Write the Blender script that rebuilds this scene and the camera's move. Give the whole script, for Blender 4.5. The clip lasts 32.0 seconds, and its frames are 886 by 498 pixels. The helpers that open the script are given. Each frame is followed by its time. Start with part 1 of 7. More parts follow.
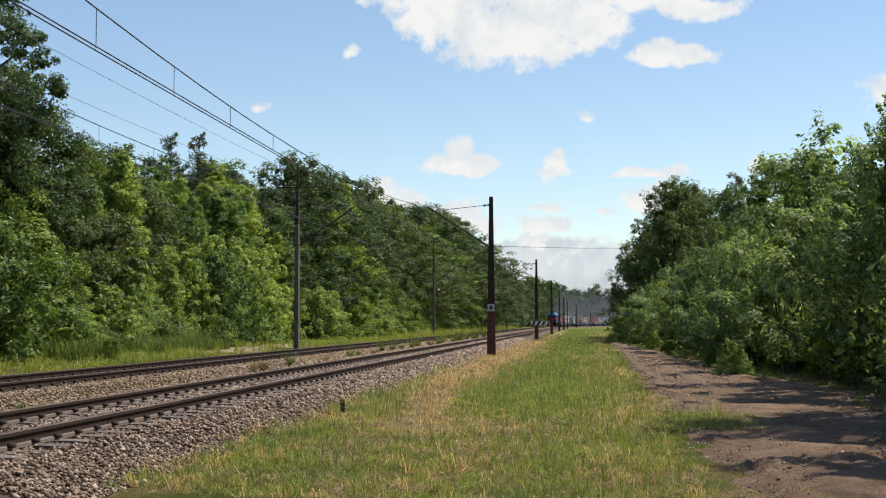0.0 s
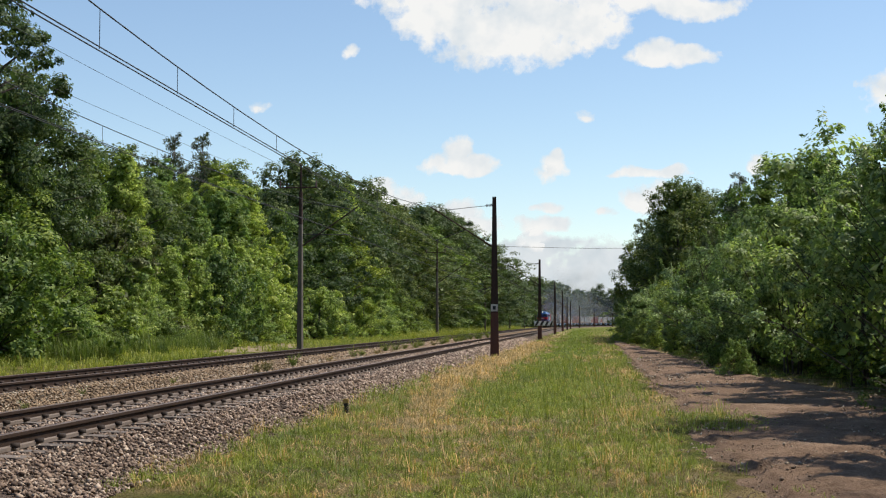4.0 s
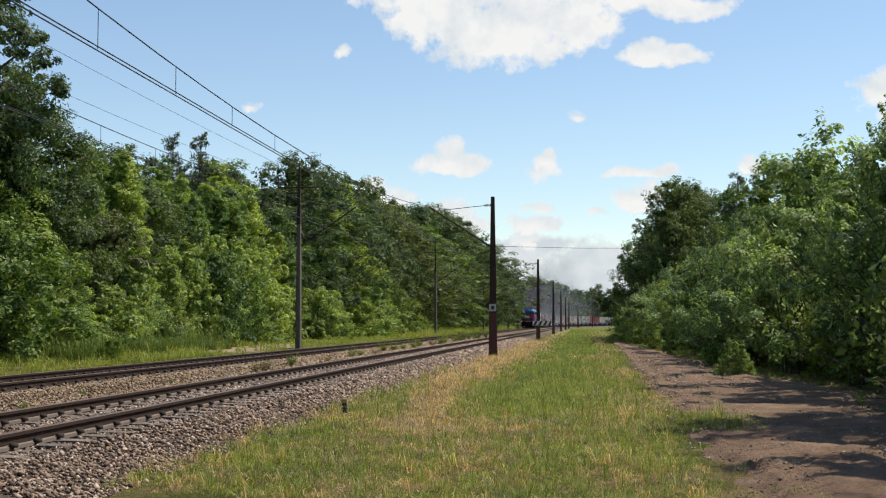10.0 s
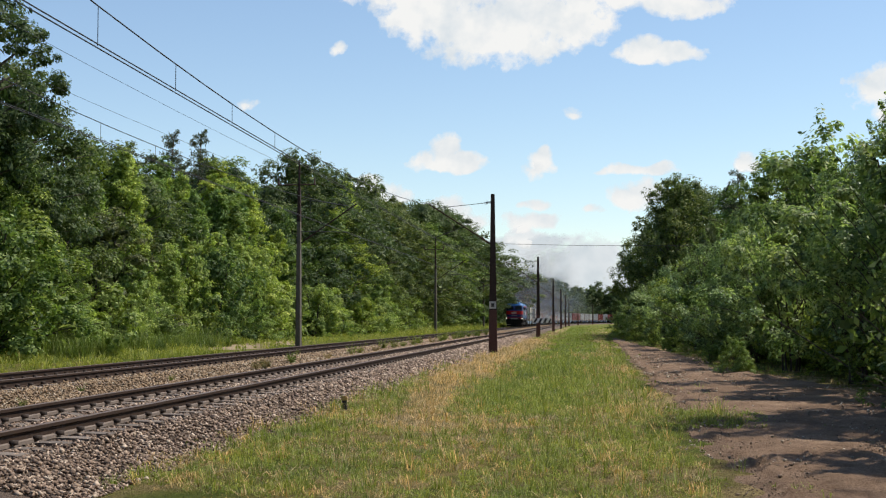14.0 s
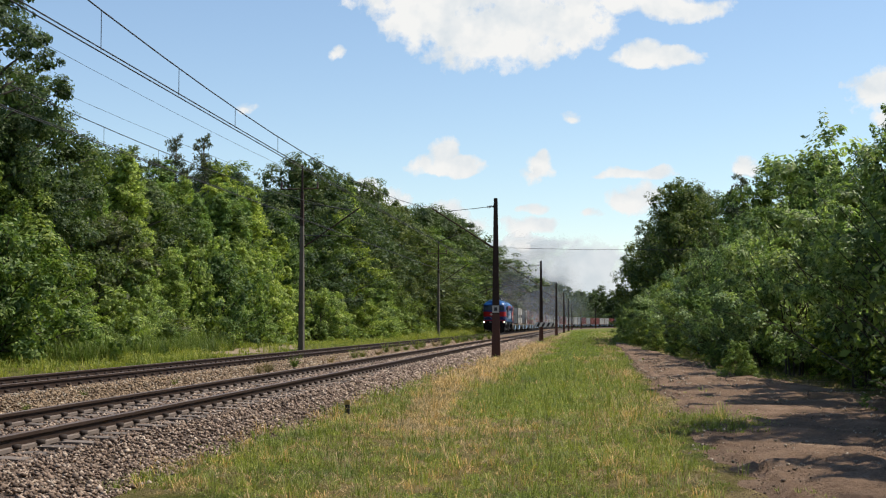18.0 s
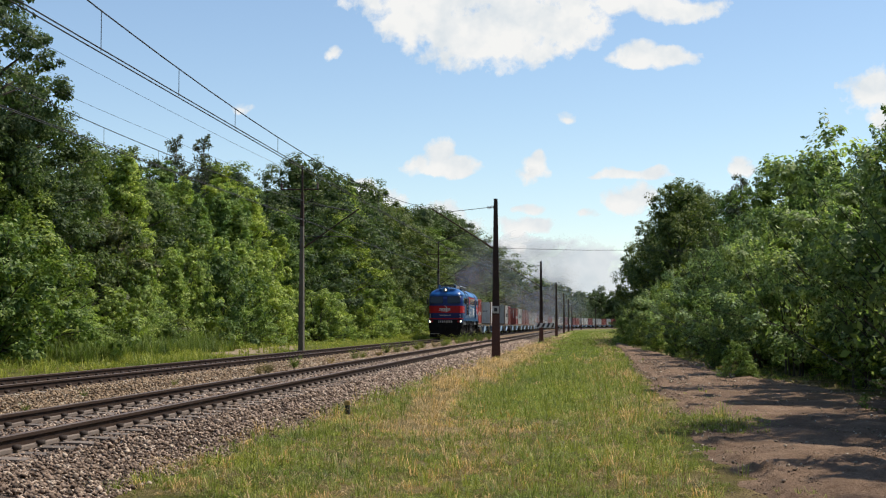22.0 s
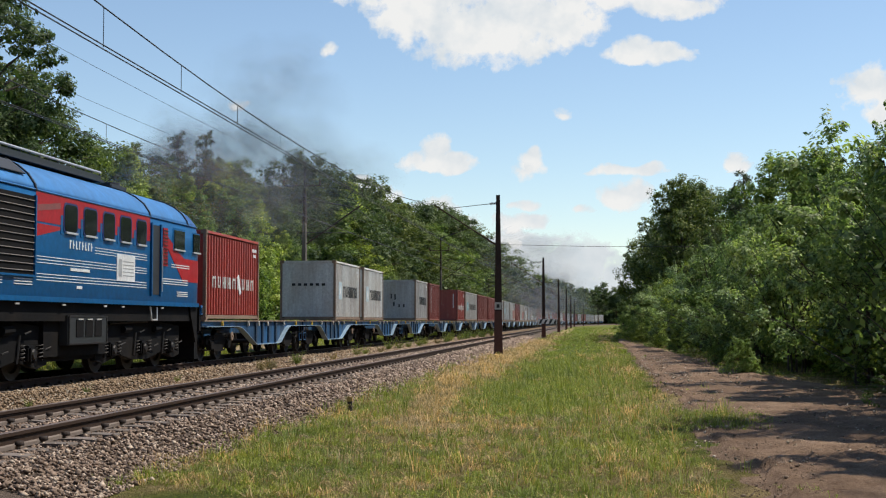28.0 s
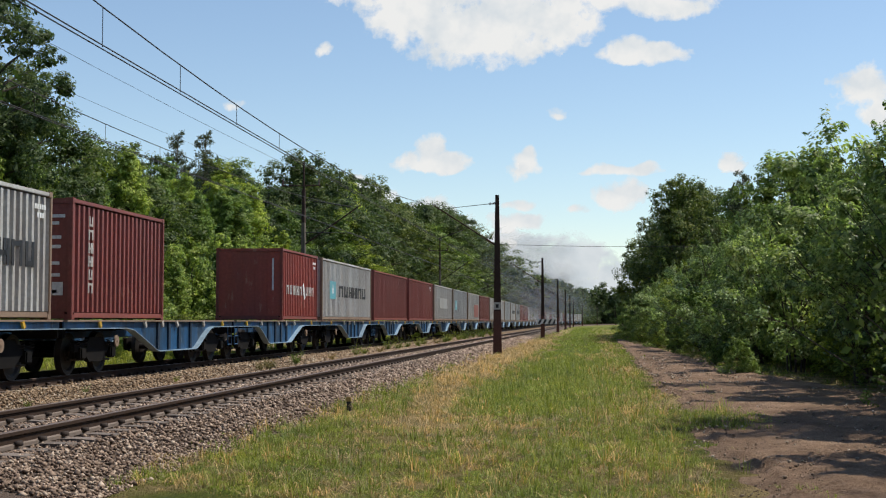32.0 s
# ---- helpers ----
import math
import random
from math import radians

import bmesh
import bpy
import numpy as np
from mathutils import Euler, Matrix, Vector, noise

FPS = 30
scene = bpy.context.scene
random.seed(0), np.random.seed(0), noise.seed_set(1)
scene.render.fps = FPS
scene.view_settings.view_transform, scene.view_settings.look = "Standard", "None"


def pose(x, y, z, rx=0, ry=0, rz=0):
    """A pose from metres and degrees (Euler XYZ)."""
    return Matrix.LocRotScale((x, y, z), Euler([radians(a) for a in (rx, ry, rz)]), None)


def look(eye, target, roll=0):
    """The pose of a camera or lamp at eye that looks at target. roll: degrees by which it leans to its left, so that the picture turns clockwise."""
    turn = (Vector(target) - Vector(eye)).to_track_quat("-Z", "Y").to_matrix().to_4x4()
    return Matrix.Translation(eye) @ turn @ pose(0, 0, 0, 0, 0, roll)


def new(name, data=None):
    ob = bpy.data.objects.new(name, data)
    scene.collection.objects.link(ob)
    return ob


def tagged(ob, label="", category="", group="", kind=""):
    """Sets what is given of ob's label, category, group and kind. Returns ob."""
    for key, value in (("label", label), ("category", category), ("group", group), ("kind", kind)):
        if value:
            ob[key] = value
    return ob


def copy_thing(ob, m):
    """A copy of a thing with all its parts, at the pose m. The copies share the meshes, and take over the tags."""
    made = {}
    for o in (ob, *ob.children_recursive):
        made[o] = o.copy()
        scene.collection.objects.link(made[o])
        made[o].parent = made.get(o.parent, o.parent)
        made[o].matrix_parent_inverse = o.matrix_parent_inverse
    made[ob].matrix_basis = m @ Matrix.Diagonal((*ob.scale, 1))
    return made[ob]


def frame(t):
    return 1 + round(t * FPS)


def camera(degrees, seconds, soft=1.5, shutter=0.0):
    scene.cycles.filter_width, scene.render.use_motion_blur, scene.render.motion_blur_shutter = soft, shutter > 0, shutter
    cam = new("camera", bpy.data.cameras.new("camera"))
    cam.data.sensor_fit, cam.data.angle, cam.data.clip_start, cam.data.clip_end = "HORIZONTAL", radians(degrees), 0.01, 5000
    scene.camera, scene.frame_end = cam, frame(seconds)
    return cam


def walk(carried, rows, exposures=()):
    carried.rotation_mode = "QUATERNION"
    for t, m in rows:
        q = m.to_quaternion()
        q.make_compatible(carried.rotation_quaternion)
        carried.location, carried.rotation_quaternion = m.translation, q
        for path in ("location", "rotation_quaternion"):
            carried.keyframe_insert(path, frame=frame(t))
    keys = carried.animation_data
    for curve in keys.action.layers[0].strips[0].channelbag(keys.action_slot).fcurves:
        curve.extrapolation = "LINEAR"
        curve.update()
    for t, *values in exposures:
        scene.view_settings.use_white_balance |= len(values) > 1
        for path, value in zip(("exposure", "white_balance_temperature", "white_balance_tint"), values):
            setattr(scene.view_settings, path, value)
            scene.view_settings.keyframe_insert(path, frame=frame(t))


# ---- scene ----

import colorsys

EYE = Vector((0.0, 0.0, 1.65))
RAIL = 0.48            # height of the rail heads
NEAR, FAR = -6.84, -12.03   # centre lines of the two tracks
BEND, RADIUS = 353.7, 1312.0  # where the line begins to bend to the right


def aim(across, down):
    """The camera's pose: a steady stand that sways by these thousandths of its focal length."""
    yaw, tilt = 0.105 + across / 2332.0, 0.056 + down / 2332.0
    way = Vector((-math.sin(yaw) * math.cos(tilt), math.cos(yaw) * math.cos(tilt), math.sin(tilt)))
    return look(EYE, EYE + way * 10.0)


cam = camera(37.16, 32.0, soft=1.15)
walk(cam, [
    (0, aim(0.0, 0.0)), (0.5, aim(2.8, 0.0)), (1, aim(4.2, 0.0)), (1.5, aim(3.0, 0.0)), (2, aim(3.0, 0.0)), (2.5, aim(3.0, 0.0)),
    (3, aim(4.6, 0.0)), (3.5, aim(5.8, 0.0)), (5.5, aim(4.8, 1.0)), (6, aim(3.0, 0.4)), (6.5, aim(3.0, 0.0)), (7, aim(2.0, 0.4)),
    (7.5, aim(2.6, 0.0)), (8, aim(4.6, -0.6)), (8.5, aim(4.8, 0.0)), (9, aim(4.6, 0.0)), (9.5, aim(3.0, 0.0)), (10, aim(3.0, 0.0)),
    (10.5, aim(2.2, 0.0)), (11, aim(3.0, 0.0)), (11.5, aim(2.0, -1.4)), (12, aim(3.0, -1.6)), (12.5, aim(3.2, -1.6)), (13, aim(3.0, -3.0)),
    (13.5, aim(3.0, -4.6)), (14, aim(3.0, -4.6)), (14.5, aim(4.2, -4.6)), (16.5, aim(6.4, 0.0)), (17, aim(7.8, 1.4)), (17.5, aim(7.8, 1.4)),
    (18, aim(8.2, 2.6)), (18.5, aim(8.2, 3.0)), (19, aim(7.8, 3.0)), (19.5, aim(7.8, 3.4)), (20, aim(7.8, 3.4)), (20.5, aim(7.8, 3.4)),
    (21, aim(7.8, 3.4)), (21.5, aim(7.8, 3.4)), (22, aim(8.2, 3.6)), (22.5, aim(7.8, 3.4)), (23, aim(7.8, 3.4)), (23.5, aim(7.8, 3.0)),
    (24, aim(7.2, 1.4)), (24.5, aim(7.2, 0.6)), (25, aim(7.8, 0.0)), (25.5, aim(9.2, -1.6)), (27.5, aim(13.2, -3.0)), (28, aim(12.4, -3.0)),
    (28.5, aim(10.8, -3.0)), (29, aim(12.0, -3.0)), (29.5, aim(10.2, -4.6)), (30, aim(9.2, -5.8)), (30.5, aim(9.4, -6.2)), (31, aim(9.4, -4.6)),
    (31.5, aim(10.4, -4.6)), (32, aim(10.8, -3.0))], exposures=[(0, 0.0, 6680, 9), (25, 0.0, 6680, 9), (28, -0.06, 6650, 9), (32, -0.1, 6650, 9)])

# ---------------------------------------------------------------- light
SUN_AZ, SUN_EL = radians(64), radians(58)   # clockwise from the line's own direction
world = bpy.data.worlds.new("sky")
scene.world = world
world.use_nodes = True
wn = world.node_tree.nodes
sky = wn.new("ShaderNodeTexSky")
sky.sky_type, sky.sun_disc = "NISHITA", False
sky.sun_elevation, sky.sun_rotation = SUN_EL, SUN_AZ
sky.air_density, sky.dust_density, sky.ozone_density = 1.0, 0.15, 2.0
wn["Background"].inputs["Strength"].default_value = 0.15
world.node_tree.links.new(sky.outputs[0], wn["Background"].inputs["Color"])
sun = new("sun", bpy.data.lights.new("sun", "SUN"))
sun.data.energy, sun.data.angle, sun.data.color = 5.0, radians(0.55), (1.0, 0.95, 0.87)
sun.matrix_basis = look((0, 0, 0), (-math.sin(SUN_AZ) * math.cos(SUN_EL), -math.cos(SUN_AZ) * math.cos(SUN_EL), -math.sin(SUN_EL)))

# ---------------------------------------------------------------- materials
def shader(name):
    m = bpy.data.materials.new(name)
    m.use_nodes = True
    return m, m.node_tree.nodes, m.node_tree.links, m.node_tree.nodes["Principled BSDF"]


def ramp(n, lk, src, stops):
    r = n.new("ShaderNodeValToRGB")
    while len(r.color_ramp.elements) < len(stops):
        r.color_ramp.elements.new(0.5)
    for e, (p, c) in zip(r.color_ramp.elements, stops):
        e.position, e.color = p, (*c, 1)
    lk.new(src, r.inputs[0])
    return r.outputs[0]


def noise_of(n, lk, scale, detail=5, rough=0.6, space="Object", stretch=None):
    co = n.new("ShaderNodeTexCoord")
    src = co.outputs[space]
    if stretch:
        mp = n.new("ShaderNodeMapping")
        mp.inputs["Scale"].default_value = stretch
        lk.new(src, mp.inputs[0])
        src = mp.outputs[0]
    t = n.new("ShaderNodeTexNoise")
    t.inputs["Scale"].default_value, t.inputs["Detail"].default_value = scale, detail
    t.inputs["Roughness"].default_value = rough
    lk.new(src, t.inputs["Vector"])
    return t.outputs["Fac"]


def mixed(n, lk, fac, a, b, mode="MIX"):
    m = n.new("ShaderNodeMix")
    m.data_type, m.blend_type = "RGBA", mode
    for sock, v in ((m.inputs[0], fac), (m.inputs[6], a), (m.inputs[7], b)):
        if isinstance(v, (int, float)):
            sock.default_value = v
        elif isinstance(v, tuple):
            sock.default_value = (*v, 1)
        else:
            lk.new(v, sock)
    return m.outputs[2]


def bumped(n, lk, b, src, strength, distance):
    k = n.new("ShaderNodeBump")
    k.inputs["Strength"].default_value, k.inputs["Distance"].default_value = strength, distance
    lk.new(src, k.inputs["Height"])
    lk.new(k.outputs[0], b.inputs["Normal"])


def worn(name, base, dirt=(0.10, 0.075, 0.05), rough=0.55, metal=0.0, amount=0.35, fine=14.0, coarse=1.2, bump=0.15, streak=False, vary=0.0, gloss=0.5, scuff=None):
    """Paint, steel, stone or wood: a base colour, blotches and grime at two scales, and fine relief."""
    m, n, lk, b = shader(name)
    big = noise_of(n, lk, coarse, 6, 0.65, stretch=(1, 1, 0.25) if streak else None)
    small = noise_of(n, lk, fine, 4, 0.7)
    shade = ramp(n, lk, small, [(0.3, tuple(c * 0.78 for c in base)), (0.7, tuple(min(1, c * 1.18) for c in base))])
    mask = ramp(n, lk, big, [(0.40 if scuff else 0.46, (0, 0, 0)), (0.66 if scuff else 0.74, (amount, amount, amount))])
    col = mixed(n, lk, mask, shade, dirt)
    if scuff:   # rubbed pale streaks
        rub = ramp(n, lk, noise_of(n, lk, 3.2, 6, 0.7, stretch=(1, 1, 0.35)), [(0.60, (0, 0, 0)), (0.68, (0.55, 0.55, 0.55))])
        col = mixed(n, lk, rub, col, scuff)
    if vary:
        info = n.new("ShaderNodeObjectInfo")
        tone = ramp(n, lk, info.outputs["Random"], [(0, (1 - vary,) * 3), (1, (1 + vary * 0.6,) * 3)])
        col = mixed(n, lk, 1.0, col, tone, "MULTIPLY")
    lk.new(col, b.inputs["Base Color"])
    b.inputs["Roughness"].default_value, b.inputs["Metallic"].default_value = rough, metal
    b.inputs["Specular IOR Level"].default_value = gloss
    if bump:
        bumped(n, lk, b, small, bump, 0.01)
    return m


def leafy(name, dark, mid, light, glow=0.32, sheen=0.25):
    """Leaves: every leaf has its own tone, whole boughs lean to one tone, and each lets some light through."""
    m, n, lk, b = shader(name)
    g, info = n.new("ShaderNodeNewGeometry"), n.new("ShaderNodeObjectInfo")
    col = ramp(n, lk, g.outputs["Random Per Island"], [(0, dark), (0.5, mid), (1, light)])
    tone = ramp(n, lk, info.outputs["Random"], [(0, (0.70, 0.76, 0.84)), (0.35, (0.95, 0.94, 1.00)), (0.7, (1.18, 1.08, 1.02)), (1, (1.50, 1.28, 0.92))])
    col = mixed(n, lk, 1.0, col, tone, "MULTIPLY")
    col = mixed(n, lk, 1.0, col, ramp(n, lk, noise_of(n, lk, 0.9, 3, 0.6), [(0.32, (0.72, 0.80, 0.92)), (0.68, (1.28, 1.18, 1.02))]), "MULTIPLY")
    lk.new(col, b.inputs["Base Color"])
    b.inputs["Roughness"].default_value = 0.55
    b.inputs["Specular IOR Level"].default_value = sheen
    tr, mx = n.new("ShaderNodeBsdfTranslucent"), n.new("ShaderNodeMixShader")
    warm = mixed(n, lk, 1.0, col, (1.20, 1.38, 0.80), "MULTIPLY")
    lk.new(warm, tr.inputs["Color"])
    mx.inputs[0].default_value = glow
    lk.new(b.outputs[0], mx.inputs[1])
    lk.new(tr.outputs[0], mx.inputs[2])
    lk.new(mx.outputs[0], n["Material Output"].inputs[0])
    return m


def stony(name, tones, rough=0.9):
    m, n, lk, b = shader(name)
    g = n.new("ShaderNodeNewGeometry")
    col = ramp(n, lk, g.outputs["Random Per Island"], tones)
    col = mixed(n, lk, 0.5, col, ramp(n, lk, noise_of(n, lk, 30, 4), [(0.3, (0.6, 0.6, 0.6)), (0.7, (1.25, 1.22, 1.2))]), "MULTIPLY")
    lk.new(col, b.inputs["Base Color"])
    b.inputs["Roughness"].default_value = rough
    return m


def earth(name, stops, scale, fine, bump, patch=None):
    m, n, lk, b = shader(name)
    col = ramp(n, lk, noise_of(n, lk, scale, 8, 0.65), stops)
    grain = noise_of(n, lk, fine, 6, 0.75)
    col = mixed(n, lk, 1.0, col, ramp(n, lk, grain, [(0.3, (0.62, 0.6, 0.58)), (0.7, (1.3, 1.3, 1.3))]), "MULTIPLY")
    if patch:
        col = mixed(n, lk, ramp(n, lk, noise_of(n, lk, 0.9, 6, 0.7), [(0.5, (0, 0, 0)), (0.62, (1, 1, 1))]), col, patch)
    lk.new(col, b.inputs["Base Color"])
    b.inputs["Roughness"].default_value = 0.95
    b.inputs["Specular IOR Level"].default_value = 0.15
    bumped(n, lk, b, grain, bump, 0.05)
    return m


M = {}


def grassy(name):
    """Turf: green where it is fresh, straw-coloured where it is parched, with bare brown specks."""
    m, n, lk, b = shader(name)
    dry = n.new("ShaderNodeAttribute")
    dry.attribute_name = "dry"
    add = n.new("ShaderNodeMath")
    add.operation = "MULTIPLY_ADD"
    add.inputs[1].default_value, add.inputs[2].default_value = 0.9, -0.45
    lk.new(noise_of(n, lk, 5, 6, 0.75), add.inputs[0])
    both = n.new("ShaderNodeMath")
    lk.new(dry.outputs["Fac"], both.inputs[0])
    lk.new(add.outputs[0], both.inputs[1])
    col = ramp(n, lk, both.outputs[0], [(0.05, (0.112, 0.138, 0.026)), (0.4, (0.170, 0.165, 0.042)), (0.62, (0.235, 0.185, 0.075)), (1.0, (0.38, 0.285, 0.15))])
    grain = noise_of(n, lk, 38, 6, 0.8)
    col = mixed(n, lk, 1.0, col, ramp(n, lk, grain, [(0.34, (0.50, 0.47, 0.40)), (0.5, (0.95, 0.95, 0.90)), (0.68, (1.5, 1.5, 1.35))]), "MULTIPLY")
    lk.new(col, b.inputs["Base Color"])
    b.inputs["Roughness"].default_value = 0.95
    b.inputs["Specular IOR Level"].default_value = 0.1
    bumped(n, lk, b, grain, 1.0, 0.08)
    return m


M["turf"] = grassy("turf")
M["dirt"] = earth("dirt", [(0.3, (0.142, 0.090, 0.058)), (0.55, (0.240, 0.157, 0.104)), (0.75, (0.34, 0.236, 0.162))], 0.8, 22, 0.9)
M["bed"] = earth("ballast_bed", [(0.3, (0.098, 0.070, 0.054)), (0.7, (0.190, 0.140, 0.108))], 2.5, 40, 0.9)
M["bed_old"] = earth("old_ballast_bed", [(0.3, (0.13, 0.085, 0.05)), (0.7, (0.26, 0.18, 0.11))], 2.5, 40, 0.9)
M["stone"] = stony("ballast_stone", [(0, (0.090, 0.058, 0.040)), (0.3, (0.172, 0.116, 0.081)), (0.7, (0.300, 0.208, 0.148)), (1, (0.55, 0.43, 0.325))])
M["stone_old"] = stony("brown_ballast_stone", [(0, (0.13, 0.085, 0.05)), (0.4, (0.25, 0.165, 0.095)), (0.8, (0.36, 0.25, 0.15)), (1, (0.46, 0.38, 0.28))])
M["rail"] = worn("rail_steel", (0.046, 0.029, 0.021), (0.065, 0.036, 0.022), 0.8, 0.0, 0.5, 20, 2.0, gloss=0.15)
M["rail_top"] = worn("rail_head", (0.15, 0.105, 0.080), (0.09, 0.052, 0.034), 0.55, 0.3, 0.35, 20, 1.0, 0.05)
M["sleeper"] = worn("concrete_sleeper", (0.175, 0.138, 0.112), (0.10, 0.07, 0.05), 0.9, 0, 0.7, 30, 3, 0.3, vary=0.25)
M["clip"] = worn("rail_clip", (0.045, 0.034, 0.028), (0.09, 0.055, 0.04), 0.8, 0.0, 0.5, gloss=0.2)
M["foot"] = worn("pale_rail_foot", (0.20, 0.155, 0.125), (0.11, 0.075, 0.055), 0.85, 0, 0.5, 20, 2.0)
M["stake_cap"] = worn("faded_yellow_cap", (0.42, 0.29, 0.09), (0.25, 0.18, 0.09), 0.7, 0, 0.6)
M["mast_rust"] = worn("rusty_mast", (0.045, 0.028, 0.022), (0.075, 0.042, 0.028), 0.85, 0.0, 0.6, 12, 1.5, 0.3, gloss=0.2)
M["mast_red"] = worn("red_oxide_foot", (0.10, 0.040, 0.028), (0.08, 0.04, 0.03), 0.8, 0.1, 0.6, 12, 1.5, 0.3)
M["mast_grey"] = worn("weathered_mast", (0.120, 0.100, 0.075), (0.07, 0.055, 0.04), 0.85, 0.1, 0.6, 12, 1.5, 0.3)
M["plate"] = worn("pale_plate", (0.5, 0.48, 0.44), (0.2, 0.17, 0.14), 0.6, 0, 0.6)
M["black"] = worn("black_paint", (0.022, 0.022, 0.024), (0.05, 0.04, 0.035), 0.55, 0, 0.5)
M["white"] = worn("white_paint", (0.72, 0.72, 0.7), (0.35, 0.32, 0.28), 0.5, 0, 0.4)
M["wire"] = worn("copper_wire", (0.028, 0.028, 0.030), (0.04, 0.035, 0.03), 0.8, 0.0, 0.3, bump=0)
M["insul"] = worn("brown_insulator", (0.10, 0.045, 0.03), rough=0.25, amount=0.2)
M["bark"] = worn("bark", (0.075, 0.058, 0.043), (0.04, 0.035, 0.025), 0.95, 0, 0.7, 18, 3, 0.6)
M["pine_bark"] = worn("pine_bark", (0.15, 0.08, 0.045), (0.06, 0.045, 0.035), 0.95, 0, 0.7, 18, 3, 0.6)
M["leaf_a"] = leafy("broad_leaf", (0.064, 0.108, 0.023), (0.150, 0.220, 0.050), (0.290, 0.370, 0.100))
M["leaf_b"] = leafy("yellow_green_leaf", (0.118, 0.176, 0.044), (0.242, 0.335, 0.088), (0.42, 0.51, 0.165), 0.37, 0.18)
M["leaf_c"] = leafy("oak_leaf", (0.040, 0.066, 0.020), (0.082, 0.122, 0.042), (0.165, 0.210, 0.082))
M["leaf_r"] = leafy("willow_leaf", (0.070, 0.108, 0.034), (0.195, 0.270, 0.090), (0.43, 0.53, 0.22), 0.36, 0.4)
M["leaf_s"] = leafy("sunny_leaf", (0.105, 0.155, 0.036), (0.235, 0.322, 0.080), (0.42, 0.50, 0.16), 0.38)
# near bushes' leaf: glossy, with the sun on it put into brighter colours
M["leaf_w"] = leafy("sunlit_glossy_leaf", (0.110, 0.155, 0.038), (0.300, 0.375, 0.110), (0.56, 0.60, 0.26), 0.50, 0.8)
M["herb"] = leafy("meadow_herb", (0.12, 0.165, 0.03), (0.22, 0.26, 0.05), (0.36, 0.38, 0.11), 0.35)
M["straw"] = leafy("lying_straw", (0.25, 0.17, 0.078), (0.40, 0.29, 0.14), (0.58, 0.46, 0.28), 0.2)
M["leaf_o"] = leafy("brownish_leaf", (0.066, 0.082, 0.028), (0.125, 0.142, 0.055), (0.22, 0.235, 0.10))
M["needle"] = leafy("pine_needle", (0.045, 0.060, 0.034), (0.080, 0.102, 0.054), (0.130, 0.155, 0.080), 0.2)
M["grass"] = leafy("green_grass", (0.132, 0.172, 0.024), (0.258, 0.300, 0.050), (0.44, 0.45, 0.12), 0.38)
M["hay"] = leafy("dry_grass", (0.155, 0.122, 0.046), (0.255, 0.200, 0.082), (0.40, 0.325, 0.155), 0.25)
M["weed"] = leafy("weeds", (0.095, 0.130, 0.026), (0.180, 0.220, 0.046), (0.32, 0.345, 0.10), 0.35)
M["c_grey"] = worn("grey_container_paint", (0.36, 0.365, 0.36), (0.20, 0.15, 0.11), 0.5, 0, 0.5, 9, 1.1, 0.08, True, 0.12)
M["c_mid"] = worn("dull_grey_container_paint", (0.50, 0.495, 0.47), (0.27, 0.20, 0.15), 0.5, 0, 0.5, 9, 1.1, 0.08, True, 0.1, scuff=(0.38, 0.31, 0.25))
M["c_light"] = worn("pale_container_paint", (0.70, 0.69, 0.64), (0.40, 0.30, 0.22), 0.5, 0, 0.5, 9, 1.3, 0.08, True, 0.08, scuff=(0.44, 0.35, 0.27))
M["c_red"] = worn("red_container_paint", (0.44, 0.062, 0.042), (0.24, 0.06, 0.04), 0.45, 0, 0.45, 9, 1.1, 0.08, True, 0.12, scuff=(0.55, 0.26, 0.20))
M["c_rust"] = worn("brownish_red_container_paint", (0.35, 0.068, 0.048), (0.19, 0.06, 0.045), 0.5, 0, 0.45, 9, 1.1, 0.08, True, 0.1, scuff=(0.44, 0.22, 0.16))
M["c_brown"] = worn("oxide_container_paint", (0.255, 0.062, 0.048), (0.15, 0.06, 0.05), 0.5, 0, 0.45, 9, 1.1, 0.08, True, 0.15, scuff=(0.36, 0.17, 0.12))
M["c_edge"] = worn("rusted_steel_edge", (0.27, 0.19, 0.13), (0.16, 0.08, 0.05), 0.7, 0.1, 0.6)
M["w_blue"] = worn("wagon_blue", (0.016, 0.100, 0.235), (0.012, 0.020, 0.028), 0.55, 0, 0.95, 6, 2.2, 0.1, True, 0.2, scuff=(0.24, 0.32, 0.37))
M["bogie"] = worn("dark_bogie", (0.0100, 0.0095, 0.0095), (0.024, 0.019, 0.015), 0.85, 0.0, 0.6, gloss=0.10)
M["tyre"] = worn("wheel_steel", (0.018, 0.015, 0.013), (0.06, 0.04, 0.03), 0.6, 0.3, 0.4)
M["yellow"] = worn("yellow_paint", (0.62, 0.36, 0.03), (0.25, 0.15, 0.06), 0.5, 0, 0.4)
M["l_blue"] = worn("locomotive_blue", (0.003, 0.092, 0.245), (0.008, 0.05, 0.11), 0.42, 0, 0.3, 6, 0.9, 0.04, True, gloss=0.22)
M["l_brow"] = worn("shaded_brow_blue", (0.008, 0.095, 0.31), (0.02, 0.08, 0.20), 0.30, 0, 0.3, 6, 0.9, 0.03, gloss=0.5)
# navy whose depth also holds the shade on the cab ends
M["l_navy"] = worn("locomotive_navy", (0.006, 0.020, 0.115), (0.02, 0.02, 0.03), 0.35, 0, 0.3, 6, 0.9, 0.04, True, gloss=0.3)
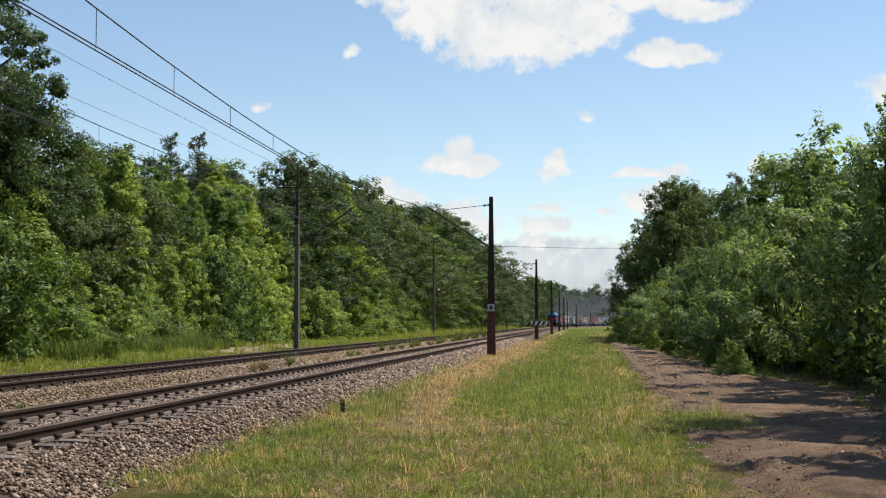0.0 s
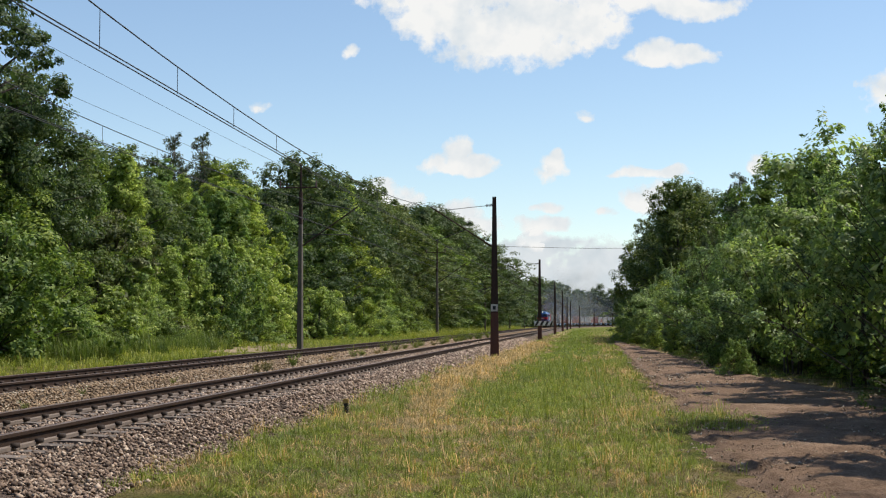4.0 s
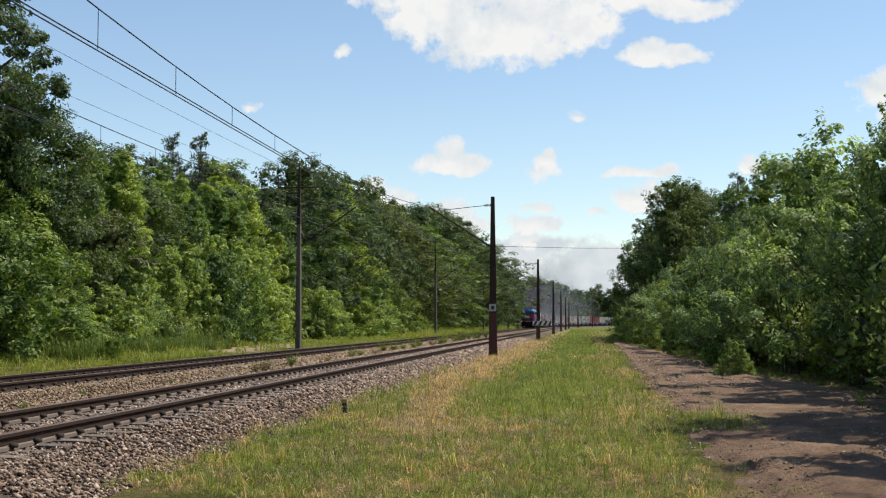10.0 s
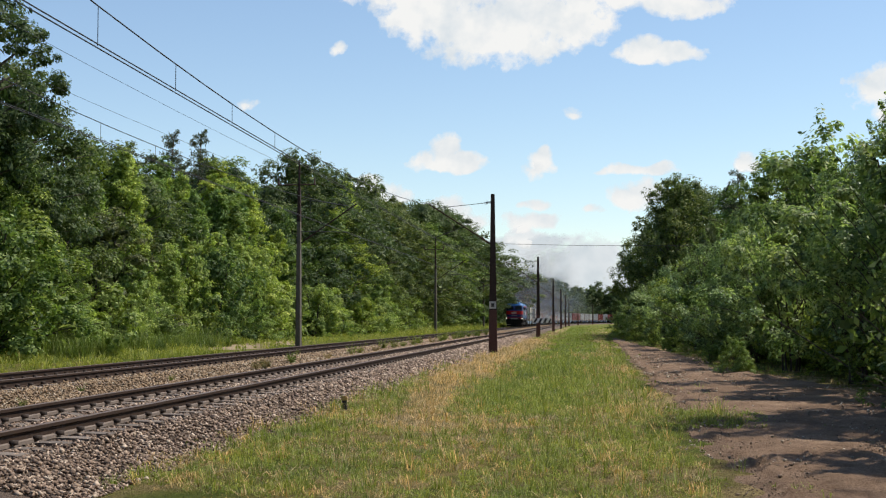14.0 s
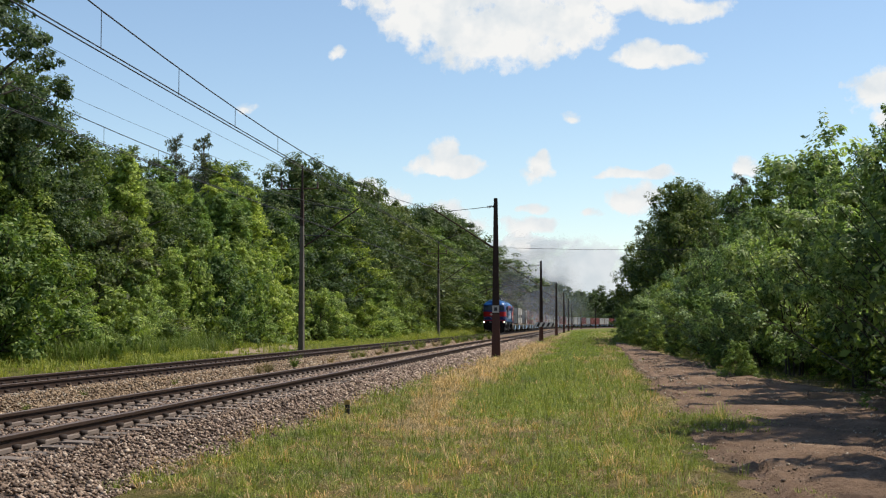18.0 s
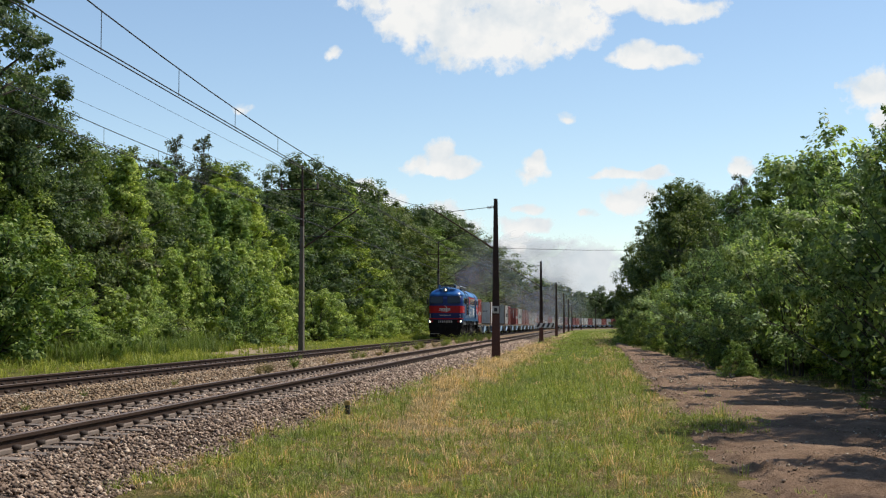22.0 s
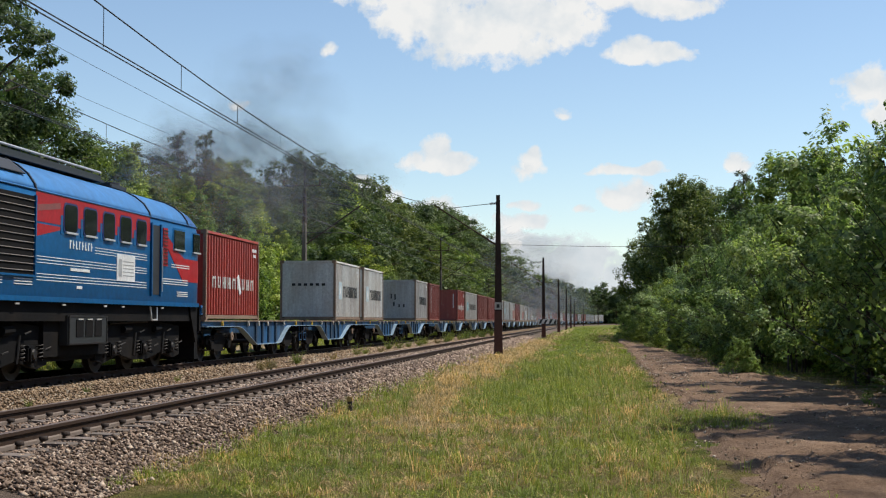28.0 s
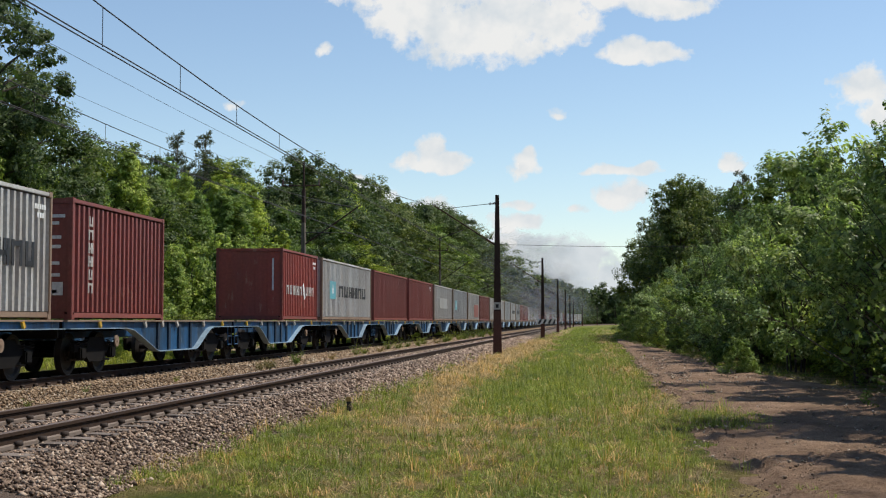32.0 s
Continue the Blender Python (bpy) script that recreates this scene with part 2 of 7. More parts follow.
M["l_roof"] = worn("roof_blue", (0.045, 0.190, 0.440), (0.10, 0.16, 0.23), 0.42, 0, 0.35, 3, 0.5, 0.04)
M["l_red"] = worn("locomotive_red", (0.38, 0.012, 0.014), (0.16, 0.02, 0.02), 0.45, 0, 0.3, 6, 0.9, 0.04, True, gloss=0.2)
M["silver"] = worn("silver_paint", (0.60, 0.60, 0.60), (0.3, 0.28, 0.25), 0.35, 0.3, 0.3)
m_, n_, l_, b_ = shader("dark_glass")
b_.inputs["Base Color"].default_value, b_.inputs["Roughness"].default_value = (0.012, 0.015, 0.017, 1), 0.06
M["glass"] = m_
m_, n_, l_, b_ = shader("lit_headlamp")
b_.inputs["Base Color"].default_value = (1, 0.95, 0.85, 1)
b_.inputs["Emission Color"].default_value, b_.inputs["Emission Strength"].default_value = (1, 0.88, 0.70, 1), 7
M["lamp"] = m_


# ---------------------------------------------------------------- making meshes
def mesh_of(name, bm):
    me = bpy.data.meshes.new(name)
    bm.to_mesh(me)
    bm.free()
    return me


def arrays(name, verts, faces):
    """A mesh straight from arrays of places and of equal-sided faces."""
    verts, faces = np.asarray(verts, np.float32), np.asarray(faces, np.int32)
    me, k = bpy.data.meshes.new(name), faces.shape[1]
    me.vertices.add(len(verts))
    me.vertices.foreach_set("co", verts.ravel())
    me.loops.add(faces.size)
    me.loops.foreach_set("vertex_index", faces.ravel())
    me.polygons.add(len(faces))
    me.polygons.foreach_set("loop_start", np.arange(0, faces.size, k, dtype=np.int32))
    me.update(calc_edges=True)
    return me


def part(name, bm, material, parent, label="", at=None):
    """One mesh object under a thing or under a part."""
    me = bm if isinstance(bm, bpy.types.Mesh) else mesh_of(name, bm)
    if material and not me.materials:
        me.materials.append(material)
    ob = new(name, me)
    ob.parent = parent
    if at is not None:
        ob.matrix_basis = at
    if label:
        ob["label"] = label
    return ob


def thing(name, label, category, group="", kind="", at=None):
    ob = new(name)
    ob.empty_display_size = 0.2
    if at is not None:
        ob.matrix_basis = at
    return tagged(ob, label, category, group, kind)


def single(name, bm, material, label, category="", group="", kind="", at=None):
    ob = part(name, bm, material, None, "", at)
    return tagged(ob, label, category, group, kind)


def box(bm, c, s, bevel=0.0, turn=None):
    r = bmesh.ops.create_cube(bm, size=1)["verts"]
    m = Matrix.LocRotScale(c, turn, s)
    bmesh.ops.transform(bm, matrix=m, verts=r)
    if bevel:
        bmesh.ops.bevel(bm, geom=list({e for v in r for e in v.link_edges}), offset=bevel, segments=2, affect="EDGES", clamp_overlap=True)
    return bm


def cube(c, s, bevel=0.0, turn=None):
    return box(bmesh.new(), c, s, bevel, turn)


def rod(bm, a, b, r, r2=None, n=10):
    """A round bar from a to b."""
    a, b = Vector(a), Vector(b)
    v = bmesh.ops.create_cone(bm, cap_ends=True, segments=n, radius1=r, radius2=r if r2 is None else r2, depth=(b - a).length)["verts"]
    q = (b - a).to_track_quat("Z", "Y")
    bmesh.ops.transform(bm, matrix=Matrix.Translation((a + b) / 2) @ q.to_matrix().to_4x4(), verts=v)
    return bm


def bar(a, b, r, r2=None, n=10):
    return rod(bmesh.new(), a, b, r, r2, n)


def sweep(bm, outline, stations, close=True):
    """Skins an outline of (across, up) through stations: (place, across-vector, up-vector)."""
    rings = [[bm.verts.new(p + ax * u + az * v) for u, v in outline] for p, ax, az in stations]
    k = len(outline)
    for r0, r1 in zip(rings, rings[1:]):
        for i in range(k if close else k - 1):
            bm.faces.new((r0[i], r0[(i + 1) % k], r1[(i + 1) % k], r1[i]))
    if close:
        bm.faces.new(rings[0][::-1])
        bm.faces.new(rings[-1])
    return bm


def prism(pts, x0, x1):
    """An outline in the (y, z) plane, thick from x0 to x1."""
    bm = bmesh.new()
    a = [bm.verts.new((x0, y, z)) for y, z in pts]
    b = [bm.verts.new((x1, y, z)) for y, z in pts]
    bm.faces.new(a)
    bm.faces.new(b[::-1])
    for i in range(len(pts)):
        j = (i + 1) % len(pts)
        bm.faces.new((a[i], b[i], b[j], a[j]))
    bmesh.ops.recalc_face_normals(bm, faces=bm.faces)
    return bm


# ---------------------------------------------------------------- the line of the railway
def along(s, lateral, z=0.0):
    """A place s metres along the line, so far to its right, and the heading there (radians, to the right)."""
    phi = max(0.0, s - BEND) / RADIUS
    r = RADIUS - lateral
    if s <= BEND:
        return Vector((lateral, s, z)), 0.0
    return Vector((RADIUS - r * math.cos(phi), BEND + r * math.sin(phi), z)), phi


def shift(y):
    return max(0.0, y - BEND) ** 2 / (2 * RADIUS)


def stations(lateral, z, s0, s1):
    steps = [s0, *[s for s in np.arange(BEND, s1, 12.0) if s > s0], s1] if s1 > BEND else [s0, s1]
    out = []
    for s in steps:
        p, phi = along(s, lateral, z)
        out.append((p, Vector((math.cos(phi), -math.sin(phi), 0)), Vector((0, 0, 1))))
    return out


def wander(x, y, scale, seed=0):
    return noise.noise(Vector((x * scale + seed * 17.3, y * scale - seed * 7.1, seed * 3.7)))


# ---------------------------------------------------------------- ground
def bed_height(lat):
    """The height of soil and ballast, by how far it lies to the right of the line's zero."""
    pts = ((-400, 0.5), (-16.0, 0.40), (-14.4, 0.30), (-13.6, 0.31), (-13.3, 0.285), (-10.7, 0.285), (-10.4, 0.31), (-9.3, 0.24), (-8.6, 0.26), (-8.2, 0.285), (-7.9, 0.275), (-5.7, 0.275), (-5.4, 0.27), (-4.35, 0.07), (-3.6, 0.065), (-2.7, 0.0), (400, 0.0))
    return float(np.interp(lat, [p[0] for p in pts], [p[1] for p in pts]))


def soil(lat, y):
    z = bed_height(lat)
    if -14.0 < lat < -4.5:
        return z - 0.06
    return z + 0.05 * wander(lat, y, 0.35) + 0.03 * wander(lat, y, 1.3, 3)


def dryness(x, y):
    """How parched the turf is here: most along the ballast and in patches, least along the middle of the meadow."""
    d = 0.48 + 0.75 * wander(x, y * 0.5, 0.33, 31) + 0.6 * wander(x, y, 1.7, 32) + 0.85 * wander(x, y, 5.0, 34)
    foot = -2.7 - 0.9 * min(1, max(0, (y - 22) / 12))                                                    # the parched foot of the bank
    d += 1.25 * max(0, 1 - abs(x - foot) / (0.55 + 0.5 * min(1, max(0, (y - 24) / 12)))) * min(1, max(0, (y - 19) / 5)) * (1 if y < 70 else 0.5)
    d -= 0.75 * max(0, 1 - abs(x + 0.9) / 2.1) * min(1, max(0.1, (y - 17) / 12))                         # the fresh middle
    d += 0.16 * min(1, max(0, (24 - y) / 6))
    return d


def build_ground():
    lats = [-2600, -900, -300, -120, -60, -40, -30, -25, -21, -19, -17.5, -16.5, -15.5, -14.6, -14, -12, -10, -8, -6, -5.4, -5, -4.6]
    lats += list(np.arange(-4.2, 8.1, 0.42)) + [9, 10.5, 12.5, 16, 22, 32, 60, 150, 400, 1200, 2600]
    ys = [-300, -60, -20, -5, 4] + list(np.arange(8, 46, 0.6)) + list(np.arange(46, 100, 2)) + list(np.arange(100, 360, 10))
    ys += list(np.arange(360, 620, 20)) + [700, 850, 1100, 1600, 2600, 4200]
    v = [(x + shift(min(y, 620)), y, soil(x, y)) for y in ys for x in lats]
    k = len(lats)
    f = [(j * k + i, j * k + i + 1, (j + 1) * k + i + 1, (j + 1) * k + i) for j in range(len(ys) - 1) for i in range(k - 1)]
    me = arrays("ground", v, f)
    me.polygons.foreach_set("use_smooth", [True] * len(me.polygons))
    me.attributes.new("dry", "FLOAT", "POINT").data.foreach_set("value", [dryness(x, y) if -6 < x < 9 and 5 < y < 300 else 0.25 + 0.5 * wander(x, y, 0.4, 35) for y in ys for x in lats])
    single("ground", me, M["turf"], "rough grassy ground with dry and green patches", "ground", kind="structure")


def path_edges(y):
    left = 1.05 + 0.012 * y + 0.28 * wander(0, y, 0.4, 5) + 0.16 * wander(0, y, 1.7, 6)
    right = 4.9 - 0.004 * y + 0.3 * wander(1, y, 0.3, 7) + 2.0 * min(1, max(0, (44 - y) / 12))
    return left, max(left + 0.3, right)


def build_path():
    ys = list(np.arange(6, 12, 0.3)) + list(np.arange(12, 24, 0.07)) + list(np.arange(24, 60, 0.3)) + list(np.arange(60, 118, 1.5))
    v, f, k = [], [], 73
    for y in ys:
        a, b = path_edges(y)
        b -= max(0, (y - 70) / 50) * (b - a - 0.4)
        for i in range(k):
            x = a + (b - a) * i / (k - 1)
            edge = min(i, k - 1 - i) / 8.0
            churn = min(1, max(0.12, (17.6 - y) / 0.8 + 2.0 * wander(x, y, 0.8, 11)))   # trodden rough in front
            rut = -0.05 * math.exp(-((x - a - 0.9) / 0.25) ** 2) - 0.05 * math.exp(-((x - a - 2.5) / 0.25) ** 2)
            z = soil(x, y) + 0.075 + rut * 0.6 + 0.035 * wander(x, y, 2.3, 8) + 0.025 * wander(x, y, 6.0, 9)
            z += churn * (0.05 * abs(wander(x, y, 3.1, 12)) + 0.035 * wander(x, y, 7.5, 13))
            v.append((x, y, z if edge >= 1 else soil(x, y) + 0.02 * edge - 0.03 * (1 - edge)))
    f = [(j * k + i, j * k + i + 1, (j + 1) * k + i + 1, (j + 1) * k + i) for j in range(len(ys) - 1) for i in range(k - 1)]
    me = arrays("dirt_path", v, f)
    me.polygons.foreach_set("use_smooth", [True] * len(me.polygons))
    single("dirt_path", me, M["dirt"], "brown bare earth path beside the bushes", "path", kind="structure")


build_ground()
build_path()


# ---------------------------------------------------------------- track
def bed(name, material, lats, label):
    bm = bmesh.new()
    rings = []
    for s in [-40, *np.arange(0, 90, 3), *np.arange(90, 640, 15)]:
        ring = []
        for lat in lats:
            p, _ = along(s, lat, bed_height(lat) + 0.03 * wander(lat * 2, s, 0.9, 11) - 0.015)
            ring.append(bm.verts.new(p))
        rings.append(ring)
    for a, b in zip(rings, rings[1:]):
        for i in range(len(lats) - 1):
            bm.faces.new((a[i], a[i + 1], b[i + 1], b[i]))
    for face in bm.faces:
        face.smooth = True
    return single(name, bm, material, label, "ballast", kind="structure")


bed("ballast_bed", M["bed"], [-8.35, -8.0, -7.4, -6.8, -6.2, -5.7, -5.4, -5.1, -4.8, -4.5, -4.25], "grey crushed stone bed under the nearer track")
bed("old_ballast_bed", M["bed_old"], [-14.5, -14.1, -13.7, -13, -12, -11, -10.4, -9.9, -9.3, -8.8, -8.35], "brown weathered stone bed under the farther track")

RAIL_SHAPE = ((-0.075, -0.172), (0.075, -0.172), (0.075, -0.160), (0.011, -0.140), (0.009, -0.052), (0.036, -0.040), (0.036, -0.004),
              (-0.036, -0.004), (-0.036, -0.040), (-0.009, -0.052), (-0.011, -0.140), (-0.075, -0.160))
HEAD_SHAPE = ((-0.034, -0.003), (0.034, -0.003), (0.030, 0.003), (-0.030, 0.003))


def many_boxes(name, items):
    """Boxes, each (centre, size, heading), in one mesh."""
    unit = np.array([(x, y, z) for x in (-0.5, 0.5) for y in (-0.5, 0.5) for z in (-0.5, 0.5)])
    quads = np.array([(0, 1, 3, 2), (4, 6, 7, 5), (0, 4, 5, 1), (2, 3, 7, 6), (0, 2, 6, 4), (1, 5, 7, 3)])
    v, f = [], []
    for i, (c, s, phi) in enumerate(items):
        p = unit * np.array(s)
        q = np.stack((p[:, 0] * math.cos(phi) + p[:, 1] * math.sin(phi), -p[:, 0] * math.sin(phi) + p[:, 1] * math.cos(phi), p[:, 2]), 1)
        v.append(q + np.array(c))
        f.append(quads + 8 * i)
    return arrays(name, np.concatenate(v), np.concatenate(f))


def sleeper_mesh():
    bm = bmesh.new()
    out = [(-1.25, -0.16), (1.25, -0.16), (1.25, -0.01), (1.0, 0.0), (0.5, 0.0), (0.3, -0.035), (-0.3, -0.035), (-0.5, 0.0), (-1.0, 0.0), (-1.25, -0.01)]
    sweep(bm, out, [(Vector((0, y, 0)), Vector((w, 0, 0)), Vector((0, 0, 1))) for y, w in ((-0.13, 0.99), (-0.10, 1), (0.10, 1), (0.13, 0.99))])
    bmesh.ops.recalc_face_normals(bm, faces=bm.faces)
    me = mesh_of("sleeper", bm)
    me.materials.append(M["sleeper"])
    return me


def build_track(name, centre, label):
    tr = thing(name, label, "railway track", kind="structure")
    for side in (-0.7535, 0.7535):
        bm = sweep(bmesh.new(), RAIL_SHAPE, stations(centre + side, RAIL, -40, 640))
        bmesh.ops.recalc_face_normals(bm, faces=bm.faces)
        r = part("rail", bm, M["rail"], tr)
        bm = sweep(bmesh.new(), HEAD_SHAPE, stations(centre + side, RAIL, -40, 640))
        bmesh.ops.recalc_face_normals(bm, faces=bm.faces)
        part("rail_head", bm, M["rail_top"], r, "worn shiny running surface")
        if centre == NEAR:
            bm = sweep(bmesh.new(), ((-0.080, -0.172), (0.080, -0.172), (0.080, -0.132), (0.060, -0.128), (-0.060, -0.128), (-0.080, -0.132)), stations(centre + side, RAIL, -40, 640))
            bmesh.ops.recalc_face_normals(bm, faces=bm.faces)
            part("rail_foot", bm, M["foot"], r, "pale foot of the rail")
    me, clips, rng = sleeper_mesh(), [], random.Random(3)
    far = []
    for i in range(360):
        s = 6 + 0.62 * i
        for e in (-0.7535, 0.7535):
            for d in (-0.095, 0.095):
                p, phi = along(s, centre + e + d, RAIL - 0.130)
                clips.append((p + Vector((0, 0, 0.008)), (0.06, 0.11, 0.05), phi))
        p, phi = along(s, centre, RAIL - 0.172)
        if i < 240:
            ob = part("sleeper", me, None, tr, at=pose(p.x, p.y, p.z + rng.uniform(-0.008, 0.008), 0, 0, rng.uniform(-0.8, 0.8)))
        else:
            far.append((p - Vector((0, 0, 0.08)), (2.5, 0.26, 0.16), phi))
    tagged(part("far_sleepers", many_boxes("far_sleepers", far), M["sleeper"], tr), kind="stuff")
    tagged(part("rail_clips", many_boxes("rail_clips", clips), M["clip"], tr, "dark rusty rail fastenings"), kind="stuff")


build_track("near_track", NEAR, "railway track with rusty rails on concrete sleepers")
build_track("far_track", FAR, "railway track half sunk in brown ballast")


# ---------------------------------------------------------------- loose stones
def pebbles(name, count, place, sizes, material, label, seed):
    """Crushed stones, each a small uneven block of eight faces."""
    rng = np.random.default_rng(seed)
    base = np.array([(1, 0, 0), (-1, 0, 0), (0, 1, 0), (0, -1, 0), (0, 0, 1), (0, 0, -1)], float)
    tri = np.array([(0, 2, 4), (2, 1, 4), (1, 3, 4), (3, 0, 4), (2, 0, 5), (1, 2, 5), (3, 1, 5), (0, 3, 5)])
    c, grow = place(rng, count)
    n = len(c)
    r = rng.uniform(sizes[0], sizes[1], (n, 1, 1)) * grow[:, None, None]
    a = rng.uniform(0, 6.283, n)
    p = base[None] * rng.uniform(0.55, 1.25, (n, 6, 1)) + rng.normal(0, 0.22, (n, 6, 3))
    tilt = rng.uniform(-0.7, 0.7, n)
    y2 = p[..., 1] * np.cos(tilt)[:, None] - p[..., 2] * np.sin(tilt)[:, None]
    z2 = p[..., 1] * np.sin(tilt)[:, None] + p[..., 2] * np.cos(tilt)[:, None]
    x3 = p[..., 0] * np.cos(a)[:, None] - y2 * np.sin(a)[:, None]
    y3 = p[..., 0] * np.sin(a)[:, None] + y2 * np.cos(a)[:, None]
    p = np.stack((x3, y3, z2 * 0.75), -1) * r + c[:, None, :]
    f = (tri[None] + 6 * np.arange(n)[:, None, None]).reshape(-1, 3)
    return single(name, arrays(name, p.reshape(-1, 3), f), material, label, "stones", kind="stuff")


def strewn(lat0, lat1, y0, y1, fade=1.6):
    """Places spread over a strip of the line, thinner and coarser towards its far end."""
    def place(rng, n):
        y = y0 * (y1 / y0) ** (rng.uniform(0, 1, n) ** 1.15)
        lat = rng.uniform(lat0, lat1, n)
        z = np.array([bed_height(v) for v in lat]) + rng.uniform(-0.02, 0.025, n)
        return np.stack((lat, y, z), 1), np.clip((y / 24) ** 0.7, 0.8, 2.4)
    return place


pebbles("ballast_stones", 52000, strewn(-8.3, -4.3, 11, 120), (0.022, 0.050), M["stone"], "grey and pinkish crushed ballast stones", 21)
pebbles("old_ballast_stones", 22000, strewn(-11.2, -8.2, 18, 110), (0.024, 0.046), M["stone_old"], "brown weathered ballast stones between the tracks", 22)


def clods(rng, n):
    y = 12 * (70 / 12) ** rng.uniform(0, 1, n) ** 1.3
    u = rng.uniform(0, 1, n)
    c = np.array([(lambda e: (e[0] + 0.1 + (e[1] - e[0] - 0.2) * uu, yy))(path_edges(yy)) for uu, yy in zip(u, y)])
    z = np.array([soil(x, yy) + 0.07 for x, yy in c])
    lump = np.array([1.0 + 0.9 * max(0, wander(x, yy, 1.1, 19) + 0.15) * (yy < 19) for x, yy in c])
    return np.column_stack((c, z)), np.clip((y / 20) ** 0.5, 0.7, 1.8) * lump * rng.choice([0.45, 0.8, 1.5], n, p=[0.78, 0.19, 0.03])


M["clod"] = stony("earth_clod", [(0, (0.11, 0.076, 0.052)), (0.5, (0.19, 0.130, 0.090)), (0.9, (0.26, 0.188, 0.132)), (1, (0.50, 0.42, 0.31))])
pebbles("earth_clods", 12000, clods, (0.007, 0.020), M["clod"], "dry earth clods and chips on the path", 23)


# ---------------------------------------------------------------- masts and wires
MAST_STEP = 61.73


def build_mast_right():
    """A tapered rusty steel mast with its bracket, standing to the right of the nearer track."""
    m = thing("catenary_mast", "rusty brown steel catenary mast on a red oxide foot", "mast", "masts along the nearer track")
    def taper(z0, z1, w0, w1):
        bm = bmesh.new()
        h = [(-1, -1), (1, -1), (1, -0.8), (0.25, -0.7), (0.25, 0.7), (1, 0.8), (1, 1), (-1, 1), (-1, 0.8), (-0.25, 0.7), (-0.25, -0.7), (-1, -0.8)]
        sweep(bm, h, [(Vector((0, 0, z)), Vector((w, 0, 0)), Vector((0, w, 0))) for z, w in ((z0, w0), (z1, w1))])
        bmesh.ops.recalc_face_normals(bm, faces=bm.faces)
        return bm
    part("foot", taper(-0.3, 2.05, 0.20, 0.165), M["mast_red"], m, "reddish painted lower mast")
    part("shaft", taper(2.05, 7.5, 0.165, 0.085), M["mast_rust"], m)
    part("foundation", cube((0, 0, -0.18), (0.6, 0.6, 0.4), 0.05), M["sleeper"], m, "concrete footing block")
    return m


def add_plate(m):
    pl = part("number_plate", cube((0, -0.19, 2.28), (0.32, 0.015, 0.34), 0.004), M["plate"], m, "pale square marker plate")
    part("mark", cube((0.0, -0.2, 2.28), (0.14, 0.008, 0.17)), M["black"], pl)


def add_bracket(m):
    part("strut", bar((-0.1, 0, 5.15), (-3.02, 0, 7.05), 0.032), M["mast_rust"], m)
    part("tie_rod", bar((-0.05, 0, 7.12), (-2.45, 0, 6.88), 0.014), M["wire"], m)
    part("steady_arm", bar((-1.35, 0, 5.95), (-2.75, 0, 5.47), 0.018), M["wire"], m)
    for y0, y1 in (((-0.16, 0, 5.19), (-0.52, 0, 5.425)), ((-0.1, 0, 7.115), (-0.42, 0, 7.083))):
        bm = bmesh.new()
        a, b = Vector(y0), Vector(y1)
        for i in range(5):
            rod(bm, a.lerp(b, i / 5), a.lerp(b, i / 5 + 0.1), 0.075, 0.05, 8)
        part("insulator", bm, M["insul"], m)
    return m


def build_mast_left():
    """A slim weathered mast with a cross-arm, standing to the left of the farther track."""
    m = thing("catenary_mast", "weathered tan catenary mast with a dark cross-arm", "mast", "masts along the farther track")
    for name, z0, z1, w0, w1, mat in (("shaft", -0.3, 6.4, 0.165, 0.11, "mast_grey"), ("upper_shaft", 6.4, 8.15, 0.11, 0.085, "mast_rust")):
        h = [(-0.7, -1.4), (0.7, -1.4), (0.8, -1.25), (0.8, 1.25), (0.7, 1.4), (-0.7, 1.4), (-0.8, 1.25), (-0.8, -1.25)]
        bm = sweep(bmesh.new(), h, [(Vector((0, 0, z)), Vector((w, 0, 0)), Vector((0, w, 0))) for z, w in ((z0, w0), (z1, w1))])
        bmesh.ops.recalc_face_normals(bm, faces=bm.faces)
        part(name, bm, M[mat], m)
    part("top_pole", bar((0, 0, 8.1), (0, 0, 9.6), 0.06, 0.05, 8), M["mast_rust"], m)
    part("cross_arm", bar((-1.15, 0, 8.33), (0.85, 0, 8.33), 0.035, None, 6), M["mast_rust"], m)
    for x in (-1.1, 0.8):
        part("insulator", bar((x, 0, 8.35), (x, 0, 8.68), 0.06, 0.035, 8), M["insul"], m)
    part("strut", bar((0.1, 0, 5.3), (3.0, 0, 7.3), 0.035), M["mast_rust"], m)
    part("tie_rod", bar((0.05, 0, 7.6), (2.5, 0, 7.2), 0.016), M["wire"], m)
    part("steady_arm", bar((0.1, 0, 5.9), (2.6, 0, 5.84), 0.022), M["wire"], m)
    part("foundation", cube((0, 0, -0.2), (0.8, 0.8, 0.35), 0.04), M["sleeper"], m, "concrete footing block")
    return m


def set_mast(proto, k, lat, z, first):
    p, phi = along(k, lat, z)
    m = pose(p.x, p.y, p.z, 0, 0, -math.degrees(phi))
    if first:
        proto.matrix_basis = m
        return proto
    return copy_thing(proto, m)


right_mast = add_bracket(build_mast_right())
for i in range(9):
    set_mast(right_mast, MAST_STEP * (i + 1), -4.23, 0.08, i == 0)
add_plate(right_mast)
left_mast = build_mast_left()
for i in range(7):
    set_mast(left_mast, 67.0 + 63.3 * i, -14.65, 0.35, i == 0)


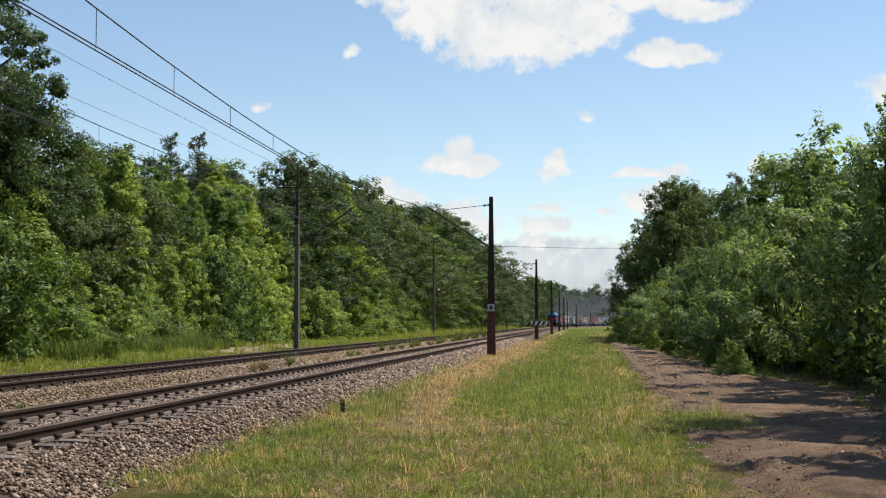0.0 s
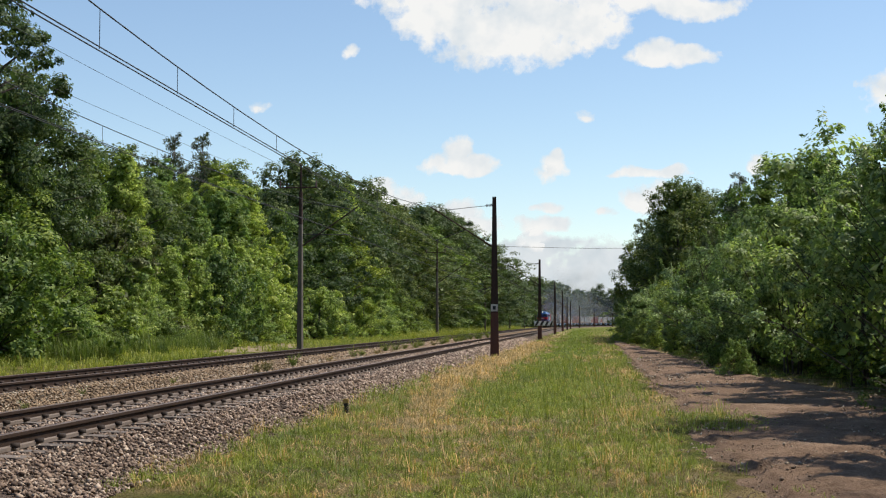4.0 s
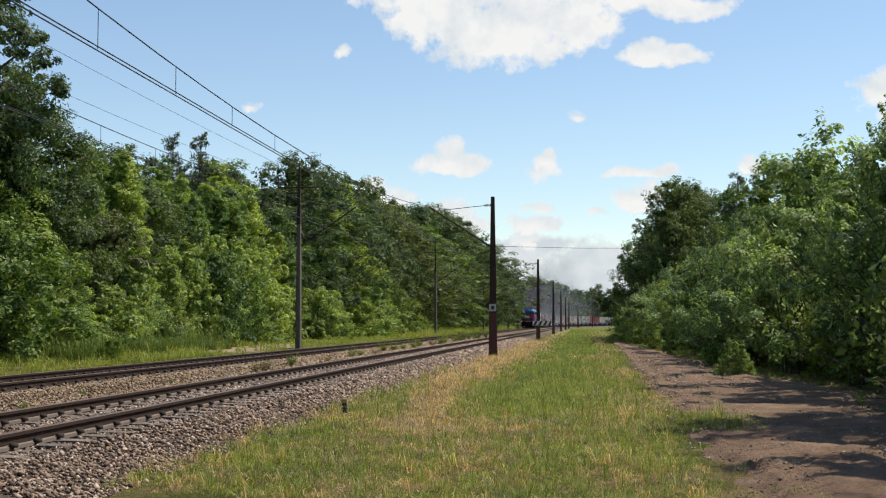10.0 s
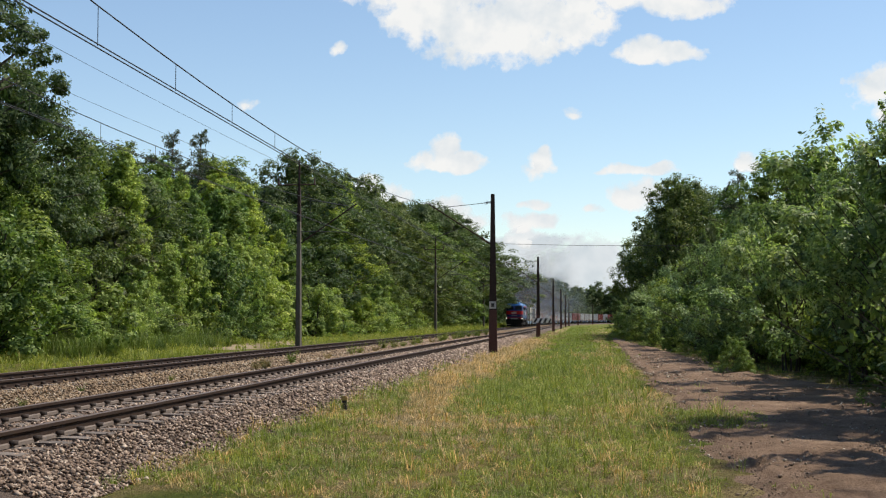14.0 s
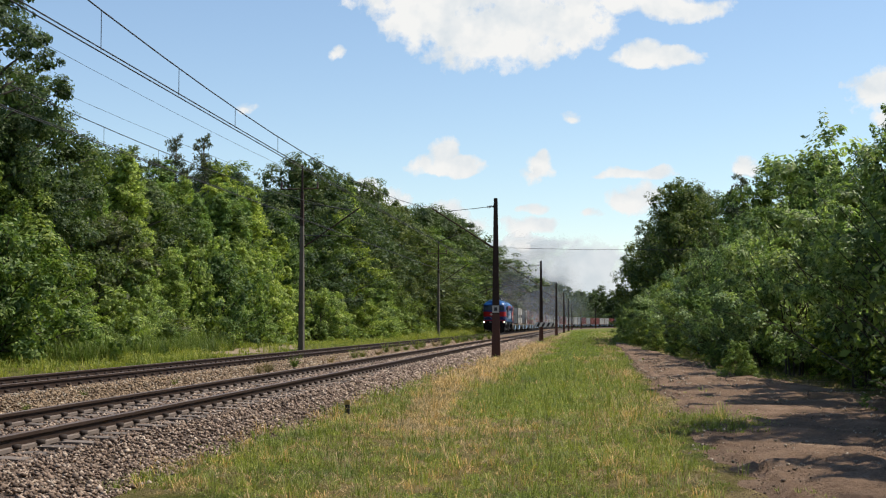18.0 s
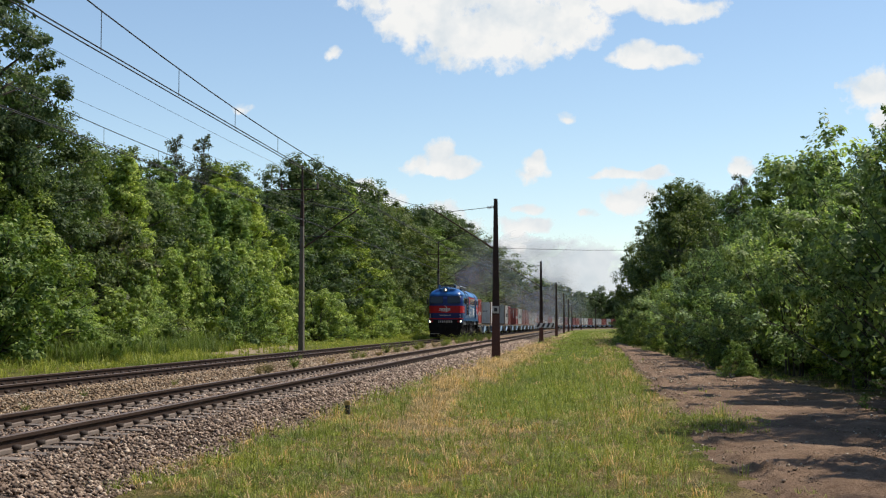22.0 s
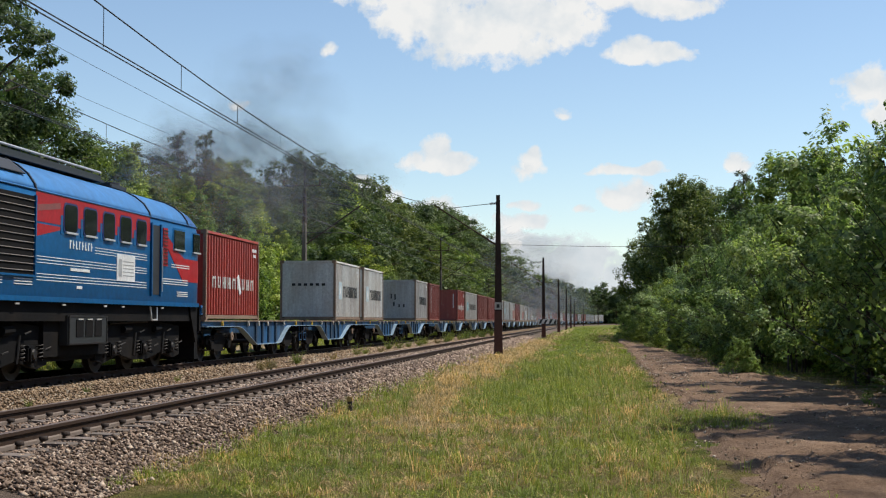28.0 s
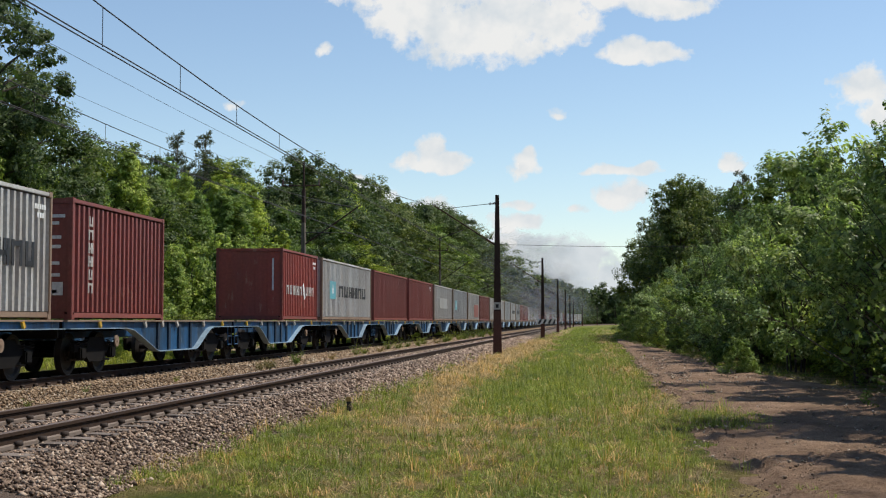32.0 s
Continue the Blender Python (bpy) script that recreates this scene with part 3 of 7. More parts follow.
def wire(name, pts, r, parent, label=""):
    c = bpy.data.curves.new(name, "CURVE")
    c.dimensions, c.bevel_depth, c.bevel_resolution = "3D", r, 1
    sp = c.splines.new("POLY")
    sp.points.add(len(pts) - 1)
    for q, p in zip(sp.points, pts):
        q.co = (*p, 1)
    c.materials.append(M["wire"])
    ob = new(name, c)
    ob.parent = parent
    if label:
        ob["label"] = label
    return ob


def overhead(centre, first, step, spans, z_contact, z_low, z_high, label, dropper):
    """A catenary: a sagging messenger, two contact wires, and droppers between them."""
    line = thing("overhead_line", label, "overhead wire")
    def hang(s):
        u = ((s - first) / step) % 1.0
        return z_low + (z_high + (0.3 if s < first / 2 else 0) - z_low) * (2 * u - 1) ** 2
    s0, s1 = first - step, first + step * spans
    ss = list(np.arange(s0, min(s1, first + 3 * step) + 0.1, step / 24)) + list(np.arange(first + 3 * step + step / 8, s1, step / 8))
    wire("messenger_wire", [along(s, centre, hang(s))[0] for s in ss], 0.011, line)
    for d in (-0.05, 0.05):
        wire("contact_wire", [along(s, centre + d, z_contact + 0.006 * max(0.0, 31 - s))[0] for s in (ss[::4] + [s1])], 0.010, line)
    s = dropper[0]
    while s < dropper[2]:
        wire("dropper", [along(s, centre, hang(s))[0], along(s, centre, z_contact + 0.006 * max(0.0, 31 - s))[0]], 0.006, line)
        s += dropper[1]
    return line


overhead(NEAR, MAST_STEP, MAST_STEP, 8, 5.46, 5.83, 7.13, "double contact wire hung from a sagging messenger", (14.3, 3.60, 46))
overhead(FAR, 67.0, 63.3, 7, 6.14, 6.58, 7.55, "contact wire over the farther track with droppers", (23.25, 4.26, 60))
for lat, zt, sag, rise in ((-15.75, 9.0, 0.35, 0.0), (-13.85, 9.0, 0.35, 0.006)):
    pts = []
    for s in np.arange(3.7, 450, 7.9):
        u = ((s - 67.0) / 63.3) % 1.0
        pts.append(along(s, lat, zt - sag * (1 - (2 * u - 1) ** 2) + rise * max(0.0, 67 - s))[0])
    tagged(wire("feeder_wire", pts, 0.006, None), "thin feeder wire along the mast tops", "wire")
tagged(wire("cross_wire", [(-4.23 + 0.03, 61.73, 5.25), (0, 62.5, 5.17), (6, 63.5, 5.2), (12, 64.5, 5.35)], 0.010, None), "thin service wire from the mast to the trees", "wire")


def build_board():
    b = thing("warning_board", "black and white striped warning board on the mast", "sign")
    part("panel", cube((0.36, 0, 0), (1.75, 0.03, 0.42), 0.006), M["white"], b)
    for i in range(4):
        x = -0.36 + i * 0.46
        part("stripe", slanted(x), M["black"], b)
    part("clamp", cube((0, 0.08, 0), (0.3, 0.12, 0.08)), M["mast_rust"], b)
    b.matrix_basis = pose(-4.23, 2 * MAST_STEP - 0.31, 1.62)
    return b


def slanted(x):
    bm = bmesh.new()
    pts = [(x - 0.1, -0.2), (x + 0.12, -0.2), (x + 0.32, 0.2), (x + 0.1, 0.2)]
    f = [bm.verts.new((min(1.22, max(-0.5, u)), -0.02, v)) for u, v in pts]
    g = [bm.verts.new((v.co.x, -0.012, v.co.z)) for v in f]
    bm.faces.new(f)
    bm.faces.new(g[::-1])
    for i in range(4):
        bm.faces.new((f[i], g[i], g[(i + 1) % 4], f[(i + 1) % 4]))
    bmesh.ops.recalc_face_normals(bm, faces=bm.faces)
    return bm


build_board()


def build_stake():
    s = thing("marker_stake", "short black stake with a yellow cap in the grass", "stake", at=pose(-4.2, 23.0, 0.0))
    part("post", bar((0.02, 0, -0.1), (0, 0, 0.24), 0.035, 0.045, 8), M["black"], s)
    part("cap", cube((0, 0, 0.275), (0.10, 0.08, 0.09), 0.015), M["stake_cap"], s, "faded yellow painted cap")


build_stake()


# ---------------------------------------------------------------- trees and bushes
def leaves(centres, facing, size, rng, narrow=0.55, stray=0.55):
    """Small folded leaves: one four-sided face for each place."""
    n = len(centres)
    nrm = facing + rng.normal(0, stray, (n, 3))
    nrm /= np.linalg.norm(nrm, axis=1, keepdims=True) + 1e-9
    t = np.cross(nrm, rng.normal(0, 1, (n, 3)))
    t /= np.linalg.norm(t, axis=1, keepdims=True) + 1e-9
    b = np.cross(nrm, t)
    s = (size * rng.uniform(0.6, 1.4, n))[:, None]
    v = np.stack((centres - t * s, centres + b * s * narrow + nrm * s * 0.2, centres + t * s, centres - b * s * narrow + nrm * s * 0.2), 1)
    return v.reshape(-1, 3), np.arange(4 * n).reshape(-1, 4)


def limb(bm, pts, radii, n=7):
    rings = []
    for i, p in enumerate(pts):
        d = (pts[min(i + 1, len(pts) - 1)] - pts[max(i - 1, 0)]).normalized()
        q = d.to_track_quat("Z", "Y")
        rings.append([bm.verts.new(p + q @ Vector((math.cos(a) * radii[i], math.sin(a) * radii[i], 0))) for a in [6.2832 * j / n for j in range(n)]])
    for a, b in zip(rings, rings[1:]):
        for j in range(n):
            bm.faces.new((a[j], a[(j + 1) % n], b[(j + 1) % n], b[j]))


def build_tree(name, label, category, h, radius, base, boughs, sprays, per, leaf, mat, bark, seed, spread=0.6, trunk=0.16, top=0.35, lumps=0.35, stems=1, core=600, rise=(0.1, 0.9), gather=0.2, thick=0.42, droop=0.0, shoots=0, flat=0.72, tufts_each=7):
    """A trunk or several stems; boughs that reach out and up from them; leafy pads of tufts gathered along each bough, with gaps between the boughs.
    base: where the crown begins, as a share of the height; top: how narrow it ends; rise: how steeply the low and the high boughs climb."""
    rng, rnd = np.random.default_rng(seed), random.Random(seed)
    t = thing(name, label, category)
    bm, trunks = bmesh.new(), []
    for k in range(stems):
        lean = Vector((rnd.uniform(-0.5, 0.5), rnd.uniform(-0.5, 0.5), 0)) * (0.6 if stems == 1 else radius * 0.8)
        pts = [Vector((0.15 * k, 0.1 * k, -0.25)) + lean * (j / 6) ** 1.3 + Vector((0, 0, (0.9 * h + 0.25) * j / 6)) for j in range(7)]
        tr = trunk / math.sqrt(stems)
        limb(bm, pts, [max(0.02, tr * (1.15 - j / 6)) for j in range(7)])
        trunks.append(pts)
    start, end = np.zeros((boughs, 3)), np.zeros((boughs, 3))
    for i in range(boughs):
        u = min(1.0, (i + rng.uniform(0, 1)) / boughs)
        a = i * 2.39996 + rng.normal(0, 0.35)
        prof = math.sin(math.pi * min(1, (0.16 + 0.84 * u) ** 0.8)) * (1 - (1 - top) * u * 0.5) + top * 0.35 * u
        lump = 1 + lumps * 1.5 * noise.noise(Vector((math.cos(a) * 1.6, math.sin(a) * 1.6, u * 2.2 + seed)))
        reach = radius * max(0.16, prof * lump) * rng.uniform(0.62, 1.12)
        z1 = h * (base + (1 - base) * u)
        climb = rise[0] + (rise[1] - rise[0]) * u
        z0 = max(0.15 * h * u + 0.1, z1 - reach * climb - 0.1)
        j = min(5.99, max(0, (z0 + 0.25) / (0.9 * h + 0.25) * 6))
        pts = trunks[i % stems]
        o = pts[int(j)].lerp(pts[int(j) + 1], j % 1)
        e = Vector((o.x * 0.7 + math.cos(a) * reach, o.y * 0.7 + math.sin(a) * reach, max(z1, 0.3)))
        limb(bm, [o, o.lerp(e, 0.5) + Vector((0, 0, 0.08 * reach)), e], [0.012 + tr * 0.30 * (1.05 - u), 0.010 + tr * 0.15, 0.008], 5)
        start[i], end[i] = o, e
    part("trunk", bm, bark, t)
    # domed pads of foliage sit along the outer part of the boughs, each of several tufts
    length = np.linalg.norm(end - start, axis=1)
    pads = int(boughs * sprays)
    b = np.concatenate((np.arange(boughs), rng.choice(boughs, max(0, pads - boughs), p=(length + 0.3) / (length + 0.3).sum())))
    v = np.concatenate((np.full(boughs, 0.97), rng.uniform(0.35, 0.95, len(b) - boughs)))
    n = len(b)
    away = end[b] - start[b]
    away /= np.linalg.norm(away, axis=1, keepdims=True) + 1e-6
    root = start[b] + (end - start)[b] * v[:, None] + rng.normal(0, 1, (n, 3)) * (gather * (0.4 + 0.3 * length[b]))[:, None] * np.array((1, 1, 0.5))
    size = spread * rng.uniform(0.65, 1.3, n)
    tq = np.repeat(np.arange(n), tufts_each)
    lobe = rng.normal(0, 1, (len(tq), 3)) + 0.35 * away[tq] + np.array((0, 0, 0.55 - droop))
    lobe /= np.linalg.norm(lobe, axis=1, keepdims=True)
    where = root[tq] + lobe * (size[tq] * rng.uniform(0.55, 1.0, len(tq)))[:, None] * np.array((1, 1, flat))
    small = size[tq] * thick * rng.uniform(0.7, 1.3, len(tq))
    if shoots:   # thin upright shoots that stand out of the crown
        pick = rng.random(len(tq)) < shoots
    else:
        pick = np.zeros(len(tq), bool)
    k = np.repeat(np.arange(len(tq)), per)
    m = len(k)
    d = rng.normal(0, 1, (m, 3))
    d /= np.linalg.norm(d, axis=1, keepdims=True)
    ball = d * (rng.uniform(0.1, 1, m) ** 0.4 * small[k])[:, None] * np.array((1, 1, 0.7))
    up = (0.5 * away[tq] + lobe * 0.5 + np.array((0, 0, 0.9)))[k] * (small[k] * 1.3 * rng.uniform(-0.2, 1, m))[:, None] + d * (small[k] * 0.28)[:, None]
    c = where[k] + np.where(pick[k][:, None], up, ball)
    facing = 0.7 * lobe[k] + 0.6 * d + np.array((0, 0, 0.75))
    # the shaded inner growth, sparser and of larger leaves
    bi = rng.integers(0, boughs, core)
    inner = start[bi] + (end - start)[bi] * rng.uniform(0.05, 0.72, (core, 1)) + rng.normal(0, 0.10 * radius, (core, 3))
    c, facing = np.concatenate((c, inner)), np.concatenate((facing, rng.normal(0, 1, inner.shape)))
    c[:, 2] = np.maximum(c[:, 2], 0.06)
    v, f = leaves(c, facing, np.concatenate((np.full(m, leaf), np.full(core, leaf * (2.3 if leaf > 0.06 else 1.7)))), rng, 0.55, 0.45)
    part("crown", arrays("crown", v, f), mat, t)
    return t


def build_pine(name, label, h, seed, bare=0.35):
    """A pine: whorls of uneven branches that end in tufts of needles, with sky between them."""
    rng, rnd = np.random.default_rng(seed), random.Random(seed)
    t = thing(name, label, "tree")
    bm = bmesh.new()
    pts = [Vector((0.12 * math.sin(j), 0.1 * math.cos(j * 1.3), -0.3 + (h + 0.2) * j / 7)) for j in range(8)]
    limb(bm, pts, [0.17 * (1.05 - j / 7.2) for j in range(8)])
    cs, fs = [], []

    def tuft(p, size, m):
        off = rng.normal(0, 1, (m, 3))
        cs.append(np.array(p) + off * size)
        fs.append(np.cross(off, rng.normal(0, 1, (m, 3))))

    z = h * bare
    while z < h - 0.25:
        left, a0 = (h - z) / h, rnd.uniform(0, 6.28)
        many = rnd.randint(3, 5)
        for k in range(many):
            if rnd.random() < 0.22:   # broken off
                continue
            a, ln = a0 + 6.28 * k / many + rnd.uniform(-0.4, 0.4), (0.22 + 2.9 * left) * rnd.uniform(0.45, 1.2)
            z1 = z + rnd.uniform(-0.2, 0.2)
            o, e = Vector((0, 0, z1)), Vector((math.cos(a) * ln, math.sin(a) * ln, z1 + 0.10 + ln * rnd.uniform(0.2, 0.9)))
            limb(bm, [o, o.lerp(e, 0.5) - Vector((0, 0, 0.06 * ln)), e], [0.045 * (left + 0.3), 0.03 * (left + 0.3), 0.01], 5)
            tuft(e, 0.07 + 0.12 * min(1, 2.5 * left), 26)
            for q in range(1 + int(9 * left)):
                p = np.array(o.lerp(e, rnd.uniform(0.3, 1.0))) + rng.normal(0, 0.05 + 0.16 * ln, 3) * np.array((1, 1, 0.7))
                tuft(p, (0.07 + 0.15 * min(1, 2 * left)) * rnd.uniform(0.7, 1.1), 30)
        tuft((0.05 * math.sin(z), 0, z + 0.1), 0.09, 14)   # the leader
        z += rnd.uniform(0.35, 0.6)
    part("trunk", bm, M["pine_bark"], t)
    c, f = np.concatenate(cs), np.concatenate(fs)
    f /= np.linalg.norm(f, axis=1, keepdims=True) + 1e-6
    v, q = leaves(c, f, np.full(len(c), 0.10), rng, 0.24, 0.2)
    part("crown", arrays("crown", v, q), M["needle"], t)
    return t


def spot(lat, s, z=None):
    p, _ = along(s, lat)
    p.z = (bed_height(lat) if z is None else z) - 0.02
    return p


def plant(proto, p, scale, turn, wide=1.0):
    m = Matrix.Translation(p) @ Matrix.Rotation(turn, 4, "Z") @ Matrix.Diagonal((scale * wide, scale * wide, scale, 1))
    return copy_thing(proto, m)


ROUND = build_tree("tree", "leafy green deciduous tree at the wood's edge", "tree", 10, 2.9, 0.06, 50, 1.7, 42, 0.080, M["leaf_a"], M["bark"], 101, 0.74, lumps=0.8, core=1300)
SLIM = build_tree("tree", "slender light green birch in the woods", "tree", 10, 1.8, 0.10, 54, 1.5, 40, 0.064, M["leaf_b"], M["bark"], 102, 0.52, 0.11, 0.2, lumps=0.7, core=1000, rise=(0.4, 1.3), droop=0.5, flat=1.0)
OAK = build_tree("tree", "broad dark green oak of the woods", "tree", 12, 4.3, 0.12, 62, 1.8, 42, 0.095, M["leaf_c"], M["bark"], 103, 0.98, 0.24, 0.7, lumps=0.7, core=1800)
TALL = build_tree("tree", "tall oak with lit leafy boughs beside the line", "tree", 14, 4.0, 0.18, 58, 2.3, 80, 0.066, M["leaf_c"], M["bark"], 110, 0.92, 0.24, 0.7, lumps=0.6, core=1800, gather=0.12)
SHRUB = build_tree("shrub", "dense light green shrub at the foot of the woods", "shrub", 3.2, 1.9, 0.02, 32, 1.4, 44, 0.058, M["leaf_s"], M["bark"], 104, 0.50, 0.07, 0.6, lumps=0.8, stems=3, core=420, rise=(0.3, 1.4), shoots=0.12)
SHRUB_D = build_tree("shrub", "dark green shrub at the foot of the woods", "shrub", 3.6, 2.1, 0.02, 32, 1.4, 44, 0.064, M["leaf_a"], M["bark"], 105, 0.58, 0.07, 0.6, lumps=0.9, stems=3, core=480, rise=(0.3, 1.3), shoots=0.10)
BUSH = build_tree("bush", "tall grey-green bush beside the dirt path", "bush", 6.0, 2.7, 0.18, 42, 1.5, 56, 0.058, M["leaf_r"], M["bark"], 106, 0.66, 0.1, 0.6, lumps=1.1, stems=4, core=1000, rise=(0.4, 1.5), gather=0.12, shoots=0.10)
BUSH_N = build_tree("bush", "tall grey-green bush with lit clumps of narrow leaves", "bush", 6.0, 2.6, 0.22, 36, 1.5, 60, 0.058, M["leaf_r"], M["bark"], 116, 0.64, 0.1, 0.6, lumps=1.2, stems=5, core=800, rise=(0.4, 1.5), gather=0.10, shoots=0.10)
BUSH_B = build_tree("bush", "leafy green bush beside the dirt path", "bush", 5.2, 2.5, 0.08, 40, 1.6, 56, 0.060, M["leaf_a"], M["bark"], 107, 0.62, 0.1, 0.6, lumps=1.1, stems=4, core=1200, rise=(0.4, 1.4), gather=0.12, shoots=0.10)
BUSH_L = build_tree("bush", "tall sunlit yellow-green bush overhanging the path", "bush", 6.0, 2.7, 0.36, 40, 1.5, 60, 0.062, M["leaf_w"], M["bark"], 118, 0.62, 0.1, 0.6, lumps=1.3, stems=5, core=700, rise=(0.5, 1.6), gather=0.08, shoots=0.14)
BROWN = build_tree("shrub", "tall shrub with olive-brown leaves", "shrub", 6.0, 2.1, 0.05, 40, 1.5, 40, 0.060, M["leaf_o"], M["bark"], 117, 0.55, 0.1, 0.6, lumps=0.9, stems=3, core=900, rise=(0.4, 1.4), droop=0.3)
FAR_A = build_tree("tree", "leafy tree of the distant woods", "tree", 12, 3.6, 0.04, 40, 1.5, 6, 0.22, M["leaf_c"], M["bark"], 111, 0.98, 0.2, 0.6, lumps=0.8, core=420, tufts_each=6)
FAR_B = build_tree("tree", "slender dark tree of the distant woods", "tree", 12, 3.0, 0.04, 40, 1.5, 6, 0.19, M["leaf_c"], M["bark"], 112, 0.88, 0.18, 0.3, lumps=0.8, core=380, tufts_each=6)
PINE = build_pine("pine", "tall dark pine standing above the woods", 13, 108)
POLEPINE = build_pine("pine", "dark pine with a thin crown", 13, 109, 0.55)
PROTOS = [ROUND, SLIM, OAK, SHRUB, SHRUB_D, BUSH, BUSH_N, BUSH_L, BROWN, BUSH_B, PINE, POLEPINE, FAR_A, FAR_B, TALL]


FAR_AWAY = []


def distant(proto, p, scale, turn, wide=1.0):
    """A tree of the woods so far off that it is joined with the rest."""
    FAR_AWAY.append((proto, Matrix.Translation(p) @ Matrix.Rotation(turn, 4, "Z") @ Matrix.Diagonal((scale * wide, scale * wide, scale, 1))))


def build_distant_woods():
    kinds = {}
    for proto in (FAR_A, FAR_B):
        for ob in proto.children:
            me = ob.data
            v = np.empty(len(me.vertices) * 3, np.float32)
            me.vertices.foreach_get("co", v)
            f = np.empty(len(me.loops), np.int32)
            me.loops.foreach_get("vertex_index", f)
            kinds.setdefault(proto.name, []).append((v.reshape(-1, 3), f.reshape(-1, 4), me.materials[0]))
    mats, vs, fs, ids, count = [], [], [], [], 0
    for proto, m in FAR_AWAY:
        m = np.array(m)
        for v, f, mat in kinds[proto.name]:
            if mat not in mats:
                mats.append(mat)
            vs.append(v @ m[:3, :3].T + m[:3, 3])
            fs.append(f + count)
            ids.append(np.full(len(f), mats.index(mat), np.int32))
            count += len(v)
    me = arrays("distant_trees", np.concatenate(vs), np.concatenate(fs))
    for mat in mats:
        me.materials.append(mat)
    me.polygons.foreach_set("material_index", np.concatenate(ids))
    single("distant_trees", me, None, "leafy green trees of the distant woods", "trees", kind="stuff")


def left_height(s):
    return float(np.interp(s, (30, 48, 56, 66, 72, 80, 90, 97, 102, 115, 132, 160, 220, 300, 420, 600), (13.0, 12.2, 11.0, 10.4, 9.9, 10.8, 11.2, 12.0, 13.6, 14.4, 15.6, 17.6, 19.5, 19.5, 17.5, 16.5)))


def sag(lat, s):
    """The crowns stand lower along a slanting glade behind the pines."""
    return 0.78 if abs(s - 84.7 - 3.85 * (-22 - lat)) < 4.5 else 1.0


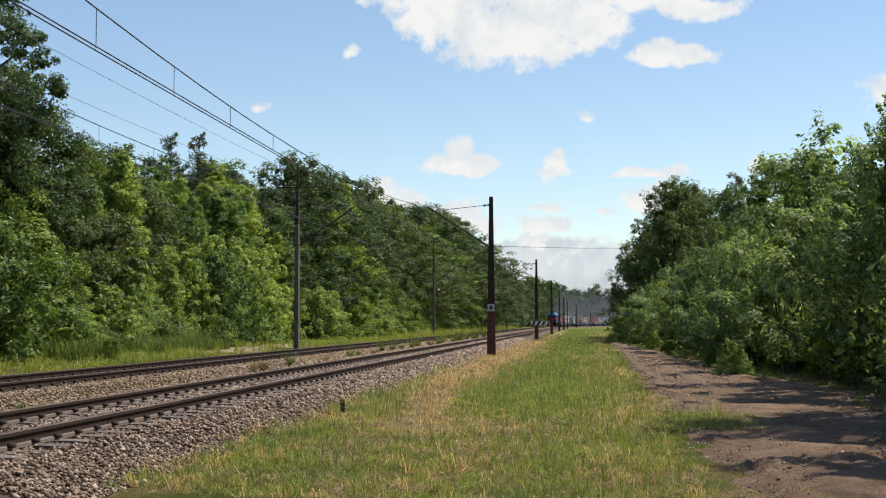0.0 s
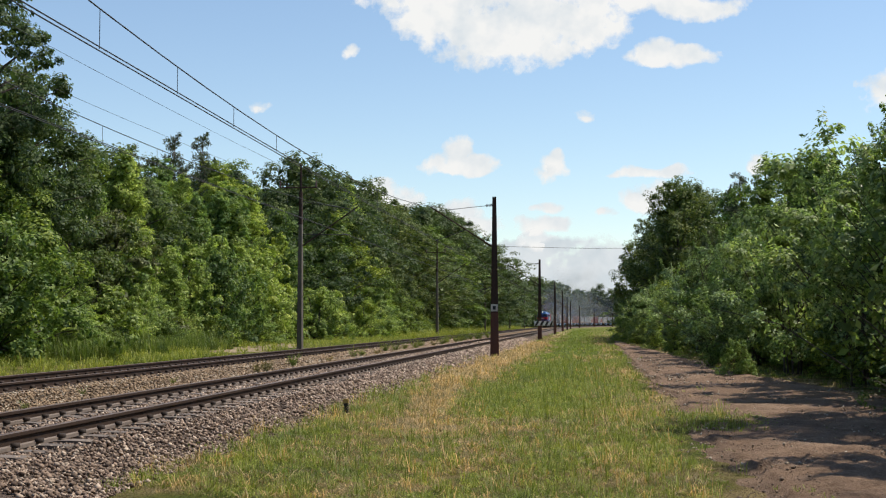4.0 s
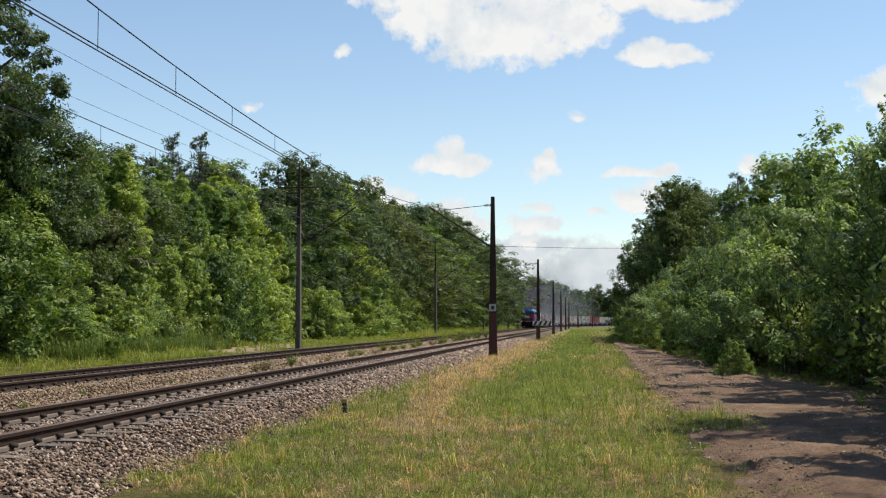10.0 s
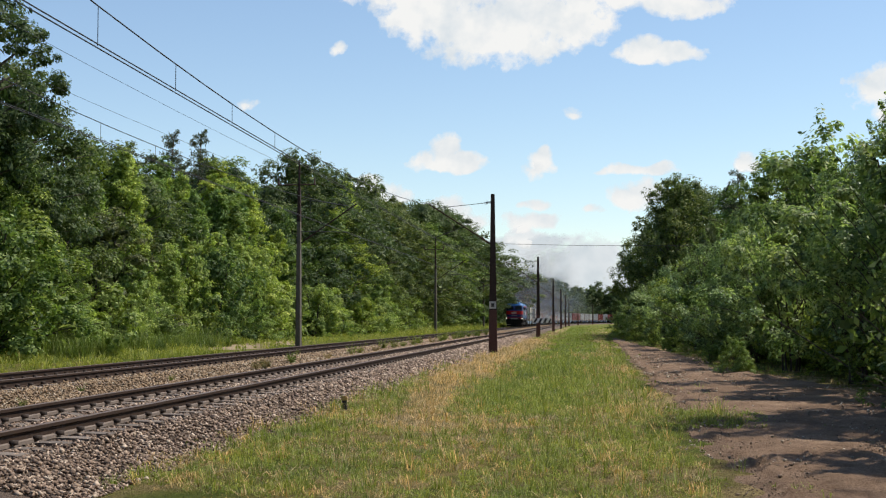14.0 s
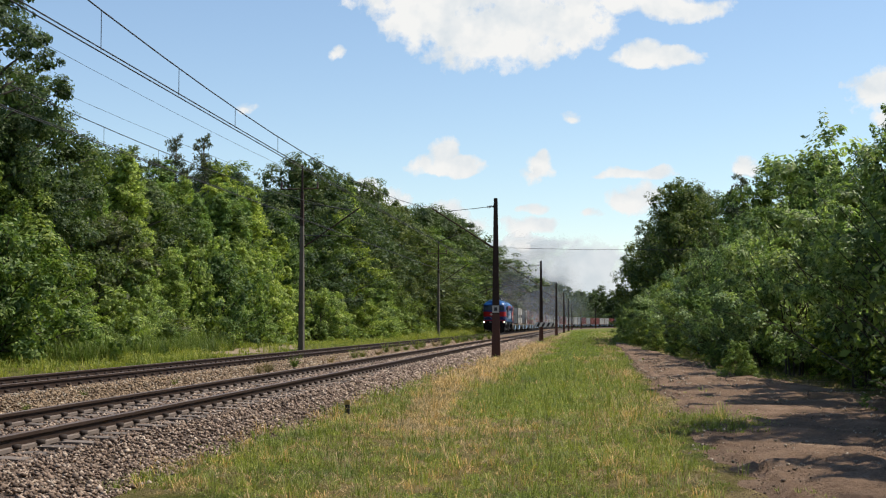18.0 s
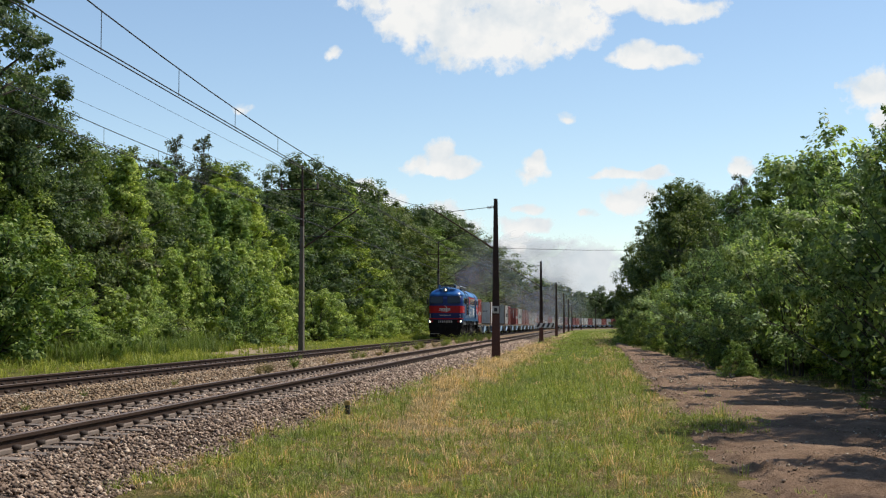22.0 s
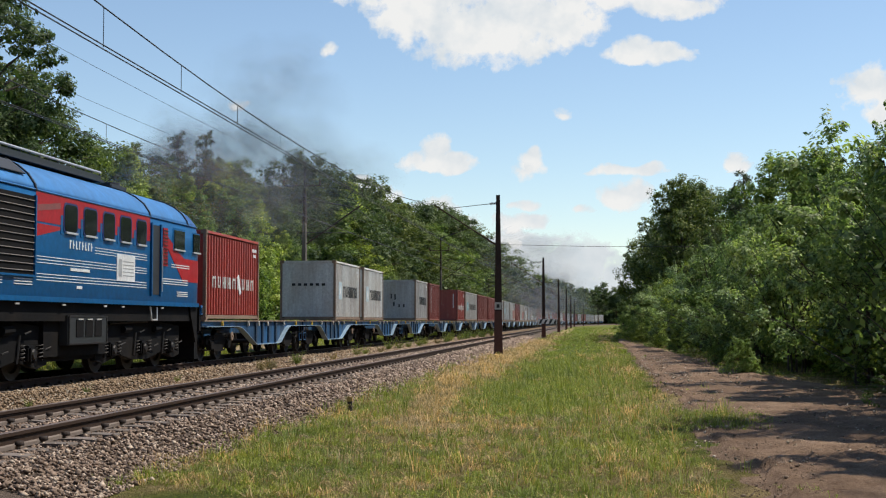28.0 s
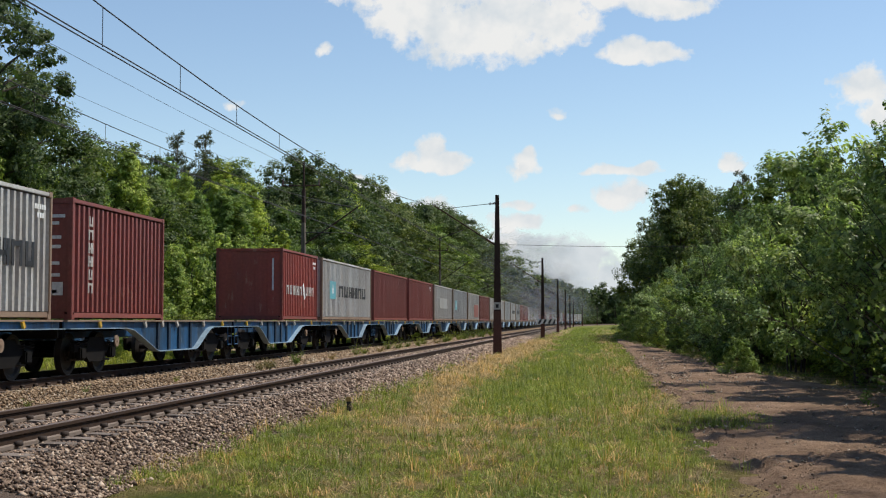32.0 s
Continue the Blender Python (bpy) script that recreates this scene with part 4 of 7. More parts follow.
def plant_left():
    rnd = random.Random(41)
    s = 31.0
    while s < 165:
        if not (46 < s < 50 or 78 < s < 88 or 102 < s < 107):
            k = rnd.choice((SHRUB, SHRUB, SHRUB_D))
            plant(k, spot((-18.9 if 55 < s < 100 else -17.6) - rnd.uniform(0, 2.2), s), rnd.uniform(0.3, 0.8), rnd.uniform(0, 6.28), rnd.uniform(0.85, 1.25))
        s += rnd.uniform(2.2, 5.0)
    # the larger shrubs and saplings along the foot of the woods
    for k, lat, s, tall, wide in ((SHRUB_D, -18.3, 38.5, 1.2, 1.0), (SHRUB_D, -18.6, 42.5, 1.3, 1.0), (SHRUB, -18.6, 47.5, 0.75, 1.1), (SHRUB, -18.9, 52.5, 0.7, 1.0), (SHRUB, -19.2, 55.5, 0.85, 0.6), (BROWN, -21.6, 57.5, 1.0, 1.25),
                                  (SLIM, -20.0, 58.5, 0.44, 1.0), (SLIM, -19.6, 61.5, 0.40, 1.2), (SHRUB, -19.2, 60.5, 0.6, 1.0), (SHRUB_D, -19.0, 66.5, 1.3, 0.85), (SHRUB_D, -19.5, 69.5, 0.8, 0.8), (SLIM, -20.2, 70.5, 0.50, 1.2),
                                  (SLIM, -20.0, 74.5, 0.58, 1.25), (SLIM, -20.4, 79.5, 0.55, 1.1), (SHRUB, -19.8, 76.5, 1.0, 1.0), (BROWN, -21.5, 83.0, 0.8, 0.9), (SHRUB, -19.2, 92, 1.1, 1.1), (SHRUB, -18.9, 97, 1.05, 1.1), (SHRUB, -18.4, 108, 0.9, 1.2),
                                  (SHRUB, -19.9, 64.0, 1.45, 0.8), (SHRUB, -20.3, 72.5, 1.75, 0.85), (SHRUB, -20.0, 78.0, 1.6, 0.8), (SHRUB, -20.6, 84.0, 1.8, 0.8), (SHRUB, -20.2, 57.0, 1.15, 0.8),
                                  (SHRUB, -18.0, 113, 1.25, 1.0), (SHRUB, -18.4, 119, 1.3, 1.0), (SHRUB_D, -18.4, 127, 1.2, 1.1)):
        plant(k, spot(lat, s), tall, rnd.uniform(0, 6.28), wide)
    s = 36.0
    while s < 150:
        h = left_height(s)
        if not (50.0 < s < 55.5 or 62.5 < s < 65.5 or 85 < s < 90):   # dark hollows between the crowns
            k = rnd.choice((ROUND, ROUND, SLIM, SLIM, SLIM) if s < 104 else (ROUND, OAK, OAK))
            lat = -21.4 - rnd.uniform(0, 2.4)
            plant(k, spot(lat, s), sag(lat, s) * h * rnd.uniform(0.48, 0.80) / (12 if k is OAK else 10), rnd.uniform(0, 6.28), rnd.uniform(0.9, 1.25))
        s += rnd.uniform(3.2, 5.4)
    s = 38.0
    while s < 150:
        h = left_height(s)
        k = rnd.choice((ROUND, OAK, SLIM, ROUND))
        lat = -25.0 - rnd.uniform(0, 3.5)
        plant(k, spot(lat, s), sag(lat, s) * h * rnd.uniform(0.82, 1.06) / (12 if k is OAK else 10), rnd.uniform(0, 6.28), rnd.uniform(0.9, 1.15))
        s += rnd.uniform(3.0, 4.8)
    s = 150.0
    while s < 600:
        h = left_height(s)
        far = s >= 270
        grow = distant if far else plant
        grow(rnd.choice((FAR_A, FAR_B) if far else (OAK, ROUND, OAK)), spot(-19.6 - rnd.uniform(0, 2), s), h * rnd.uniform(0.35, 0.75) / (12 if far else 10), rnd.uniform(0, 6.28), 1.5)
        grow(rnd.choice((FAR_A, FAR_B)) if far else OAK, spot(-23.5 - rnd.uniform(0, 2.5), s + 2), h * rnd.uniform(0.8, 1.05) / 12, rnd.uniform(0, 6.28), 1.1 if far else 0.9)
        if s < 420:
            grow(rnd.choice((FAR_A, FAR_B)), spot(-29 - rnd.uniform(0, 3), s + 3), h * rnd.uniform(0.85, 1.08) / 12, rnd.uniform(0, 6.28), 1.1)
        s += 6.0 if s < 260 else 8.5
    s = 44.0
    while s < 150:
        lat = -31.5 - rnd.uniform(0, 4)
        plant(rnd.choice((FAR_A, FAR_B)), spot(lat, s), sag(lat, s) * left_height(s) * rnd.uniform(0.8, 0.98) / 12, rnd.uniform(0, 6.28), 1.2)
        s += 5.0
    for x, s, h in ((-28, 78.6, 12.3), (-28, 82, 11.9), (-28, 87.4, 14.3), (-28, 94, 15.3), (-28.5, 98.6, 14.0), (-28, 102.5, 13.5), (-30, 96.5, 13.4), (-27, 91, 12.2)):
        plant(rnd.choice((PINE, POLEPINE)), spot(x, s), h / 13, rnd.uniform(0, 6.28))
    for lat, s, h in ((-22.8, 75.0, 0.86), (-22.6, 80.0, 0.92), (-23.0, 85.0, 1.0), (-23.2, 89.5, 1.05), (-24.2, 72.5, 0.92), (-24.5, 77.5, 1.0), (-24.0, 82.5, 1.04), (-24.4, 86.0, 1.05), (-23.6, 66.0, 1.0)):
        plant(SLIM, spot(lat, s), h, rnd.uniform(0, 6.28), 1.0)
    plant(OAK, spot(-25.5, 114), 1.30, 1.0, 1.0)
    plant(OAK, spot(-25.0, 122), 1.28, 2.0, 1.05)
    plant(TALL, spot(-22.7, 46.0), 1.12, 0.4, 0.92)
    plant(OAK, spot(-24.0, 53.5), 1.0, 2.4, 0.8)
    for lat, s, tall in ((-20.6, 43.5, 0.66), (-21.2, 47.0, 0.80), (-22.0, 50.5, 0.70)):
        plant(ROUND, spot(lat, s), tall, rnd.uniform(0, 6.28), 0.9)


def build_dead_trunk():
    t = thing("dead_trunk", "pale leaning dead tree trunk in the woods", "tree", at=pose(-20.6, 112.5, 0.4))
    bm = bmesh.new()
    limb(bm, [Vector((0, 0, -0.3)), Vector((-0.1, 0, 4)), Vector((-0.45, 0.1, 8.6))], [0.14, 0.11, 0.05], 8)
    part("trunk", bm, M["mast_grey"], t)
    bm = bmesh.new()
    limb(bm, [Vector((-0.3, 0, 6.5)), Vector((-0.8, 0.1, 7.2)), Vector((-1.1, 0.1, 7.3))], [0.04, 0.025, 0.01], 5)
    part("stub", bm, M["mast_grey"], t)


build_dead_trunk()


def plant_right():
    rnd = random.Random(42)
    row = ((7.0, 29.0, 0.95), (9.4, 33.5, 1.25), (7.0, 36, 0.92), (9.4, 40, 0.95), (6.9, 43.5, 0.85), (8.2, 48, 1.02), (6.4, 52, 0.9),
           (7.6, 57, 1.04), (6.2, 62, 0.85), (7.3, 67, 1.0), (6.0, 73, 0.82), (7.1, 80, 1.0), (5.8, 87, 0.8), (6.7, 94, 0.9), (5.6, 101, 0.75), (5.4, 119, 0.7), (5.0, 131, 0.75))
    for i, (x, s, k) in enumerate(row):
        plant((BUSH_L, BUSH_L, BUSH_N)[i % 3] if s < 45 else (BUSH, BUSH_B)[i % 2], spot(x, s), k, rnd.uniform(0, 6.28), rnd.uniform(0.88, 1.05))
    # dense shrubs added behind the bushes to keep the hollows below them dark
    for i in range(24):
        plant(SHRUB_D, spot(9.6 + rnd.uniform(0, 1.4), 23 + i * 4.0), rnd.uniform(0.85, 1.15), rnd.uniform(0, 6.28), 1.35)
    for i in range(14):
        plant(SHRUB_D, spot(13.0 + rnd.uniform(0, 2), 22 + i * 6), rnd.uniform(1.4, 1.7), rnd.uniform(0, 6.28), 1.5)
    for i in range(12):   # undergrowth added under the overhang to stop light leaking through
        plant(SHRUB_D, spot(9.0 + rnd.uniform(-0.4, 0.4), 28 + i * 3.0), rnd.uniform(0.75, 0.95), rnd.uniform(0, 6.28), 1.0)
    # low growth along the foot of the bushes
    for x, s, k in ((5.9, 24.5, 0.35), (4.9, 52, 0.22), (4.7, 70, 0.45), (4.5, 84, 0.5), (4.2, 104, 0.6), (3.6, 124, 0.7)):
        plant(rnd.choice((SHRUB, SHRUB_D)), spot(x, s), k, rnd.uniform(0, 6.28))
    plant(BROWN, spot(6.6, 71), 1.1, 0.7, 0.7)
    plant(BUSH_L, spot(7.9, 19.3), 0.9, 0.5, 0.9)
    plant(TALL, spot(10.7, 23.6), 1.0, 1.3, 0.9)
    plant(TALL, spot(10.6, 16.5), 0.85, 2.3, 1.0)
    for x, s, h in ((13.2, 80, 1.1), (15.2, 86, 1.2), (12.4, 95, 1.2), (15.5, 99, 1.3), (11.5, 106, 1.2)):
        plant(rnd.choice((ROUND, SLIM)), spot(x, s), h, rnd.uniform(0, 6.28), 1.1)
    for x, s, h in ((7.6, 111, 1.10), (8.9, 117, 1.12), (10.8, 121, 1.1), (8.2, 130, 1.05), (7.4, 141, 0.98), (10.2, 140, 1.1), (8.6, 152, 0.95)):
        plant(OAK, spot(x, s), h, rnd.uniform(0, 6.28), 0.88)
    for x, s, h in ((11.6, 100, 1.0), (13.4, 88, 0.92), (15.6, 92, 0.95), (18.5, 90, 1.05)):
        plant(PINE, spot(x, s), h, rnd.uniform(0, 6.28), 1.3)


def plant_far():
    rnd = random.Random(43)
    for row in range(2):
        for i in range(34):
            distant(rnd.choice((FAR_A, FAR_B)), Vector((-40 + i * 4.2 + row * 2, 605 + 12 * row + rnd.uniform(0, 8), -0.3)), rnd.uniform(1.05, 1.5), rnd.uniform(0, 6.28), 1.3)
    for i in range(16):
        s = 160 + i * 24
        distant(FAR_A, spot(14 + rnd.uniform(0, 6) + i * 0.9, s), rnd.uniform(0.85, 1.1), rnd.uniform(0, 6.28), 1.3)


def plant_sky_screen():
    """Unseen woods added behind the viewer, both sides of the line, to cut skylight."""
    rnd = random.Random(46)
    for i in range(16):
        plant(rnd.choice((FAR_A, FAR_B)), spot(-21 - rnd.uniform(0, 3), 26 - i * 6.5), rnd.uniform(0.9, 1.2), rnd.uniform(0, 6.28), 1.3)
        plant(rnd.choice((FAR_A, FAR_B)), spot(10.5 + rnd.uniform(0, 3), 8 - i * 6.0), rnd.uniform(0.8, 1.1), rnd.uniform(0, 6.28), 1.3)
    # a taller added row across the back, against light from the sky there
    for i in range(20):
        x = -46 + i * 5.0
        plant(rnd.choice((FAR_A, FAR_B)), Vector((x, (-60 if -20 < x < -2 else -34) - rnd.uniform(0, 4), 0)), rnd.uniform(1.5, 1.9), rnd.uniform(0, 6.28), 1.3)


plant_sky_screen()
plant_left()
plant_right()
plant_far()
build_distant_woods()
for p_ in PROTOS:   # the first of each kind stands deep in the woods
    p_.matrix_basis = Matrix.Translation(spot(-38 - 2.5 * PROTOS.index(p_), 90 + 14 * PROTOS.index(p_)))


def build_sand():
    """A bare sandy strip between the farther track and the woods."""
    ys, k, v = list(np.arange(52, 78, 0.8)), 9, []
    for y in ys:
        a = -17.6 - 0.02 * (y - 50) + 0.5 * wander(3, y, 0.25, 41)
        b = a + 3.1 * max(0.02, math.sin(math.pi * (y - 51.8) / 26.4)) ** 0.5 + 0.4 * wander(5, y, 0.5, 42)
        for i in range(k):
            x = a + (b - a) * i / (k - 1)
            v.append((x, y, soil(x, y) + 0.02 - (0.06 if i in (0, k - 1) else 0) + 0.02 * wander(x, y, 1.5, 43)))
    f = [(j * k + i, j * k + i + 1, (j + 1) * k + i + 1, (j + 1) * k + i) for j in range(len(ys) - 1) for i in range(k - 1)]
    me = arrays("sand_strip", v, f)
    me.polygons.foreach_set("use_smooth", [True] * len(me.polygons))
    M["sand"] = earth("sand", [(0.3, (0.20, 0.15, 0.09)), (0.7, (0.36, 0.28, 0.175))], 0.9, 20, 0.5)
    single("sand_strip", me, M["sand"], "pale bare sandy strip below the woods", "path", kind="structure")


build_sand()


# ---------------------------------------------------------------- grass
def tufts(name, n, each, place, mat, label, seed, height, width, lean=0.5):
    """Tufts of bent blades of two faces each, which lean out from their middle."""
    rng = np.random.default_rng(seed)
    p, grow = place(rng, n)
    n = len(p)
    size = rng.lognormal(-0.05, 0.4, n) * grow
    k = np.repeat(np.arange(n), each)
    m = len(k)
    out = rng.normal(0, 1, (m, 2)) * 0.5
    base = p[k].copy()
    base[:, :2] += out * (0.05 * size[k])[:, None]
    h = rng.uniform(height[0], height[1], m) * size[k]
    w = rng.uniform(width[0], width[1], m) * np.clip(grow[k], 0.8, 3)
    d2 = out + rng.normal(0, 0.5, (m, 2))
    d = np.column_stack((d2 / (np.linalg.norm(d2, axis=1, keepdims=True) + 1e-6), np.zeros(m)))
    s = np.column_stack((-d[:, 1], d[:, 0], np.zeros(m)))
    bend = rng.uniform(0.1, 1.0, m) * lean * 2
    up = np.array((0, 0, 1.0))
    mid = base + up * (h * 0.6)[:, None] + d * (h * bend * 0.28)[:, None]
    tip = base + up * (h * np.clip(1 - 0.45 * bend, 0.25, 1))[:, None] + d * (h * bend * 0.9)[:, None]
    w = w[:, None]
    v = np.stack((base - s * w, base + s * w, mid + s * w * 0.75, mid - s * w * 0.75, tip), 1).reshape(-1, 3)
    i = 5 * np.arange(m)[:, None]
    f = np.concatenate((i + np.array([[0, 1, 2]]), i + np.array([[0, 2, 3]]), i + np.array([[3, 2, 4]])), 0)
    return single(name, arrays(name, v, f), mat, label, "grass", kind="stuff")


def on_path(x, y, rng):
    edge = path_edges(y)
    return y < 112 and ((x - 2.0) / 1.2) ** 2 + ((y - 22.0) / 1.9) ** 2 > 0.6 + 0.8 * rng.random() and edge[0] + 0.25 * (rng.random() - 0.4) < x < edge[1] and rng.random() > 0.012


def meadow(x0, x1, y0, y1, low, high):
    """Places on the meadow whose dryness lies between low and high, in clumps."""
    def place(rng, n):
        y = y0 * (y1 / y0) ** rng.uniform(0, 1, n)
        x = rng.uniform(x0, x1, n)
        keep = [i for i in range(n) if low < dryness(x[i], y[i]) + rng.normal(0, 0.2) < high and not on_path(x[i], y[i], rng)
                and wander(x[i], y[i], 3.1, 33) + rng.normal(0, 0.25) > -0.15]
        x, y = x[keep], y[keep]
        z = np.array([soil(a, b) + (0.065 if path_edges(b)[0] + 0.2 < a < 5 else 0) for a, b in zip(x, y)]) - 0.01
        return np.stack((x + np.array([shift(b) for b in y]), y, z), 1), np.clip((y / 22) ** 0.4, 0.75, 1.9)
    return place


tufts("green_grass", 26000, 9, meadow(-4.9, 2.9, 12.0, 36, -9, 0.56), M["grass"], "uneven green grass between track and path", 51, (0.02, 0.085), (0.003, 0.006), 1.0)
tufts("green_grass", 9000, 12, meadow(-4.9, 7.5, 34, 340, -9, 0.56), M["grass"], "green grass along the line", 56, (0.03, 0.11), (0.005, 0.009), 0.7)
tufts("dry_grass", 24000, 8, meadow(-5.0, 2.5, 12.0, 36, 0.42, 9), M["hay"], "straw-coloured dry grass in the turf", 52, (0.02, 0.085), (0.0025, 0.005), 1.3)
tufts("dry_grass", 8000, 11, meadow(-5.0, 7.0, 34, 170, 0.44, 9), M["hay"], "straw-coloured dry grass along the ballast", 57, (0.03, 0.10), (0.004, 0.007), 0.8)
tufts("lying_straw", 12000, 9, meadow(-4.7, 1.5, 12.0, 110, 0.72, 9), M["straw"], "pale lying straw in the dry turf", 54, (0.05, 0.14), (0.003, 0.005), 2.0)

tufts("tall_grass", 5200, 12, meadow(-4.6, 2.4, 12.0, 60, -9, 0.75), M["weed"], "taller green grass tufts in the turf", 58, (0.08, 0.22), (0.003, 0.006), 0.8)
tufts("tall_grass", 1500, 11, meadow(-4.8, 2.4, 12.0, 60, 0.3, 9), M["straw"], "taller seeding grass gone to straw", 59, (0.08, 0.24), (0.002, 0.004), 0.9)


def herbs():
    """Small broad leaves low in the turf."""
    rng = np.random.default_rng(55)
    c, grow = meadow(-4.6, 4.0, 12.0, 60, -9, 0.62)(rng, 26000)
    c[:, 2] += rng.uniform(0.02, 0.11, len(c)) * grow
    v, f = leaves(c, np.tile((0, 0, 0.6), (len(c), 1)), 0.013 * grow, rng, 0.4)
    single("meadow_herbs", arrays("meadow_herbs", v, f), M["herb"], "small bright green herbs in the turf", "plants", kind="stuff")


def seed_heads():
    """Pale heads of grass gone to seed, over the turf."""
    rng = np.random.default_rng(64)
    c, grow = meadow(-3.4, 1.8, 11.0, 40, -9, 0.9)(rng, 9000)
    c[:, 2] += rng.uniform(0.04, 0.13, len(c)) * grow
    v, f = leaves(c, np.tile((0, 0, 0.5), (len(c), 1)), 0.011 * grow, rng, 0.35)
    single("seed_heads", arrays("seed_heads", v, f), M["straw"], "pale grass heads gone to seed", "plants", kind="stuff")


herbs()
seed_heads()


def verge(rng, n):
    y = 30 * (300 / 30) ** rng.uniform(0, 1, n)
    x = rng.uniform(-19.5, -14.3, n)
    keep = [i for i in range(n) if wander(x[i], y[i], 0.5, 45) + rng.normal(0, 0.25) > -0.25 - 0.3 * (x[i] < -17)
            and not (54 < y[i] < 77 and x[i] > -18.2 and rng.random() < (0.95 if x[i] < -15.6 else 0.8))]
    x, y = x[keep], y[keep]
    z = np.array([bed_height(a) for a in x])
    return np.stack((x + np.array([shift(b) for b in y]), y, z), 1), np.clip((y / 45) ** 0.5, 0.8, 2.2) * np.where((y > 76) & (y < 112), 0.5, 1.0)


tufts("verge_grass", 14000, 13, verge, M["herb"], "tall yellow-green grass at the foot of the woods", 53, (0.08, 0.30), (0.005, 0.009), 0.7)


def rank(rng, n):
    """Tall rank grass in clumps before the shrubs."""
    y = rng.uniform(41, 61, n)
    x = rng.uniform(-18.6, -16.3, n) - 0.02 * (y - 50)
    keep = [i for i in range(n) if wander(x[i], y[i], 0.9, 47) + rng.normal(0, 0.15) > -0.05]
    x, y = x[keep], y[keep]
    return np.stack((x, y, np.array([bed_height(a) for a in x])), 1), np.full(len(x), 1.0)


tufts("rank_grass", 2600, 14, rank, M["herb"], "tall rank grass before the shrubs", 63, (0.25, 0.75), (0.006, 0.011), 0.5)


def chips(rng, n):
    """Pale chips and dry leaves trodden into the path."""
    y = 14 * (60 / 14) ** rng.uniform(0, 1, n)
    e = [path_edges(v) for v in y]
    x = np.array([a + 0.1 + (b - a - 0.2) * u for (a, b), u in zip(e, rng.uniform(0, 1, n))])
    keep = [i for i in range(n) if wander(x[i], y[i], 0.8, 48) + rng.normal(0, 0.2) > 0.05]
    x, y = x[keep], y[keep]
    return np.column_stack((x, y, [soil(a, b) + 0.085 for a, b in zip(x, y)])), np.clip((y / 22) ** 0.5, 0.8, 1.7)


M["chip"] = stony("pale_chip", [(0, (0.20, 0.15, 0.10)), (0.6, (0.36, 0.29, 0.21)), (1, (0.60, 0.52, 0.42))])
pebbles("path_chips", 2600, chips, (0.010, 0.034), M["chip"], "pale chips and dry leaves on the earth path", 24)


def build_weed(seed, mat, label, h=0.45):
    rng = np.random.default_rng(seed)
    t = thing("weed", label, "weed", "weeds in the ballast")
    n = 420
    stem = rng.integers(0, 14, n)
    ang, ln = rng.uniform(0, 6.28, 14), rng.uniform(0.4, 1.0, 14) * h
    u = rng.uniform(0.1, 1, n)
    c = np.stack((np.cos(ang[stem]) * u * ln[stem] * 0.45, np.sin(ang[stem]) * u * ln[stem] * 0.45, u * ln[stem]), 1) + rng.normal(0, 0.035, (n, 3)) * np.array((1.3, 1.3, 0.7))
    v, f = leaves(c, np.tile((0, 0, 0.7), (n, 1)), np.full(n, 0.022), rng, 0.25)
    part("foliage", arrays("foliage", v, f), mat, t)
    for a, l in zip(ang, ln):
        part("stem", bar((0, 0, -0.03), (math.cos(a) * l * 0.45, math.sin(a) * l * 0.45, l), 0.006, 0.003, 4), mat, t)
    return t


def plant_weeds():
    rnd = random.Random(44)
    a = build_weed(61, M["weed"], "green weed growing between the tracks")
    b = build_weed(62, M["hay"], "reddish dry weed growing between the tracks", 0.35)
    a.matrix_basis, b.matrix_basis = Matrix.Translation((-9.3, 41.5, 0.24)), Matrix.Translation((-9.4, 38.2, 0.24))
    for x, s, k, dry in ((-9.2, 36.5, 1.1, 1), (-9.1, 37.3, 1.2, 1), (-9.5, 42.5, 1.2, 0), (-9.2, 47, 0.9, 1), (-9.4, 53, 1.3, 0), (-9.3, 54.5, 1.2, 0), (-9.2, 58, 1.1, 1), (-9.6, 63, 1.5, 0),
                         (-9.4, 65, 1.4, 0), (-9.3, 72, 1.6, 0), (-9.5, 76, 1.5, 0), (-9.2, 80, 1.4, 1), (-9.4, 88, 1.8, 0), (-9.3, 95, 1.8, 0), (-9.5, 104, 2, 0), (-9.2, 112, 2, 0), (-9.4, 68.5, 1.2, 0), (-9.1, 84, 1.5, 0), (-9.6, 91.5, 1.6, 0), (-9.3, 99, 1.9, 0), (-9.4, 108, 1.7, 0), (-9.4, 118, 2, 0), (-9.3, 126, 2, 0), (-9.6, 24.5, 0.5, 0), (-9.0, 20.5, 0.45, 0), (-9.4, 29.5, 0.5, 0)):
        plant((a, b)[dry], Vector((x, s, bed_height(x) - 0.01)), k * (0.9 if s < 60 else 1.0), rnd.uniform(0, 6.28), 1.3)


